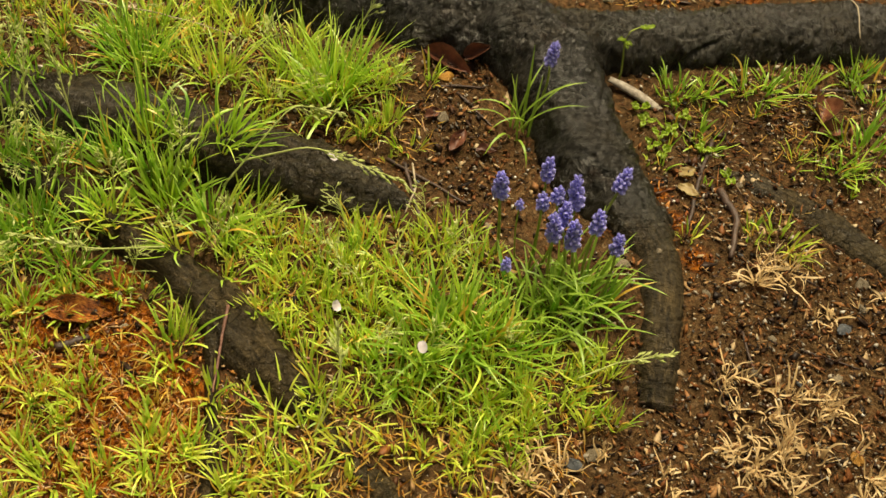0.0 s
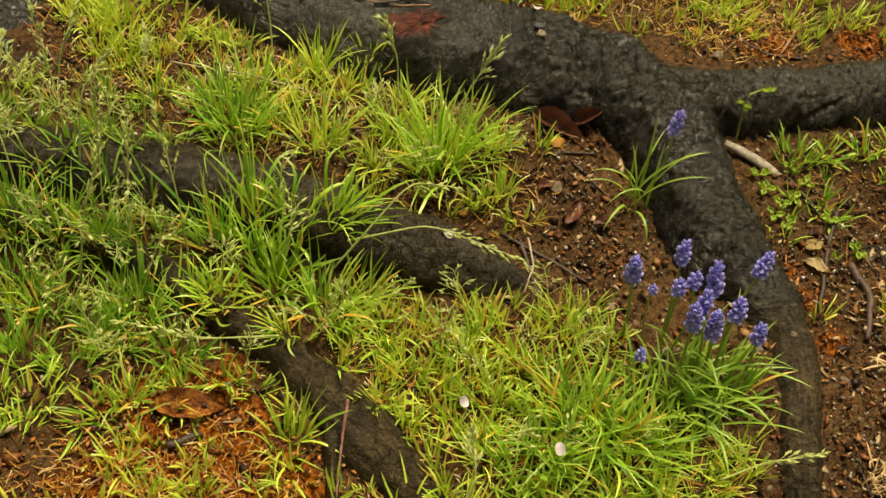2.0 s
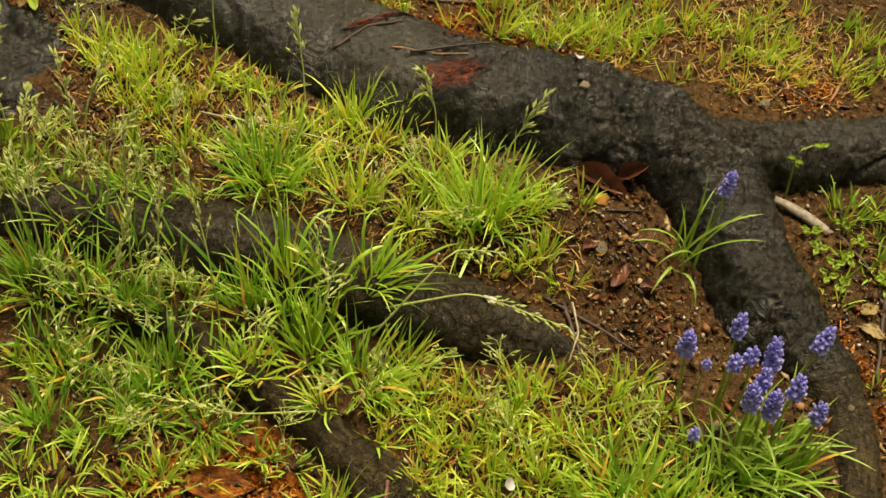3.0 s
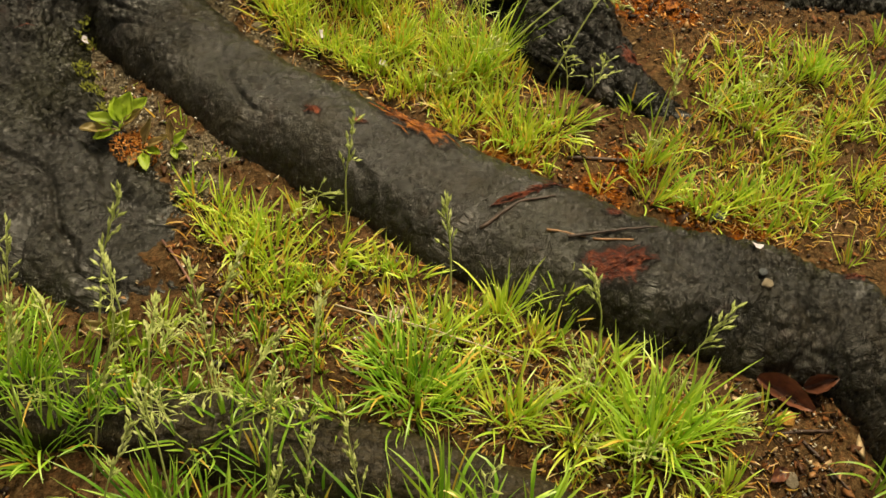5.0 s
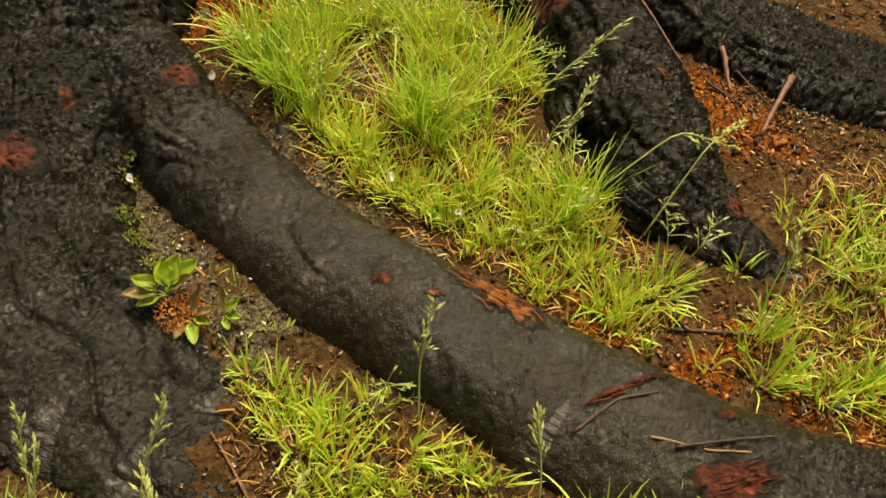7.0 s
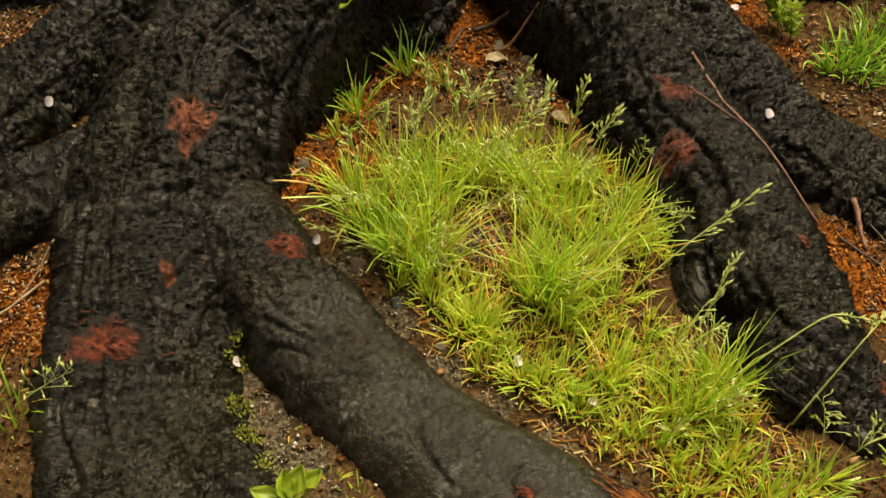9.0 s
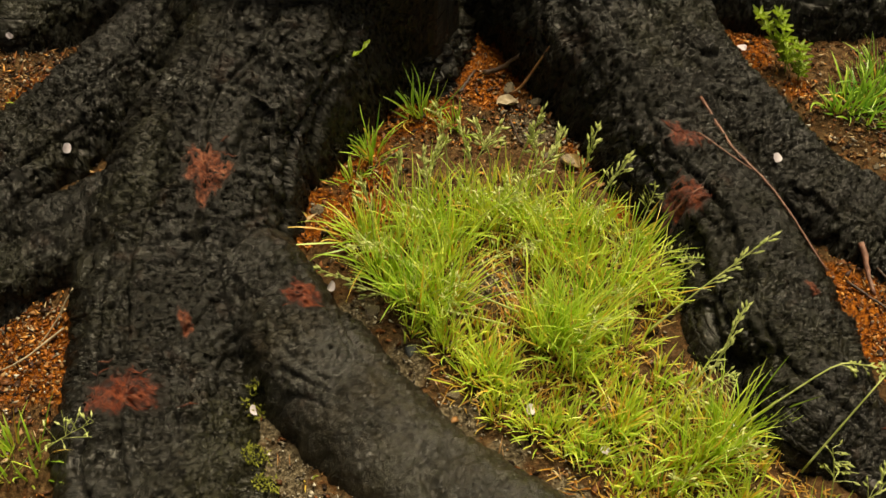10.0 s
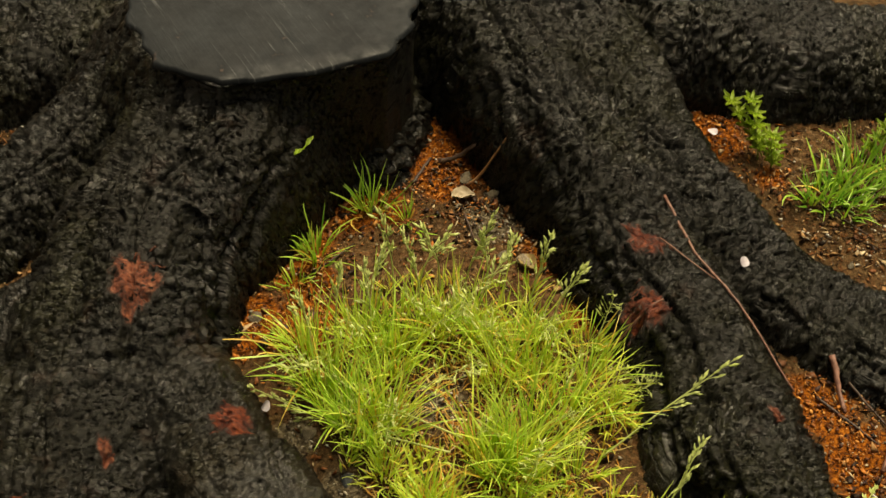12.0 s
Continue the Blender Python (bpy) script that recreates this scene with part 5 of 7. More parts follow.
tuft(-0.026, 0.818, 0.014, 0.119, 62, 0.52, 2, 0.003, 0.85)
tuft(-0.089, 0.819, 0.008, 0.048, 24, 0.62, 4, 0.0024, 0.80)
tuft(-0.448, 0.820, 0.010, 0.050, 22, 0.50, 6, 0.0024, 0.90)
tuft(-0.134, 0.823, 0.009, 0.065, 26, 0.60, 2, 0.0024, 0.70)
tuft(-0.282, 0.824, 0.009, 0.050, 22, 0.50, 3, 0.0024, 0.90)
tuft(-0.538, 0.825, 0.012, 0.108, 60, 0.44, 3, 0.0024, 0.80)
tuft(-0.343, 0.826, 0.011, 0.063, 26, 0.40, 6, 0.0024, 0.80)
tuft(-0.409, 0.829, 0.009, 0.051, 18, 0.48, 7, 0.0024, 0.90)
tuft(-0.088, 0.830, 0.008, 0.078, 34, 0.56, 1, 0.0024, 0.90)
tuft(0.340, 0.830, 0.007, 0.039, 12, 0.46, 0, 0.0024, 1.00)
tuft(-0.346, 0.831, 0.008, 0.043, 14, 0.50, 6, 0.0024, 0.90)
tuft(-0.149, 0.835, 0.011, 0.104, 50, 0.56, 1, 0.0024, 0.90)
tuft(-0.223, 0.839, 0.016, 0.101, 56, 0.54, 5, 0.0024, 0.80)
tuft(0.015, 0.839, 0.008, 0.075, 24, 0.58, 2, 0.0024, 0.60)
tuft(-0.484, 0.841, 0.011, 0.059, 26, 0.52, 5, 0.0024, 0.90)
tuft(-0.026, 0.842, 0.014, 0.120, 80, 0.50, 2, 0.0024, 0.85)
tuft(0.021, 0.844, 0.008, 0.069, 34, 0.55, 1, 0.0024, 0.90)
tuft(0.073, 0.847, 0.003, 0.045, 9, 0.56, 0, 0.0024, 0.50)
tuft(0.038, 0.848, 0.007, 0.056, 18, 0.58, 1, 0.0024, 0.70)
tuft(-0.230, 0.851, 0.012, 0.120, 86, 0.52, 3, 0.0024, 0.95)
tuft(0.071, 0.855, 0.003, 0.052, 8, 0.58, 0, 0.0024, 0.50)
tuft(-0.184, 0.856, 0.009, 0.062, 30, 0.60, 1, 0.0024, 0.80)
tuft(-0.583, 0.856, 0.015, 0.106, 60, 0.46, 2, 0.0024, 0.80)
tuft(-0.200, 0.862, 0.007, 0.039, 16, 0.64, 0, 0.0024, 0.90)
tuft(-0.072, 0.865, 0.008, 0.108, 44, 0.50, 2, 0.0024, 0.80)
tuft(-0.517, 0.869, 0.009, 0.065, 30, 0.52, 4, 0.0024, 0.80)
tuft(-0.453, 0.871, 0.007, 0.058, 20, 0.56, 3, 0.0024, 0.80)
tuft(-0.403, 0.877, 0.008, 0.041, 16, 0.56, 4, 0.0024, 0.90)
tuft(0.568, 0.879, 0.013, 0.049, 20, 0.40, 0, 0.003, 1.00)
tuft(0.343, 0.881, 0.012, 0.051, 26, 0.40, 0, 0.003, 1.00)
tuft(-0.248, 0.883, 0.006, 0.094, 26, 0.50, 2, 0.0024, 0.60)
tuft(-0.256, 0.885, 0.008, 0.043, 22, 0.62, 1, 0.0024, 0.80)
tuft(-0.569, 0.891, 0.010, 0.070, 40, 0.52, 3, 0.0024, 0.70)
tuft(0.376, 0.894, 0.011, 0.051, 24, 0.40, 0, 0.003, 1.00)
tuft(-0.215, 0.895, 0.008, 0.081, 34, 0.56, 1, 0.0024, 0.80)
tuft(0.430, 0.895, 0.013, 0.056, 28, 0.42, 0, 0.003, 1.00)
tuft(-0.165, 0.896, 0.010, 0.043, 22, 0.64, 1, 0.0024, 0.80)
tuft(-0.307, 0.896, 0.013, 0.043, 30, 0.62, 1, 0.0024, 0.90)
tuft(-0.608, 0.897, 0.010, 0.071, 40, 0.52, 2, 0.0024, 0.70)
tuft(-0.066, 0.899, 0.010, 0.059, 28, 0.56, 2, 0.0024, 0.80)
tuft(-0.192, 0.905, 0.011, 0.051, 30, 0.60, 0, 0.0024, 0.90)
tuft(-0.310, 0.905, 0.008, 0.070, 28, 0.60, 1, 0.0024, 0.80)
tuft(-0.446, 0.905, 0.008, 0.048, 22, 0.62, 2, 0.0024, 0.80)
tuft(-0.167, 0.906, 0.009, 0.051, 26, 0.60, 1, 0.0024, 0.90)
tuft(0.458, 0.907, 0.009, 0.048, 18, 0.44, 0, 0.003, 1.00)
tuft(0.492, 0.907, 0.012, 0.055, 22, 0.40, 0, 0.003, 0.90)
tuft(-0.132, 0.912, 0.006, 0.077, 20, 0.56, 0, 0.0024, 0.70)
tuft(-0.110, 0.916, 0.004, 0.067, 12, 0.52, 1, 0.0024, 0.50)
tuft(-0.127, 0.918, 0.008, 0.048, 24, 0.62, 1, 0.0024, 0.80)
tuft(-0.212, 0.919, 0.011, 0.050, 26, 0.60, 1, 0.0024, 0.80)
tuft(0.565, 0.924, 0.013, 0.064, 22, 0.42, 0, 0.003, 0.80)
tuft(-0.153, 0.934, 0.010, 0.091, 44, 0.55, 1, 0.0024, 0.80)
tuft(-0.351, 0.944, 0.007, 0.072, 26, 0.58, 1, 0.0024, 0.60)
tuft(-0.106, 0.945, 0.010, 0.044, 24, 0.62, 1, 0.0024, 0.80)
tuft(-0.379, 0.959, 0.008, 0.047, 26, 0.62, 1, 0.0024, 0.70)
tuft(-0.323, 0.967, 0.007, 0.055, 24, 0.60, 1, 0.0024, 0.70)
tuft(-0.238, 0.976, 0.008, 0.052, 20, 0.62, 1, 0.0024, 0.60)
tuft(-0.344, 0.976, 0.007, 0.048, 20, 0.62, 0, 0.0024, 0.70)
tuft(-0.259, 0.984, 0.008, 0.044, 20, 0.66, 0, 0.0024, 0.70)
tuft(-0.276, 0.997, 0.006, 0.032, 14, 0.66, 0, 0.0024, 0.80)
tuft(-0.301, 0.999, 0.006, 0.075, 26, 0.58, 1, 0.0024, 0.60, (0.6, 0.0))
tuft(-0.369, 1.014, 0.007, 0.047, 24, 0.64, 0, 0.0024, 0.70)
tuft(-0.391, 1.025, 0.008, 0.046, 26, 0.62, 1, 0.0024, 0.70)
tuft(-0.418, 1.031, 0.007, 0.046, 22, 0.64, 1, 0.0024, 0.70)
tuft(-0.445, 1.037, 0.004, 0.026, 12, 0.64, 0, 0.0024, 0.80)
tuft(-0.340, 1.041, 0.008, 0.054, 28, 0.62, 2, 0.0024, 0.70)
tuft(-0.324, 1.054, 0.006, 0.038, 16, 0.62, 0, 0.0024, 0.70)
tuft(0.379, 1.098, 0.012, 0.047, 26, 0.56, 0, 0.0024, 0.80)
tuft(0.149, 1.099, 0.009, 0.061, 30, 0.56, 0, 0.0024, 0.70)
tuft(0.312, 1.100, 0.012, 0.046, 26, 0.56, 0, 0.0024, 0.80)
tuft(0.481, 1.101, 0.011, 0.047, 24, 0.56, 0, 0.0024, 0.80)
tuft(0.049, 1.103, 0.011, 0.093, 44, 0.54, 1, 0.0024, 0.60)
tuft(0.273, 1.104, 0.010, 0.046, 24, 0.58, 0, 0.0024, 0.80)
tuft(0.099, 1.105, 0.011, 0.073, 40, 0.54, 1, 0.0024, 0.70)
tuft(-0.006, 1.110, 0.007, 0.092, 34, 0.58, 1, 0.0024, 0.60)
tuft(0.027, 1.110, 0.007, 0.055, 20, 0.58, 0, 0.0024, 0.70)
tuft(0.074, 1.110, 0.009, 0.073, 34, 0.54, 1, 0.0024, 0.60)
tuft(0.297, 1.110, 0.010, 0.056, 26, 0.54, 0, 0.0024, 0.70)
tuft(-0.056, 1.114, 0.003, 0.051, 10, 0.58, 0, 0.0024, 0.60)
tuft(0.450, 1.117, 0.012, 0.047, 26, 0.56, 0, 0.0024, 0.80)
tuft(0.271, 1.130, 0.010, 0.056, 28, 0.54, 0, 0.0024, 0.70)
tuft(0.132, 1.131, 0.009, 0.073, 30, 0.52, 1, 0.0024, 0.70)
tuft(0.173, 1.138, 0.008, 0.065, 24, 0.54, 1, 0.0024, 0.70)
tuft(-0.128, 1.139, 0.006, 0.055, 20, 0.66, 0, 0.0024, 0.70)
tuft(0.238, 1.149, 0.009, 0.048, 24, 0.58, 0, 0.0024, 0.70)
tuft(-0.006, 1.154, 0.007, 0.119, 28, 0.54, 2, 0.0024, 0.40)
tuft(0.216, 1.167, 0.009, 0.055, 26, 0.56, 0, 0.0024, 0.70)
tuft(-0.139, 1.168, 0.010, 0.077, 36, 0.60, 1, 0.0024, 0.60)
tuft(0.305, 1.180, 0.011, 0.056, 28, 0.54, 1, 0.0024, 0.80)
tuft(-0.196, 1.183, 0.011, 0.057, 34, 0.64, 0, 0.0024, 0.70)
tuft(0.128, 1.185, 0.010, 0.047, 20, 0.60, 3, 0.0024, 0.80)
tuft(-0.098, 1.190, 0.010, 0.084, 40, 0.54, 2, 0.0024, 0.70, (0.3, 0.0))
tuft(0.036, 1.195, 0.008, 0.055, 22, 0.60, 3, 0.0024, 0.80)
tuft(-0.161, 1.204, 0.009, 0.069, 34, 0.60, 1, 0.0024, 0.60)
tuft(0.179, 1.206, 0.007, 0.052, 18, 0.56, 1, 0.0024, 0.80)
tuft(-0.081, 1.208, 0.007, 0.061, 20, 0.56, 2, 0.0024, 0.80, (0.3, 0.0))
tuft(-0.238, 1.209, 0.011, 0.052, 34, 0.62, 1, 0.0024, 0.70)
tuft(-0.021, 1.225, 0.007, 0.043, 16, 0.58, 1, 0.0024, 0.90)
tuft(0.277, 1.232, 0.011, 0.055, 28, 0.56, 1, 0.0024, 0.80)
tuft(0.113, 1.237, 0.015, 0.098, 44, 0.52, 2, 0.0024, 0.80)
tuft(-0.210, 1.241, 0.011, 0.064, 36, 0.56, 2, 0.0024, 0.60)
tuft(-0.291, 1.242, 0.009, 0.048, 34, 0.60, 1, 0.0024, 0.70)
tuft(-0.295, 1.242, 0.008, 0.063, 28, 0.58, 1, 0.0024, 0.80)
tuft(0.196, 1.242, 0.010, 0.055, 26, 0.56, 1, 0.0024, 0.80)
tuft(-0.202, 1.255, 0.008, 0.110, 38, 0.55, 1, 0.0024, 0.60)
tuft(0.074, 1.256, 0.011, 0.081, 34, 0.55, 2, 0.0024, 0.80)
tuft(-0.342, 1.259, 0.009, 0.062, 26, 0.64, 1, 0.0024, 0.80)
tuft(-0.316, 1.263, 0.009, 0.065, 32, 0.60, 1, 0.0024, 0.80)
tuft(-0.318, 1.263, 0.011, 0.048, 34, 0.60, 1, 0.0024, 0.70)
tuft(-0.263, 1.265, 0.009, 0.048, 26, 0.58, 2, 0.0024, 0.70)
tuft(-0.173, 1.269, 0.011, 0.083, 38, 0.54, 2, 0.0024, 0.50)
tuft(-0.181, 1.269, 0.009, 0.120, 42, 0.52, 1, 0.0024, 0.60)
tuft(-0.377, 1.271, 0.009, 0.040, 28, 0.66, 0, 0.0024, 0.70)
tuft(-0.378, 1.272, 0.008, 0.051, 28, 0.66, 0, 0.0024, 0.80)
tuft(-0.274, 1.274, 0.008, 0.081, 32, 0.58, 1, 0.0024, 0.80)
tuft(-0.352, 1.275, 0.009, 0.044, 28, 0.62, 1, 0.0024, 0.70)
tuft(0.330, 1.276, 0.012, 0.056, 28, 0.52, 1, 0.0024, 0.80)
tuft(0.137, 1.288, 0.011, 0.062, 30, 0.56, 1, 0.0024, 0.70)
tuft(-0.162, 1.290, 0.006, 0.102, 26, 0.54, 1, 0.0024, 0.70)
tuft(0.041, 1.296, 0.010, 0.054, 30, 0.60, 1, 0.0024, 0.70)
tuft(0.249, 1.296, 0.011, 0.063, 32, 0.54, 1, 0.0024, 0.70)
tuft(0.106, 1.298, 0.011, 0.075, 30, 0.56, 2, 0.0024, 0.80)
tuft(-0.380, 1.302, 0.008, 0.068, 34, 0.66, 1, 0.0024, 0.70)
tuft(-0.400, 1.303, 0.011, 0.055, 40, 0.62, 1, 0.0024, 0.60)
tuft(0.173, 1.309, 0.015, 0.098, 46, 0.50, 1, 0.0024, 0.70)
tuft(-0.402, 1.311, 0.009, 0.068, 36, 0.66, 1, 0.0024, 0.70)
tuft(0.202, 1.313, 0.011, 0.087, 34, 0.48, 0, 0.0024, 0.70)
tuft(-0.210, 1.319, 0.008, 0.056, 22, 0.58, 2, 0.0024, 0.90)
tuft(0.193, 1.321, 0.012, 0.062, 30, 0.54, 1, 0.0024, 0.70)
tuft(0.095, 1.324, 0.010, 0.054, 26, 0.58, 1, 0.0024, 0.70)
tuft(-0.285, 1.327, 0.006, 0.042, 16, 0.64, 0, 0.0024, 0.90)
tuft(-0.237, 1.328, 0.007, 0.041, 14, 0.60, 1, 0.0024, 0.90)
tuft(-0.434, 1.331, 0.011, 0.051, 40, 0.62, 1, 0.0024, 0.60)
tuft(-0.432, 1.339, 0.009, 0.057, 30, 0.66, 1, 0.0024, 0.70)
tuft(0.309, 1.340, 0.012, 0.055, 28, 0.54, 1, 0.0024, 0.80)
tuft(-0.323, 1.341, 0.010, 0.120, 74, 0.52, 2, 0.0024, 0.50)
tuft(0.143, 1.352, 0.012, 0.047, 22, 0.58, 1, 0.0024, 0.80)
tuft(-0.264, 1.363, 0.007, 0.062, 22, 0.62, 0, 0.0024, 0.80)
tuft(-0.346, 1.364, 0.010, 0.120, 74, 0.50, 2, 0.0024, 0.50)
tuft(-0.440, 1.371, 0.007, 0.120, 50, 0.56, 2, 0.0024, 0.50)
tuft(0.281, 1.376, 0.011, 0.047, 22, 0.56, 1, 0.0024, 0.80)
tuft(-0.463, 1.381, 0.008, 0.120, 66, 0.50, 2, 0.0024, 0.50)
tuft(-0.308, 1.383, 0.012, 0.120, 60, 0.56, 2, 0.0024, 0.60)
tuft(-0.488, 1.399, 0.010, 0.120, 66, 0.52, 3, 0.0024, 0.50)
tuft(-0.280, 1.415, 0.009, 0.113, 46, 0.58, 2, 0.0024, 0.70)
tuft(-0.442, 1.435, 0.010, 0.110, 40, 0.58, 2, 0.0024, 0.50)
tuft(-0.229, 1.436, 0.008, 0.080, 28, 0.58, 2, 0.0024, 0.80, (0.3, 0.0))
tuft(-0.516, 1.436, 0.008, 0.120, 62, 0.55, 4, 0.0024, 0.50)
tuft(-0.305, 1.448, 0.011, 0.104, 40, 0.60, 2, 0.0024, 0.60)
tuft(-0.339, 1.450, 0.009, 0.104, 44, 0.58, 2, 0.0024, 0.50)
tuft(-0.251, 1.462, 0.011, 0.091, 40, 0.58, 3, 0.0024, 0.70, (0.3, 0.0))
tuft(-0.531, 1.465, 0.008, 0.085, 36, 0.56, 4, 0.0024, 0.70, (-0.3, 0.0))
tuft(-0.440, 1.478, 0.011, 0.110, 54, 0.56, 4, 0.0024, 0.50)
tuft(-0.474, 1.480, 0.009, 0.110, 54, 0.56, 4, 0.0024, 0.50)
tuft(-0.410, 1.490, 0.009, 0.106, 50, 0.58, 5, 0.0024, 0.50)
tuft(-0.351, 1.492, 0.009, 0.102, 48, 0.60, 4, 0.0024, 0.50)
tuft(-0.381, 1.495, 0.011, 0.110, 50, 0.58, 5, 0.0024, 0.50)
tuft(-0.261, 1.499, 0.008, 0.070, 28, 0.62, 2, 0.0024, 0.70)
tuft(-0.294, 1.501, 0.010, 0.080, 40, 0.64, 3, 0.0024, 0.60)
tuft(-0.322, 1.504, 0.011, 0.089, 44, 0.62, 4, 0.0024, 0.60)
tuft(-0.549, 1.537, 0.008, 0.050, 16, 0.45, 1, 0.003, 0.90)
tuft(-0.534, 1.576, 0.008, 0.086, 26, 0.40, 0, 0.003, 0.80)
tuft(-0.449, 1.644, 0.006, 0.050, 12, 0.42, 0, 0.003, 0.90)
tuft(-0.487, 1.654, 0.007, 0.095, 24, 0.36, 0, 0.003, 0.70)
tuft(-0.359, 0.981, 0.007, 0.071, 30, 0.58, 1, 0.0024, 0.70)
tuft(-0.383, 0.983, 0.006, 0.059, 24, 0.60, 1, 0.0024, 0.70)
tuft(-0.401, 1.001, 0.007, 0.060, 26, 0.60, 1, 0.0024, 0.70)
tuft(-0.371, 1.008, 0.007, 0.068, 30, 0.58, 1, 0.0024, 0.70)
tuft(-0.423, 1.015, 0.006, 0.052, 22, 0.62, 0, 0.0024, 0.80)
tuft(-0.395, 1.026, 0.007, 0.063, 28, 0.58, 0, 0.0024, 0.70)
tuft(-0.417, 1.042, 0.006, 0.059, 28, 0.60, 1, 0.0024, 0.70)
tuft(-0.445, 1.056, 0.006, 0.055, 24, 0.60, 0, 0.0024, 0.70)
LUSH = "lush green tuft of grass on orange mulch"
tuft(0.005, 1.755, 0.016, 0.07, 50, 0.20, 0, 0.0031, 0.8, label=LUSH)
tuft(0.055, 1.79, 0.018, 0.08, 60, 0.24, 0, 0.0031, 0.8, label=LUSH)
tuft(0.12, 1.80, 0.02, 0.07, 50, 0.24, 0, 0.0031, 0.8, label=LUSH)
tuft(0.03, 1.745, 0.016, 0.06, 40, 0.28, 0, 0.0031, 0.9, label=LUSH)
tuft(0.09, 1.765, 0.018, 0.07, 44, 0.26, 0, 0.0031, 0.9, label=LUSH)
tuft(-0.80, 1.19, 0.020, 0.085, 45, 0.42, 3)
tuft(-0.83, 1.13, 0.03, 0.08, 50, 0.45, 3)
tuft(-0.94, 1.64, 0.012, 0.045, 18, 0.5, 1)
for sx, sy, n in ((-0.472, 1.135, 9), (-0.448, 1.105, 12), (-0.46, 1.075, 8), (-0.425, 1.10, 9), (-0.50, 1.15, 6), (-0.545, 1.20, 6)):
    tuft(sx, sy, 0.005, 0.026, n, 0.6, 0, 0.0022, 0.9, label="tiny yellow-green grass sprig on grit")


def dry_tuft(x, y, radius, height, n, green=0.0):
    """A bleached, withered grass tuft: small crowns of curled, forked blades close to the soil."""
    TUFTS[0] += 1
    r = np.random.default_rng(4000 + TUFTS[0])
    z0 = floor_at(x, y)
    crowns = max(3, n // 4)
    ca, cq = r.uniform(0, 2 * np.pi, crowns), 1.25 * radius * np.sqrt(r.random(crowns))
    cx, cy = cq * np.cos(ca), cq * np.sin(ca)
    k = r.integers(0, crowns, n * 2)
    a = r.uniform(0, 2 * np.pi, n * 2)
    base = np.stack([cx[k] + 0.002 * np.cos(a), cy[k] + 0.002 * np.sin(a), np.zeros(n * 2) + 0.001], 1)
    L = height * 0.60 * r.uniform(0.3, 1.2, n * 2)
    lean, bend = r.uniform(0.35, 1.35, n * 2), r.normal(0.1, 2.0, n * 2)
    me = blade_mesh("dry_grass_tuft", base, a, L, 0.0019 * r.uniform(0.5, 1.3, n * 2), lean, bend, r.uniform(0.5, 1.0, n * 2), 7, TUFTS[0], 1.0)
    tagged(put("dry_grass_tuft", me, STRAW, at=Matrix.Translation((x, y, z0))), "bleached straw-coloured withered grass tuft on bare soil", "dry grass", "dry grass tufts")


dry_tuft(0.412, 0.632, 0.022, 0.060, 36)
dry_tuft(0.362, 0.505, 0.024, 0.048, 34)
dry_tuft(0.405, 0.475, 0.030, 0.050, 50)
dry_tuft(0.373, 0.432, 0.032, 0.052, 60)
dry_tuft(0.430, 0.505, 0.022, 0.040, 24)
dry_tuft(0.170, 0.420, 0.020, 0.052, 30)
dry_tuft(0.446, 0.428, 0.024, 0.052, 34)
dry_tuft(0.279, 0.412, 0.016, 0.042, 16)
dry_tuft(0.325, 0.455, 0.012, 0.038, 12)
dry_tuft(0.150, 0.395, 0.018, 0.045, 20)
dry_tuft(0.455, 0.600, 0.012, 0.036, 12)
dry_tuft(0.50, 0.61, 0.014, 0.035, 12)
dry_tuft(0.345, 0.475, 0.010, 0.034, 10)
dry_tuft(0.22, 0.43, 0.010, 0.034, 8)
dry_tuft(0.515, 0.445, 0.024, 0.05, 24)


# ---- grape hyacinths ----
def leaf_blade(length, width, lean, bend, seed, levels=9, fold=0.25):
    """A long channelled leaf from the origin, bending over towards +x: vertices and faces."""
    r = np.random.default_rng(seed)
    V, p, th = [], np.zeros(3), lean
    side = r.normal(0, 0.25)
    for k in range(levels + 1):
        u = k / levels
        w = width * 0.5 * (0.8 + 0.5 * u - 1.25 * u ** 3)
        up = np.array([-math.cos(th), 0, math.sin(th)])
        V += [p + (0, -w, 0) + up * w * fold, p, p + (0, w, 0) + up * w * fold]
        th = lean + bend * u ** 1.5
        p = p + np.array([math.sin(th), side * u * 0.4, math.cos(th)]) * length / levels
    F = []
    for k in range(levels):
        a = 3 * k
        F += [(a, a + 1, a + 4, a + 3), (a + 1, a + 2, a + 5, a + 4)]
    return np.array(V), F


def bell_mesh():
    """One urn-shaped flower with a pinched, pale mouth, hanging along +x."""
    V, F, n = [], [], 7
    for x, rad in ((0.0, 0.0006), (0.0008, 0.0016), (0.0022, 0.0023), (0.0036, 0.0021), (0.0046, 0.0014), (0.0051, 0.0017)):
        V += [(x, rad * math.cos(2 * math.pi * k / n), rad * math.sin(2 * math.pi * k / n)) for k in range(n)]
    for i in range(5):
        F += [(i * n + k, i * n + (k + 1) % n, (i + 1) * n + (k + 1) % n, (i + 1) * n + k) for k in range(n)]
    F.append(tuple(range(n))[::-1])
    me = raw_mesh("bell", V, F)
    me.materials.append(BELL)
    return me


BELL_MESH = bell_mesh()


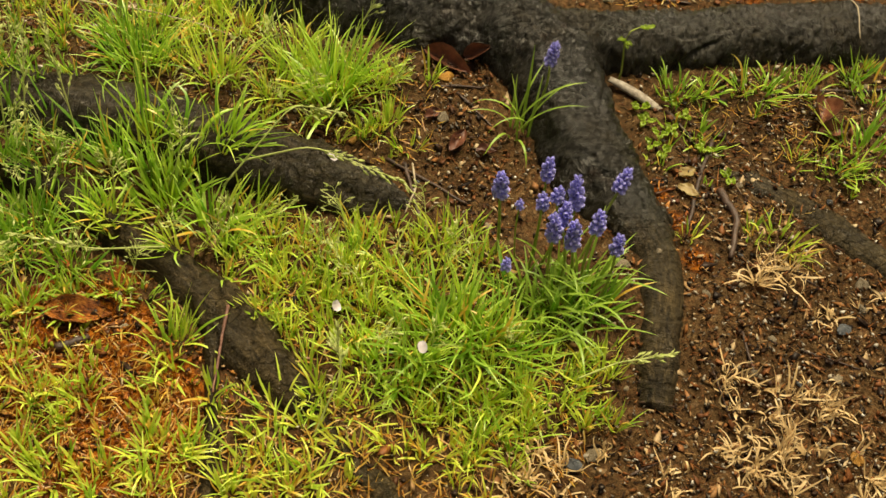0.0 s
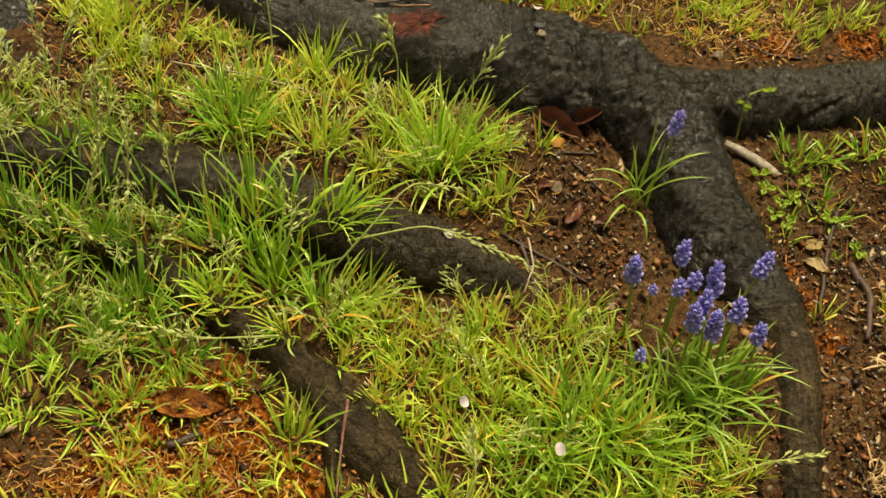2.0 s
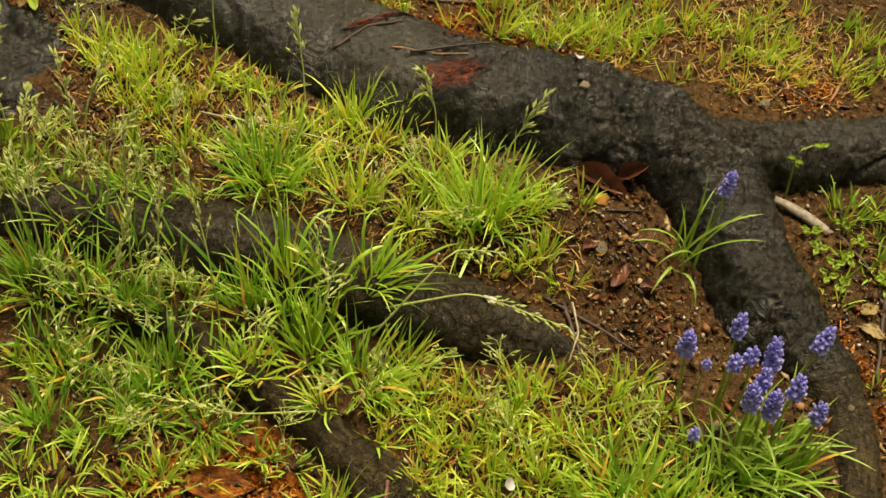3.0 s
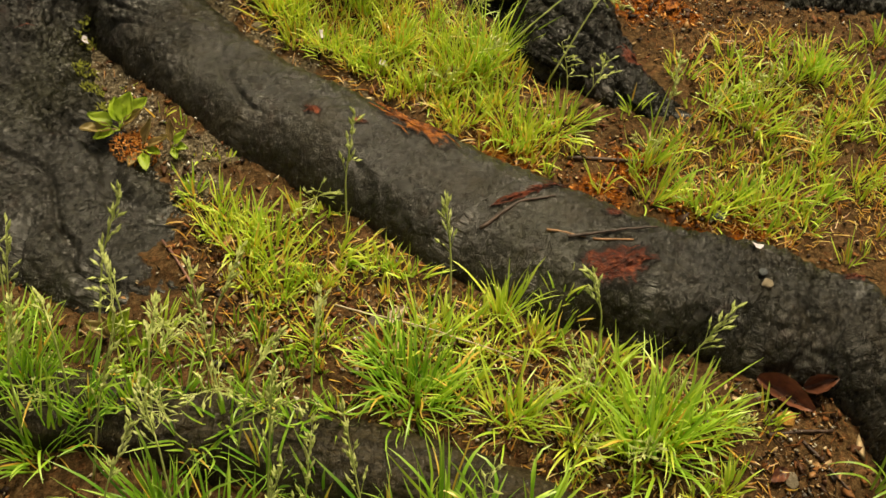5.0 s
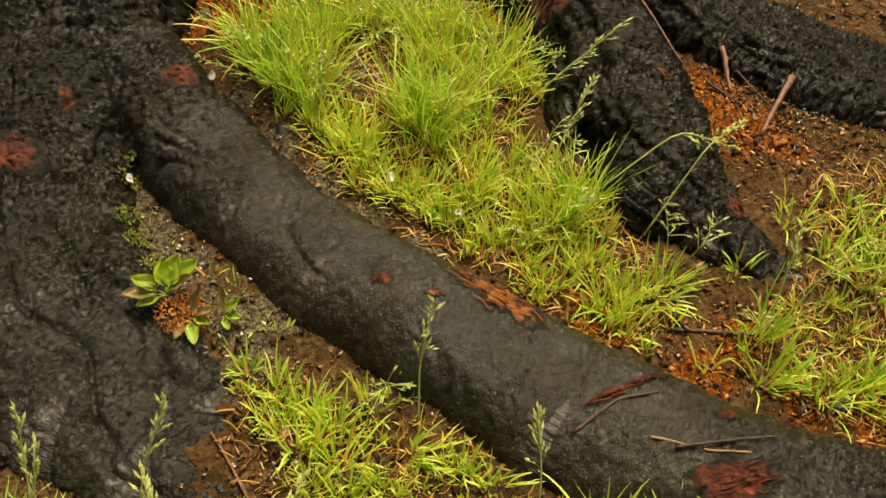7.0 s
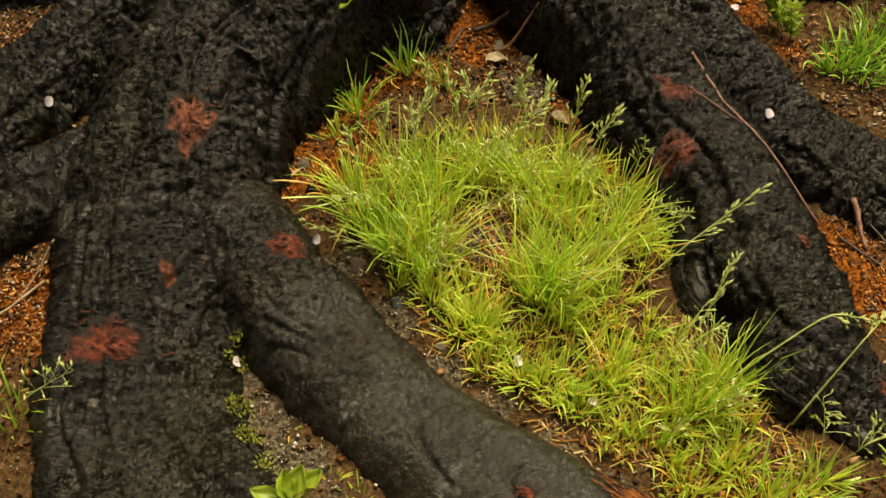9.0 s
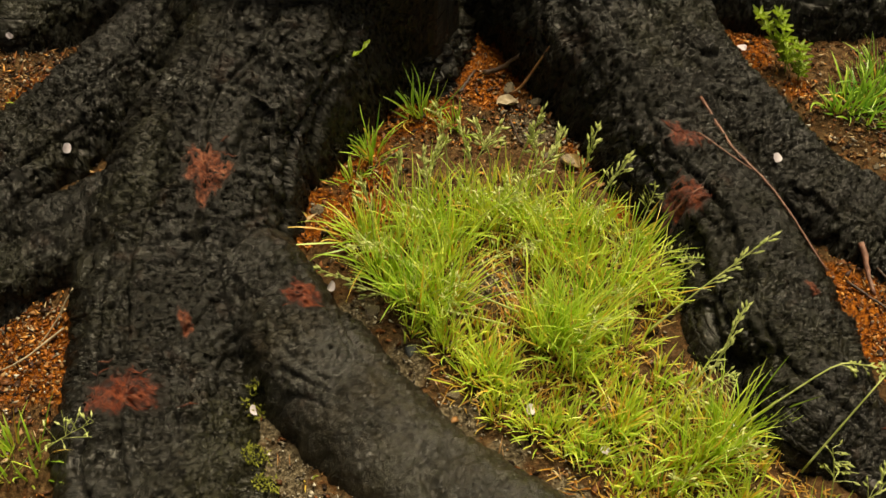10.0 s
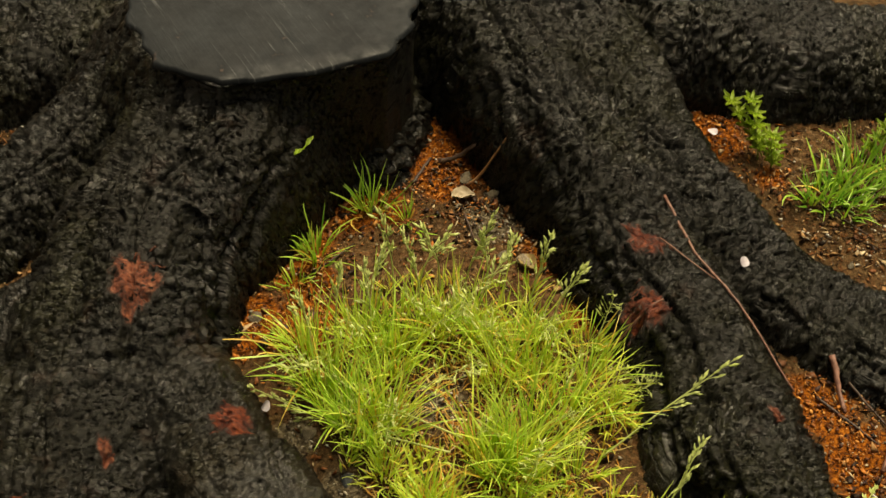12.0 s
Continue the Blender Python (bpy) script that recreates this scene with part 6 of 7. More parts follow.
def hyacinth(bx, by, hx, hy, hz, rows, size=1.0, seed=0, label="violet-blue grape hyacinth flower on a thin green stem"):
    """A grape hyacinth that springs at (bx, by) and carries the middle of its flower head at (hx, hy, hz)."""
    r = np.random.default_rng(7000 + seed)
    z0 = floor_at(bx, by) - 0.002
    base = Vector((bx, by, z0))
    thing = tagged(new("grape_hyacinth"), label, "flower", "grape hyacinths")
    thing.matrix_world = Matrix.Translation(base)
    tall = rows * 0.0030 * size
    mid = Vector((hx, hy, hz)) - base
    way = (mid + Vector((r.normal(0, 0.006), r.normal(0, 0.006), 0.03))).normalized()
    foot, tip = mid - way * tall * 0.55, mid + way * tall * 0.5
    us = np.linspace(0, 1, 10)
    bow = Vector((r.normal(0, 0.004), r.normal(0, 0.004), 0))
    P = [np.array(foot * u + bow * math.sin(math.pi * u)) for u in us]
    V, F = tube(P, np.linspace(0.0016, 0.0012, 10) * size, 7)
    put("stem", raw_mesh("stem", V, F), STEM, thing)
    V, F = tube([np.array(foot.lerp(tip, u)) for u in np.linspace(0, 1, 5)], [0.0012, 0.0012, 0.001, 0.0008, 0.0004], 6)
    head = put("flower_head", raw_mesh("flower_head", V, F), BELL, thing, "dense spike of small blue bells")
    turn = Vector((0, 0, 1)).rotation_difference(way).to_matrix().to_4x4()
    for k in range(rows):
        u = k / max(rows - 1, 1)
        count = 5 if u < 0.6 else 4 if u < 0.85 else 3
        for j in range(count):
            a = 360 * j / count + 31 * k + r.uniform(-10, 10)
            droop = 38 - 85 * u + r.uniform(-12, 12)
            s = size * (1.32 - 0.6 * u ** 2) * r.uniform(0.88, 1.1)
            at = Matrix.Translation(foot.lerp(tip, 0.04 + 0.93 * u)) @ turn @ pose(0, 0, 0, 0, 0, a) @ pose(0.0008, 0, 0, 0, droop, 0) @ Matrix.Scale(s, 4)
            b = new("bell", BELL_MESH)
            b.parent = head
            b.matrix_local = at
    return thing


hyacinth(0.168, 0.802, 0.186, 0.825, 0.085, 7, 0.9, 1, "single violet-blue grape hyacinth beside a root")
hyacinth(0.138, 0.645, 0.130, 0.656, 0.076, 7, 1.08, 2)
hyacinth(0.172, 0.640, 0.172, 0.671, 0.085, 6, 0.95, 3)
hyacinth(0.165, 0.620, 0.167, 0.641, 0.075, 4, 0.9, 4)
hyacinth(0.175, 0.628, 0.181, 0.648, 0.077, 4, 0.9, 5)
hyacinth(0.185, 0.600, 0.174, 0.608, 0.080, 7, 1.05, 6)
hyacinth(0.188, 0.605, 0.184, 0.622, 0.082, 6, 1.0, 7)
hyacinth(0.200, 0.595, 0.192, 0.606, 0.075, 7, 1.08, 8)
hyacinth(0.196, 0.615, 0.195, 0.645, 0.086, 9, 1.05, 9)
hyacinth(0.215, 0.600, 0.217, 0.626, 0.070, 5, 1.05, 10)
hyacinth(0.225, 0.590, 0.235, 0.610, 0.060, 5, 0.95, 11)
hyacinth(0.205, 0.620, 0.239, 0.660, 0.089, 6, 0.98, 12, "violet-blue grape hyacinth on a stem that leans aside")
hyacinth(0.145, 0.585, 0.138, 0.595, 0.040, 5, 0.62, 13, "small dark blue grape hyacinth bud deep in grass")
hyacinth(0.155, 0.635, 0.149, 0.648, 0.060, 4, 0.55, 14, "slim purple grape hyacinth bud in grass")


def hyacinth_leaves(x, y, radius, leaves, seed, label):
    """Long narrow leaves round hyacinth stems, each a part: (turn, length, lean, bend)."""
    r = np.random.default_rng(seed)
    z0 = floor_at(x, y)
    thing = tagged(new("hyacinth_leaves"), label, "leaves")
    thing.matrix_world = Matrix.Translation((x, y, z0))
    for k, (turn, length, lean, bend) in enumerate(leaves):
        a, q = r.uniform(0, 360), radius * math.sqrt(r.random())
        ox, oy = q * math.cos(radians(a)), q * math.sin(radians(a))
        V, F = leaf_blade(length, r.uniform(0.0022, 0.0036), lean, bend, seed + k)
        gz = floor_at(x + ox, y + oy) - z0 - 0.003
        put("leaf", raw_mesh("leaf", V, F), HYLEAF, thing).matrix_local = Matrix.Translation((ox, oy, gz)) @ pose(0, 0, 0, 0, 0, turn)


_r = np.random.default_rng(300)
hyacinth_leaves(0.198, 0.595, 0.042, [(_r.uniform(0, 360), _r.uniform(0.045, 0.095), _r.uniform(0.1, 0.7), _r.uniform(0.5, 2.0)) for _ in range(84)], 300, "crowded narrow deep green hyacinth leaves")
LOOSE = [(100, 0.100, 0.10, 0.4), (62, 0.085, 0.15, 1.5), (6, 0.100, 0.30, 1.35), (-8, 0.095, 0.40, 1.4), (20, 0.080, 0.3, 1.0), (186, 0.060, 0.6, 1.6), (205, 0.070, 0.5, 2.2), (150, 0.055, 0.3, 1.0)]
LOOSE += [(95, 0.062, 0.2, 0.4), (-75, 0.055, 0.6, 2.6), (235, 0.065, 0.5, 2.3), (80, 0.072, 0.2, 0.7), (125, 0.080, 0.2, 0.6), (170, 0.075, 0.3, 2.4), (-20, 0.050, 0.5, 2.4)]
hyacinth_leaves(0.165, 0.800, 0.012, LOOSE, 400, "loose arching hyacinth leaves beside a root")


# ---- petals, stones, husk, leaves and twigs ----
def petal_mesh(seed):
    r = np.random.default_rng(seed)
    V, F, n = [(0, 0, 0.0012)], [], 18
    for ring in (0.5, 1.0):
        for i in range(n):
            a = 2 * math.pi * i / n
            rad = ring * (1 - 0.22 * math.exp(-((a - math.pi / 2) / 0.22) ** 2)) * (1 - 0.18 * math.exp(-((a - 1.5 * math.pi) / 0.7) ** 2))
            x, y = 0.0050 * rad * math.cos(a), 0.0074 * rad * math.sin(a)
            V.append((x, y, 0.0012 + 0.003 * ring * ring * (0.3 + 0.5 * math.cos(2 * a + seed)) + r.normal(0, 0.00015)))
    F += [(0, 1 + i, 1 + (i + 1) % n) for i in range(n)]
    F += [(1 + i, 1 + n + i, 1 + n + (i + 1) % n, 1 + (i + 1) % n) for i in range(n)]
    me = raw_mesh("cherry_petal", V, F)
    me.materials.append(PETAL)
    return me


PETALS = [petal_mesh(k) for k in range(4)]


def petal(x, y, turn, size=1.0, tilt=0.0, lift=0.0):
    ob = new("cherry_petal", PETALS[int(turn) % 4])
    ob.matrix_world = laid(x, y, turn, 0.0035 + lift, tilt) @ Matrix.Scale(0.85 * size, 4)
    tagged(ob, "fallen pale pink cherry blossom petal", "petal", "fallen petals")


petal(-0.022, 0.720, 70, 1.1)
petal(0.065, 0.503, 12, 0.95, 20, 0.05)
petal(-0.008, 0.548, 31, 0.9, 25, 0.035)
petal(0.066, 1.003, 46, 1.0)
petal(-0.552, 1.396, 5, 1.0, 30, 0.004)
petal(-0.601, 1.257, 23, 1.0)
petal(-0.353, 1.277, 10, 0.95, 25, 0.004)
petal(-0.850, 1.531, 9, 1.0)
petal(-0.113, 1.836, 86, 1.1)
petal(-0.107, 1.602, 18, 1.0)
petal(-0.285, 1.245, 80, 0.9, 10, 0.006)
petal(-0.17, 1.29, 55, 0.8, 10)
petal(-0.985, 1.73, 60, 0.8)


def stone_mesh(seed, flat=0.6):
    bm = bmesh.new()
    bmesh.ops.create_icosphere(bm, subdivisions=2, radius=1.0)
    for v in bm.verts:
        k = 1 + 0.38 * noise.noise(v.co * 1.1 + Vector((seed * 3.7, 0, 0))) + 0.10 * noise.noise(v.co * 2.9 + Vector((0, seed * 5.1, 0)))
        p = v.co * k
        # some flat broken sides
        for j in range(5):
            side = Vector((math.cos(seed * 2.3 + j * 1.7), math.sin(seed * 1.1 + j * 2.1), math.sin(seed + j * 0.9))).normalized()
            over = p.dot(side) - 0.62
            if over > 0:
                p = p - side * over * 0.9
        v.co = Vector((p.x, p.y * 0.78, p.z * flat))
    return bm_mesh("pebble", bm, False)


STONES = [stone_mesh(k, 0.40 + 0.07 * (k % 4)) for k in range(8)]


def pebble(x, y, size, turn, material=None, label="small pale pebble half sunk in soil", shape=0):
    me = STONES[shape % 8]
    if material is not None:
        me = me.copy()
        me.materials.clear()
        me.materials.append(material)
    elif not me.materials:
        me.materials.append(STONE)
    ob = new("pebble", me)
    ob.matrix_world = laid(x, y, turn, size * 0.24) @ Matrix.Scale(size * 0.95, 4)
    tagged(ob, label, "pebble", "pebbles")


for k, me in enumerate(STONES):
    me.materials.append(STONE)
pebble(0.088, 0.858, 0.0115, 20, YELLOW_STONE, "smooth ochre yellow pebble by a dead leaf", 1)
pebble(-0.003, 0.767, 0.006, 40, YELLOW_STONE, "small smooth ochre yellow pebble", 2)
pebble(0.086, 0.803, 0.010, 70, None, "pale flat pebble on soil", 3)
pebble(0.257, 0.640, 0.009, 10, None, "tan pebble beside a root", 4)
pebble(0.292, 0.651, 0.0036, 0, None, "tiny white pebble on a root", 5)
pebble(0.496, 0.641, 0.009, 30, None, "pale rounded pebble on soil", 6)
pebble(0.489, 0.609, 0.007, 80, None, "pale rounded pebble on soil", 7)
pebble(0.464, 0.584, 0.009, 60, GREY_STONE, "dark slate pebble on damp soil", 0)
pebble(0.446, 0.529, 0.0065, 15, None, "whitish pebble on soil", 1)
pebble(0.445, 0.449, 0.0085, 95, YELLOW_STONE, "brown-orange pebble on bare soil", 2)
pebble(0.194, 0.427, 0.010, 140, GREY_STONE, "dark slate pebble on damp soil", 3)
pebble(0.213, 0.437, 0.009, 35, None, "grey-brown pebble on bare soil", 4)
pebble(0.393, 0.757, 0.0045, 0, None, "small white pebble on soil", 5)
pebble(0.068, 0.960, 0.0065, 25, None, "pale pebble lodged on a root", 6)
pebble(0.066, 0.972, 0.0055, 80, GREY_STONE, "dark pebble lodged on a root", 0)
pebble(0.281, 1.030, 0.0085, 10, None, "whitish pebble behind a root", 7)
pebble(-0.581, 1.496, 0.009, 30, None, "round cream pebble on orange crumbs", 0)
pebble(-0.393, 1.716, 0.010, 60, None, "grey-brown pebble on mulch", 1)
pebble(-0.362, 1.693, 0.009, 20, None, "pale tan pebble on mulch", 2)
pebble(-0.324, 1.604, 0.011, 110, None, "pale yellowish pebble on mulch", 3)
pebble(-0.345, 1.610, 0.007, 50, None, "pale yellowish pebble on mulch", 4)
pebble(-0.508, 1.376, 0.009, 40, None, "tan pebble at a root's foot", 5)
pebble(-0.467, 1.331, 0.009, 75, GREY_STONE, "dark slate pebble at a root's foot", 6)
pebble(-0.423, 1.287, 0.007, 5, None, "pale pebble at a root's foot", 7)
pebble(0.061, 1.092, 0.011, 30, GREY_STONE, "dark slate pebble in orange crumbs", 2)
pebble(-0.092, 1.755, 0.005, 10, None, "small white pebble on soil", 3)
pebble(0.024, 1.653, 0.005, 60, None, "small white pebble on soil", 4)
pebble(-0.264, 0.923, 0.009, 20, None, "pale tan pebble between grass", 5)
_r = np.random.default_rng(55)
_n = 0
while _n < 130:
    px, py = _r.uniform(-0.62, 0.6), _r.uniform(0.38, 1.75)
    a = np.array([px]), np.array([py])
    if _r.random() < float((0.08 + blob(*a, BARE) * 0.8 + blob(*a, GRAVEL))[0]) and float(wood_z(*a)[0][0]) < float(ground_z(*a)[0]) - 0.002:
        pebble(px, py, 0.0018 + 0.0040 * _r.random() ** 2, _r.uniform(0, 360), GREY_STONE if _n % 6 == 5 else None, shape=_n)
        _n += 1


def husk():
    """A split dry pod, curved and hollow."""
    V, F, n, m = [], [], 12, 7
    for i in range(n + 1):
        u = i / n
        w = 0.0056 * math.sin(math.pi * (0.10 + 0.72 * u)) ** 0.5 * (1 + 0.06 * float(vnoise(u * 9, 0, 0, 3)))
        for j in range(m):
            a = math.pi * (j / (m - 1) - 0.5) * 1.25
            V.append((0.066 * (u - 0.5), w * math.sin(a), w * math.cos(a) * 0.6 + 0.0025 * math.sin(math.pi * u) + 0.0005 * float(vnoise(u * 14, j * 1.3, 0, 4))))
    F = [(i * m + j, i * m + j + 1, (i + 1) * m + j + 1, (i + 1) * m + j) for i in range(n) for j in range(m - 1)]
    ob = put("seed_husk", raw_mesh("seed_husk", V, F), HUSK_GREY, at=laid(0.297, 0.877, -29, 0.002))
    ob.modifiers.new("thick", "SOLIDIFY").thickness = 0.0009
    tagged(ob, "pale grey dried seed husk lying beside a root", "seed husk")


husk()


def leaf_mesh(name, length, width, curl, seed, notch=0.05):
    """A curled broad leaf with a raised midrib, along +x."""
    r = np.random.default_rng(seed)
    V, F, n, m = [], [], 10, 8
    ph = r.uniform(0, 6)
    for i in range(n + 1):
        u = i / n
        half = width * 0.5 * math.sin(math.pi * (0.03 + 0.94 * u) ** 0.8) ** 0.8
        for j in range(m + 1):
            v = j / m * 2 - 1
            edge = 1 + notch * math.sin(i * 2.4 + j)
            z = curl * (v * v * half * 1.6 + 0.35 * length * (u - 0.5) ** 2) + 0.0014 * math.sin(9 * u + 2.5 * abs(v) * 3 + ph) - 0.001 * (abs(v) < 0.1)
            V.append((length * (u - 0.5), half * v * edge, z))
    F = [(i * (m + 1) + j, i * (m + 1) + j + 1, (i + 1) * (m + 1) + j + 1, (i + 1) * (m + 1) + j) for i in range(n) for j in range(m)]
    return raw_mesh(name, V, F)


def dead_leaf(x, y, turn, length, width, curl, seed, label, material=None, tilt=0.0):
    ob = put("dead_leaf", leaf_mesh("dead_leaf", length, width, curl, seed), material or DEAD_LEAF, at=laid(x, y, turn, 0.004, tilt))
    tagged(ob, label, "leaf", "dead leaves")


dead_leaf(0.090, 0.882, -28, 0.054, 0.022, 0.9, 1, "curled dark brown dead leaf against a root", None, 25)
dead_leaf(0.122, 0.893, 20, 0.030, 0.016, 1.0, 2, "crumpled dark dead leaf by root", None, -15)
dead_leaf(0.500, 0.862, 70, 0.048, 0.030, 1.0, 3, "ribbed red-brown dead leaf on wet soil")
dead_leaf(0.505, 0.835, 10, 0.030, 0.020, 0.6, 4, "red-brown dead leaf scrap on soil")
dead_leaf(0.338, 0.765, 30, 0.021, 0.014, 0.15, 5, "yellowed decaying leaf on soil", WEED_BROWN)
dead_leaf(0.335, 0.738, -40, 0.023, 0.015, 0.15, 6, "yellowed decaying leaf on soil", WEED_BROWN)
dead_leaf(-0.228, 0.549, 5, 0.055, 0.026, 0.5, 7, "split orange-brown scrap of rotten wood among grass", ORANGE_SCAR)
dead_leaf(-0.150, 1.855, -50, 0.032, 0.016, 0.6, 8, "pale tan dead leaf by the stump", HUSK)
dead_leaf(0.10, 0.775, 60, 0.030, 0.014, 0.7, 9, "small dark red dead leaf")
dead_leaf(0.075, 0.805, 40, 0.020, 0.012, 0.6, 10, "small brown dead leaf on soil")
dead_leaf(-0.394, 1.686, 20, 0.026, 0.018, 0.5, 11, "pale dry leaf scrap on mulch", HUSK)
dead_leaf(-0.320, 1.600, -30, 0.022, 0.018, 0.4, 12, "yellow-green leaf scrap on mulch", WEED_BROWN)
dead_leaf(0.036, 1.402, 60, 0.022, 0.014, 0.3, 13, "bright orange bark scrap on mulch", ORANGE_SCAR)
dead_leaf(-0.245, 0.925, 60, 0.022, 0.013, 0.6, 14, "pale tan dead leaf in grass", HUSK)
dead_leaf(0.13, 0.765, 0, 0.022, 0.012, 0.6, 15, "brown dead leaf scrap on soil")


def twig(points, thick, material, label, lift=0.0, name="twig", seed=0, sides=7):
    """A knobbly tapered twig laid over the surface through some places (x, y)."""
    r = np.random.default_rng(900 + seed)
    P = np.array(points, float)
    t = np.linspace(0, len(P) - 1, 7 * (len(P) - 1) + 2)
    k = np.clip(t.astype(int), 0, len(P) - 2)
    xy = P[k] + (P[k + 1] - P[k]) * (t - k)[:, None] + r.normal(0, thick * 0.14, (len(t), 2))
    z = np.array([floor_at(a, b) for a, b in xy])
    z = np.maximum(z, np.linspace(z[0], z[-1], len(z))) * 0.6 + z * 0.4
    z = np.convolve(np.pad(z, 2, "edge"), np.ones(5) / 5, "valid")
    pts = np.stack([xy[:, 0], xy[:, 1], z + thick * 0.6 + lift], 1)
    rad = thick * np.linspace(1, 0.6, len(t)) * r.uniform(0.85, 1.15, len(t))
    V, F = tube(pts, rad, sides)
    c = V.mean(0)
    tagged(put(name, raw_mesh(name, V - c, F), material, at=Matrix.Translation(c)), label, name.replace("_", " "), "twigs")


twig([(0.375, 0.818), (0.348, 0.756), (0.328, 0.688)], 0.0030, TWIG, "dark brown twig lying on damp soil", seed=1)
twig([(0.370, 0.746), (0.381, 0.707), (0.368, 0.660)], 0.0048, TWIG, "thick dark ridged twig on damp soil", seed=2)
twig([(0.257, 0.490), (0.292, 0.487)], 0.0010, TWIG, "thin dark twig at a root's end", seed=3)
twig([(0.562, 1.069), (0.554, 0.958)], 0.0013, HUSK, "pale thin stick leaning over a root", 0.01, seed=4)
twig([(0.505, 0.902), (0.545, 0.905), (0.60, 0.918)], 0.0024, TWIG, "dark twig on wet soil", seed=5)
twig([(0.365, 0.575), (0.370, 0.530)], 0.0016, TWIG, "short brown twig on soil", seed=6)
twig([(0.048, 0.745), (0.056, 0.715), (0.064, 0.676)], 0.0024, TWIG, "dark twig by a root's end", seed=7)
twig([(0.03, 0.748), (0.075, 0.722), (0.11, 0.70)], 0.0022, TWIG, "dark twig across leaf litter", seed=8)
twig([(0.056, 0.742), (0.060, 0.71), (0.050, 0.681)], 0.0012, HUSK, "pale bent dry stem on soil", 0.006, seed=9)
twig([(-0.102, 1.0), (-0.064, 1.009), (-0.022, 1.017)], 0.0016, TWIG, "thin black twig lying on a root", 0.002, seed=10)
twig([(-0.121, 1.008), (-0.086, 1.003)], 0.0012, BARE_WOOD, "bare orange-brown stick on a root", seed=11)
twig([(-0.080, 1.001), (-0.044, 1.002)], 0.0012, BARE_WOOD, "bare orange-brown stick on a root", seed=12)
twig([(-0.179, 1.010), (-0.143, 1.042), (-0.112, 1.051)], 0.0018, TWIG, "dark twig along a crack in the root", seed=13)
twig([(0.052, 1.485), (0.016, 1.404)], 0.0038, RED_TWIG, "thick brown stick on orange mulch", 0.004, seed=14)
twig([(-0.020, 1.520), (-0.009, 1.466)], 0.0034, RED_TWIG, "thick brown stick on orange mulch", 0.002, seed=15)
twig([(-0.034, 1.482), (0.020, 1.434)], 0.0016, TWIG, "dark twig on orange mulch", 0.002, seed=16)
twig([(-0.002, 1.50), (0.031, 1.457)], 0.0014, TWIG, "dark twig on orange mulch", 0.002, seed=17)
twig([(-0.089, 1.151), (-0.035, 1.156), (0.022, 1.159)], 0.0024, TWIG, "dark twig among grass and orange crumbs", seed=18)
twig([(-0.191, 1.660), (-0.164, 1.581), (-0.122, 1.525), (-0.072, 1.455)], 0.0017, RED_TWIG, "long reddish twig lying over the roots", 0.002, seed=19)
twig([(-0.200, 1.591), (-0.148, 1.552)], 0.0009, RED_TWIG, "fine side twig on a root", 0.002, seed=20)
twig([(-0.236, 1.497), (-0.197, 1.524)], 0.0014, RED_TWIG, "short reddish twig at a root's edge", 0.003, seed=21)
twig([(-0.391, 1.705), (-0.352, 1.717)], 0.0018, BARE_WOOD, "bare brown stick on mulch", seed=22)
twig([(-0.450, 1.70), (-0.435, 1.74)], 0.0022, TWIG, "dark bark splinter on mulch", seed=23)
twig([(-0.425, 1.733), (-0.385, 1.738)], 0.0034, TWIG, "dark bark splinter on mulch", seed=24)
twig([(0.385, 1.089), (0.355, 1.039)], 0.0024, BARE_WOOD, "pale stick behind a root", 0.002, seed=25)
twig([(0.300, 1.070), (0.338, 1.040), (0.38, 1.035)], 0.0024, TWIG, "dark twig behind a root", seed=26)
twig([(-0.465, 0.997), (-0.425, 0.946)], 0.0012, RED_TWIG, "thin reddish twig on a root", 0.002, seed=27)
twig([(-0.30, 0.925), (-0.20, 0.895), (-0.13, 0.875)], 0.0009, HUSK, "long pale dry grass stem", 0.02, seed=28)
twig([(-0.24, 0.512), (-0.215, 0.525)], 0.0045, TWIG, "dark piece of bark among orange crumbs", seed=29)
twig([(-0.53, 1.56), (-0.50, 1.60)], 0.0012, TWIG, "thin dark twig on orange crumbs", 0.002, seed=30)
twig([(-0.39, 1.66), (-0.375, 1.62)], 0.0014, TWIG, "thin dark twig on mulch", 0.002, seed=31)
twig([(0.33, 0.86), (0.36, 0.80), (0.345, 0.775)], 0.0022, TWIG, "dark twig on damp soil", seed=32)
twig([(0.40, 0.66), (0.46, 0.63)], 0.0012, TWIG, "thin dark twig on soil", seed=33)
twig([(0.42, 0.56), (0.47, 0.54)], 0.0013, TWIG, "thin dark twig on soil", seed=34)
twig([(0.33, 0.53), (0.34, 0.47)], 0.0012, TWIG, "thin dark twig on soil", seed=35)
twig([(0.24, 0.42), (0.28, 0.44)], 0.0014, TWIG, "thin dark twig on soil", seed=36)
twig([(0.0, 1.74), (0.06, 1.70)], 0.0013, TWIG, "thin dark twig on mulch", seed=37)
twig([(0.10, 0.84), (0.14, 0.80)], 0.0018, TWIG, "dark twig in leaf litter", seed=38)
twig([(-0.80, 1.335), (-0.83, 1.30), (-0.85, 1.29)], 0.0012, HUSK, "dry pale stem on orange mulch", 0.004, seed=40)
twig([(-0.79, 1.36), (-0.82, 1.315)], 0.0010, HUSK, "dry pale stem on orange mulch", 0.004, seed=41)
twig([(0.07, 0.84), (0.13, 0.855)], 0.0022, TWIG, "dark twig in leaf litter", seed=39)
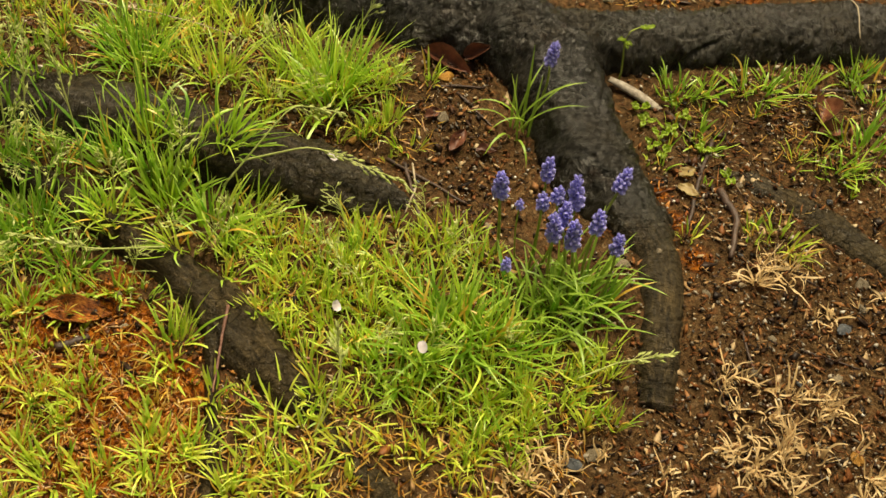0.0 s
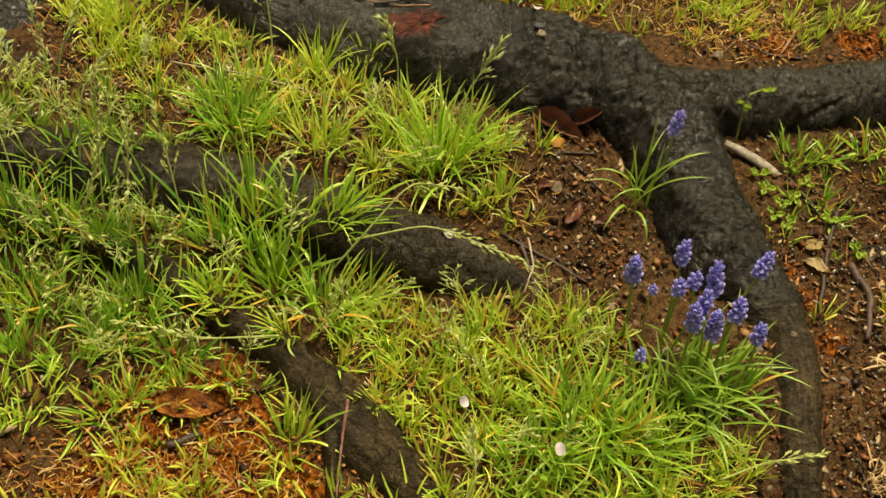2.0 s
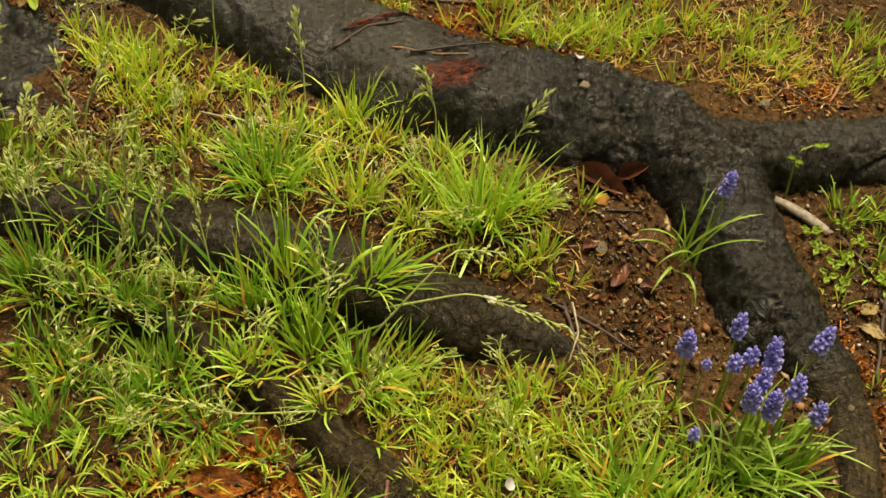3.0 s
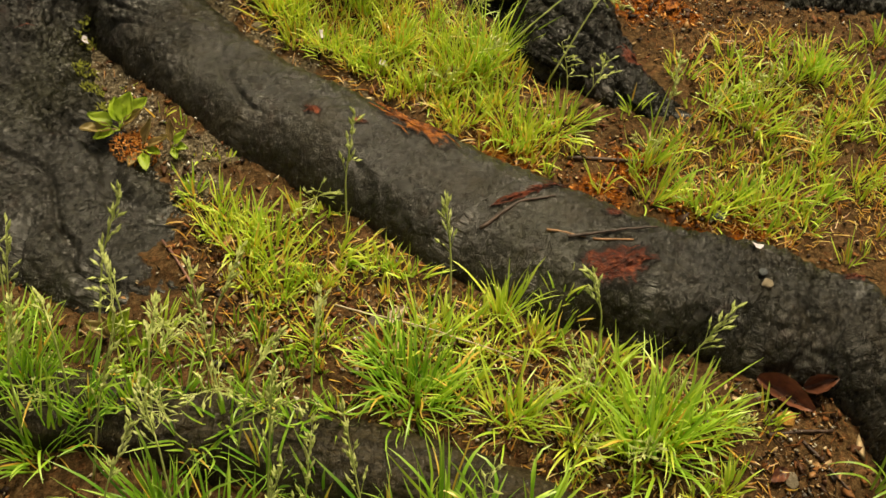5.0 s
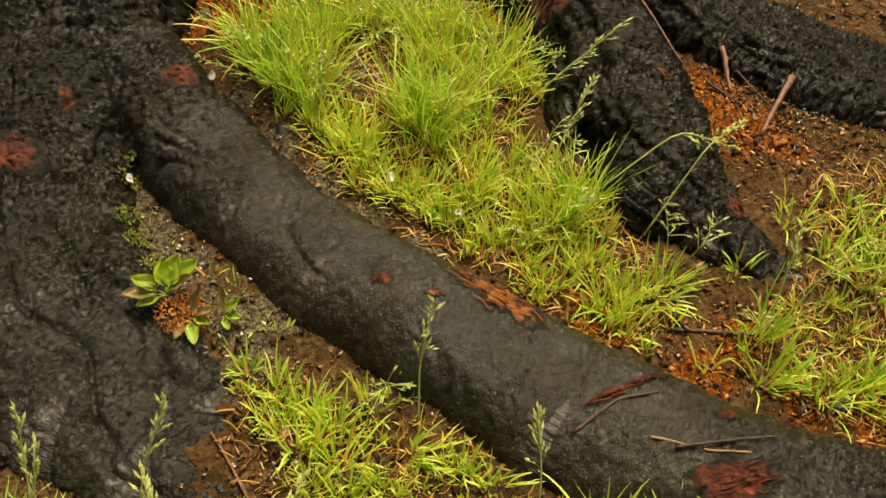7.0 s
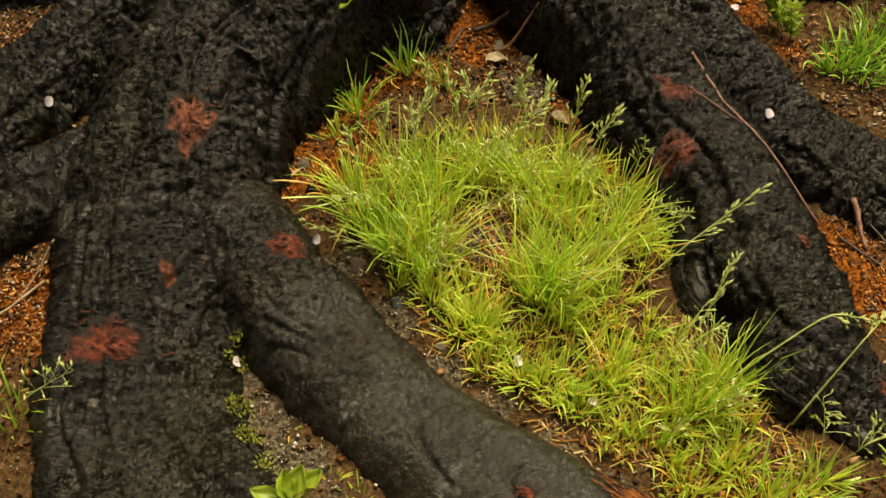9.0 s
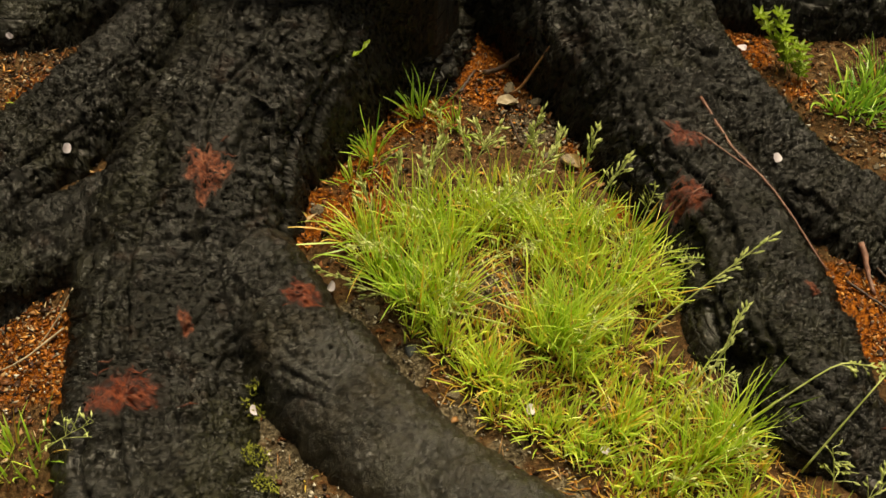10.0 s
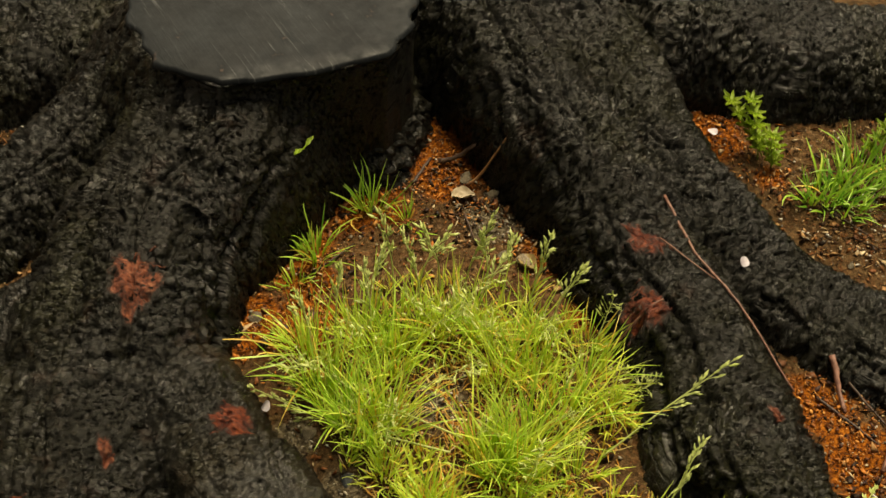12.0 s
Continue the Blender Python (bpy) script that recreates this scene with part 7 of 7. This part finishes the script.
twig([(-0.100, 0.552), (-0.103, 0.515), (-0.104, 0.472)], 0.0016, RED_TWIG, "slim pinkish twig across a low root", 0.004, seed=42)
twig([(-0.455, 0.985), (-0.415, 0.93)], 0.0013, RED_TWIG, "thin reddish twig on a root", 0.002, seed=43)


def stalk(points, heights, seed, label="long pale grass stalk bending over with seeds"):
    """A long flowering grass stalk leaning out of the sward."""
    r = np.random.default_rng(1200 + seed)
    P = np.array([(x, y, floor_at(x, y) + h) for (x, y), h in zip(points, heights)])
    t = np.linspace(0, len(P) - 1, 14)
    pts = np.stack([np.interp(t, range(len(P)), P[:, k]) for k in range(3)], 1)
    pts[1:-1] = (pts[:-2] + 2 * pts[1:-1] + pts[2:]) / 4
    pieces = [tube(pts, np.linspace(0.0011, 0.0004, 14), 5)]
    thing = tagged(put("grass_stalk", raw_mesh("grass_stalk", *joined(pieces)), SEED), label, "grass stalk", "grass stalks")
    bits = []
    end = pts[-1] - pts[-4]
    end /= np.linalg.norm(end)
    for k in range(15):
        u = 0.52 + 0.48 * k / 14
        o = np.array([np.interp(u * 13, range(14), pts[:, c]) for c in range(3)])
        way = end * 1.1 + r.normal(0, 0.30, 3)
        reach = (1.08 - u) * 0.022 * r.uniform(0.5, 1.2) + 0.002
        e = o + way * reach - np.array((0, 0, reach * 0.25))
        bits += [tube([o, o + way * reach * 0.6, e], [0.0003] * 3, 3), spikelet(e, way - (0, 0, 0.3), r.uniform(0.0065, 0.0105))]
        bits.append(spikelet(o + way * reach * 0.6, way + r.normal(0, 0.3, 3), r.uniform(0.0055, 0.0085)))
    put("seed_head", raw_mesh("seed_head", *joined(bits), False), SEED, thing)


stalk([(-0.245, 1.382), (-0.20, 1.41), (-0.148, 1.44)], (0.002, 0.02, 0.03), 1)
stalk([(-0.165, 1.288), (-0.09, 1.325), (-0.02, 1.355)], (0.002, 0.025, 0.03), 2)
stalk([(-0.38, 1.36), (-0.49, 1.375), (-0.565, 1.405)], (0.01, 0.02, 0.012), 3)
stalk([(-0.37, 1.375), (-0.45, 1.39), (-0.52, 1.43)], (0.01, 0.03, 0.03), 4)
stalk([(-0.11, 0.70), (-0.04, 0.705), (0.045, 0.70)], (0.03, 0.03, 0.02), 5)
stalk([(-0.12, 0.68), (-0.06, 0.72), (-0.02, 0.745)], (0.03, 0.06, 0.05), 6)
stalk([(-0.16, 0.60), (-0.22, 0.595), (-0.29, 0.61)], (0.02, 0.04, 0.03), 7)
stalk([(-0.20, 0.945), (-0.205, 0.965), (-0.215, 0.985)], (0.0, 0.05, 0.10), 8)
stalk([(-0.07, 0.90), (-0.075, 0.92), (-0.09, 0.935)], (0.0, 0.05, 0.085), 9)
stalk([(-0.025, 0.87), (0.0, 0.885), (0.02, 0.90)], (0.0, 0.05, 0.09), 10)
stalk([(-0.30, 1.03), (-0.305, 1.05), (-0.30, 1.065)], (0.0, 0.05, 0.085), 11)
stalk([(-0.50, 0.90), (-0.495, 0.93), (-0.48, 0.955)], (0.0, 0.06, 0.11), 13)
stalk([(-0.575, 0.89), (-0.58, 0.92), (-0.585, 0.945)], (0.0, 0.06, 0.11), 14)
stalk([(0.20, 0.50), (0.235, 0.51), (0.275, 0.515)], (0.02, 0.035, 0.03), 15)
stalk([(-0.02, 0.44), (0.0, 0.475), (-0.005, 0.50)], (0.0, 0.05, 0.07), 16)
stalk([(-0.11, 1.25), (-0.07, 1.29), (-0.03, 1.34)], (0.01, 0.06, 0.08), 17)
stalk([(-0.21, 1.29), (-0.195, 1.32), (-0.175, 1.36)], (0.01, 0.05, 0.08), 18)
stalk([(-0.005, 1.15), (0.0, 1.175), (0.005, 1.20)], (0.01, 0.06, 0.10), 19)

FINE = "fine upright grass stalk with pale seeds by the stump"
for k, (sx, sy) in enumerate([(-0.50, 1.47), (-0.475, 1.50), (-0.45, 1.525), (-0.43, 1.53), (-0.405, 1.535), (-0.385, 1.54), (-0.36, 1.535), (-0.345, 1.53), (-0.32, 1.52), (-0.515, 1.44), (-0.30, 1.50), (-0.42, 1.50), (-0.37, 1.51), (-0.465, 1.47)]):
    stalk([(sx, sy), (sx + 0.006 * math.sin(k * 2.7), sy + 0.012), (sx + 0.025 * math.sin(k * 2.7), sy + 0.03)], (0.0, 0.05, 0.085 + 0.015 * math.sin(k * 4.1)), 60 + k, FINE)

TALL = "tall green grass stalk with an open seed head"
for k, (sx, sy) in enumerate([(-0.33, 0.73), (-0.36, 0.78), (-0.40, 0.73), (-0.43, 0.80), (-0.47, 0.76), (-0.38, 0.82), (-0.30, 0.70), (-0.45, 0.70), (-0.50, 0.82), (-0.53, 0.78), (-0.34, 0.67), (-0.25, 0.70), (-0.56, 0.86), (-0.40, 0.86), (-0.46, 0.86), (-0.31, 0.83)]):
    stalk([(sx, sy), (sx + 0.01 * math.sin(k * 2.1), sy + 0.02), (sx + 0.03 * math.sin(k * 2.1), sy + 0.05)], (0.0, 0.07, 0.115 + 0.02 * math.sin(k * 5.3)), 30 + k, TALL)


# ---- small broad-leaved plants ----
def ovate(length, width, bend, seed):
    me = leaf_mesh("leaf", length, width, bend, seed, 0.03)
    V = np.array([v.co for v in me.vertices])
    F = [tuple(p.vertices) for p in me.polygons]
    bpy.data.meshes.remove(me)
    V[:, 0] += length / 2
    return V, F


def weed(x, y, leaves, label, seed, rise=0.008):
    """A rosette: leaves (turn, upward tilt, length, width, brown or not), each a part on its stalk."""
    z0 = floor_at(x, y)
    thing = tagged(new("weed_seedling"), label, "weed")
    thing.matrix_world = Matrix.Translation((x, y, z0))
    for k, (turn, up, length, width, brown) in enumerate(leaves):
        V, F = ovate(length, width, 0.5, seed + k)
        V[:, 0] += length * 0.35
        S, G = tube([(0, 0, 0), (length * 0.18, 0, 0.001), (length * 0.4, 0, 0.001)], [0.0012, 0.0009, 0.0006], 5)
        V, F = joined([(V, F), (S, G)])
        put("leaf", raw_mesh("leaf", V, F), WEED_BROWN if brown else WEED, thing).matrix_local = Matrix.Translation((0, 0, rise)) @ pose(0, 0, 0, 0, -up, turn)


weed(-0.528, 1.115, [(75, 45, 0.028, 0.020, 0), (50, 30, 0.030, 0.019, 0), (110, 40, 0.024, 0.016, 0), (165, 12, 0.026, 0.015, 0), (195, 8, 0.028, 0.013, 1), (215, 0, 0.020, 0.012, 0), (20, 45, 0.024, 0.010, 1)], "leafy green weed on a crumbling mound", 60, 0.012)
weed(-0.505, 1.10, [(-70, 5, 0.022, 0.012, 0), (-110, 0, 0.018, 0.010, 1), (10, 35, 0.024, 0.009, 1), (60, 60, 0.026, 0.009, 1), (-20, 15, 0.016, 0.010, 0)], "tinted weed leaves on a crumbling mound", 70, 0.010)
weed(-0.478, 1.105, [(40, 40, 0.018, 0.009, 0), (-10, 20, 0.014, 0.009, 0), (100, 55, 0.022, 0.008, 1), (-60, 5, 0.012, 0.008, 0)], "small weed seedling on grit", 80, 0.006)
weed(-0.480, 0.885, [(60, 55, 0.026, 0.011, 0), (110, 60, 0.024, 0.010, 0), (170, 35, 0.026, 0.012, 1), (-20, 30, 0.022, 0.010, 0), (20, 50, 0.024, 0.010, 0), (140, 45, 0.020, 0.009, 1)], "yellow-green weed by a root", 85, 0.006)
weed(-0.557, 1.636, [(60, 20, 0.012, 0.005, 0), (235, 10, 0.010, 0.005, 0)], "tiny two-leaved seedling on orange crumbs", 90, 0.004)
for k, (wx, wy) in enumerate([(0.302, 0.835), (0.315, 0.815), (0.300, 0.855), (0.330, 0.825), (0.345, 0.845), (0.318, 0.79), (0.36, 0.80), (0.305, 0.80), (0.38, 0.76), (-0.245, 1.50), (0.335, 0.87), (-0.02, 0.605)]):
    weed(wx, wy, [(40 * j * (2 + k % 3) + 17 * k, 18 + 9 * (j % 3), 0.009, 0.007, 0) for j in range(4)], "tiny round-leaved green seedling on soil", 100 + 5 * k, 0.004)


def tendril():
    """A curling sprout with a few tiny leaves at its bent tip."""
    z0 = floor_at(0.28, 0.896)
    thing = tagged(new("sprout"), "thin pale green sprout with a curled tip", "sprout")
    thing.matrix_world = Matrix.Translation((0.28, 0.896, z0 - 0.002))
    V, F = tube([(0, 0, 0), (0.001, 0.004, 0.015), (-0.001, 0.008, 0.035), (-0.003, 0.012, 0.052), (0.001, 0.014, 0.064), (0.009, 0.014, 0.070), (0.018, 0.014, 0.070)], [0.0013, 0.0012, 0.0011, 0.001, 0.0009, 0.0008, 0.0005], 6)
    put("stem", raw_mesh("stem", V, F), STEM, thing)
    for px, py, pz, turn in ((0.017, 0.014, 0.070, 10), (0.010, 0.014, 0.071, -30), (-0.002, 0.012, 0.050, -40), (-0.003, 0.012, 0.053, 190), (-0.001, 0.012, 0.047, -80)):
        V, F = ovate(0.009, 0.005, 0.4, turn + 100)
        put("leaf", raw_mesh("leaf", V, F), WEED, thing).matrix_local = Matrix.Translation((px, py, pz)) @ pose(0, 0, 0, 0, -12, turn)


tendril()


def cleavers(x, y, dx, dy, height, whorls, seed):
    """A rising stem with rings of narrow leaves."""
    r = np.random.default_rng(seed)
    thing = tagged(new("cleavers_plant"), "bright green bedstraw with rings of narrow leaves", "weed", "bedstraw plants")
    thing.matrix_world = Matrix.Translation((x, y, floor_at(x, y) - 0.002))
    pts = [np.array([dx * u ** 1.3, dy * u ** 1.3, height * u]) for u in np.linspace(0, 1, 9)]
    V, F = tube(pts, np.linspace(0.0011, 0.0006, 9), 5)
    put("stem", raw_mesh("stem", V, F), STEM, thing)
    for k in range(whorls):
        u = 0.25 + 0.75 * k / (whorls - 1)
        o = np.array([dx * u ** 1.3, dy * u ** 1.3, height * u])
        bits = []
        for j in range(7):
            V, F = ovate(0.015 * r.uniform(0.8, 1.15), 0.0044, 0.5, seed + j)
            m = np.array(pose(0, 0, 0, 0, -25 + r.uniform(-12, 12), 360 * j / 7 + 20 * k).to_3x3())
            bits.append((V @ m.T + o, F))
        put("leaf_whorl", raw_mesh("leaf_whorl", *joined(bits)), WEED, thing)


cleavers(-0.056, 1.805, -0.050, 0.028, 0.055, 5, 1)
cleavers(-0.063, 1.800, -0.022, 0.030, 0.060, 5, 2)
cleavers(-0.048, 1.790, -0.012, 0.005, 0.045, 4, 3)
cleavers(0.065, 1.83, 0.02, 0.015, 0.050, 4, 4)


# ---- moss and the crumbling mound ----
def cushion(name, x, y, radius, n, size, material, label, category, seed, high=0.4):
    """A small heap of crumbs or moss tips."""
    r = np.random.default_rng(seed)
    bits = []
    z0 = floor_at(x, y)
    for k in range(n):
        a, q = r.uniform(0, 6.28), radius * math.sqrt(r.random())
        px, py = q * math.cos(a), q * math.sin(a)
        z = floor_at(x + px, y + py) - z0 + high * radius * (1 - (q / radius) ** 2) * r.uniform(0.6, 1.0)
        bits.append(spikelet(np.array([px, py, z - size * 0.4]), r.normal(0, 0.8, 3) + (0, 0, 0.8), size * r.uniform(0.6, 1.5)))
    V, F = joined(bits)
    me = raw_mesh(name, V, F, False, tone=np.repeat(0.55 + 0.45 * r.random(n), 6))
    tagged(put(name, me, material, at=Matrix.Translation((x, y, z0))), label, category)


cushion("rotten_wood_mound", -0.512, 1.105, 0.024, 620, 0.0038, CRUMBS, "mound of bright orange crumbled wood", "wood crumbs", 1, 0.7)
cushion("moss_patch", -0.600, 1.262, 0.010, 120, 0.004, MOSS, "yellow-green moss patch in a root's crook", "moss", 2)
cushion("moss_patch", -0.588, 1.215, 0.014, 150, 0.004, MOSS, "yellow-green moss patch on grit", "moss", 3)
cushion("moss_patch", -0.575, 1.188, 0.012, 120, 0.004, MOSS, "yellow-green moss patch on grit", "moss", 4)
cushion("moss_patch", -0.605, 1.28, 0.006, 60, 0.004, MOSS, "bright moss in the crook of the roots", "moss", 5)
cushion("moss_patch", -0.555, 1.165, 0.010, 80, 0.004, MOSS, "yellow-green moss patch on grit", "moss", 6)
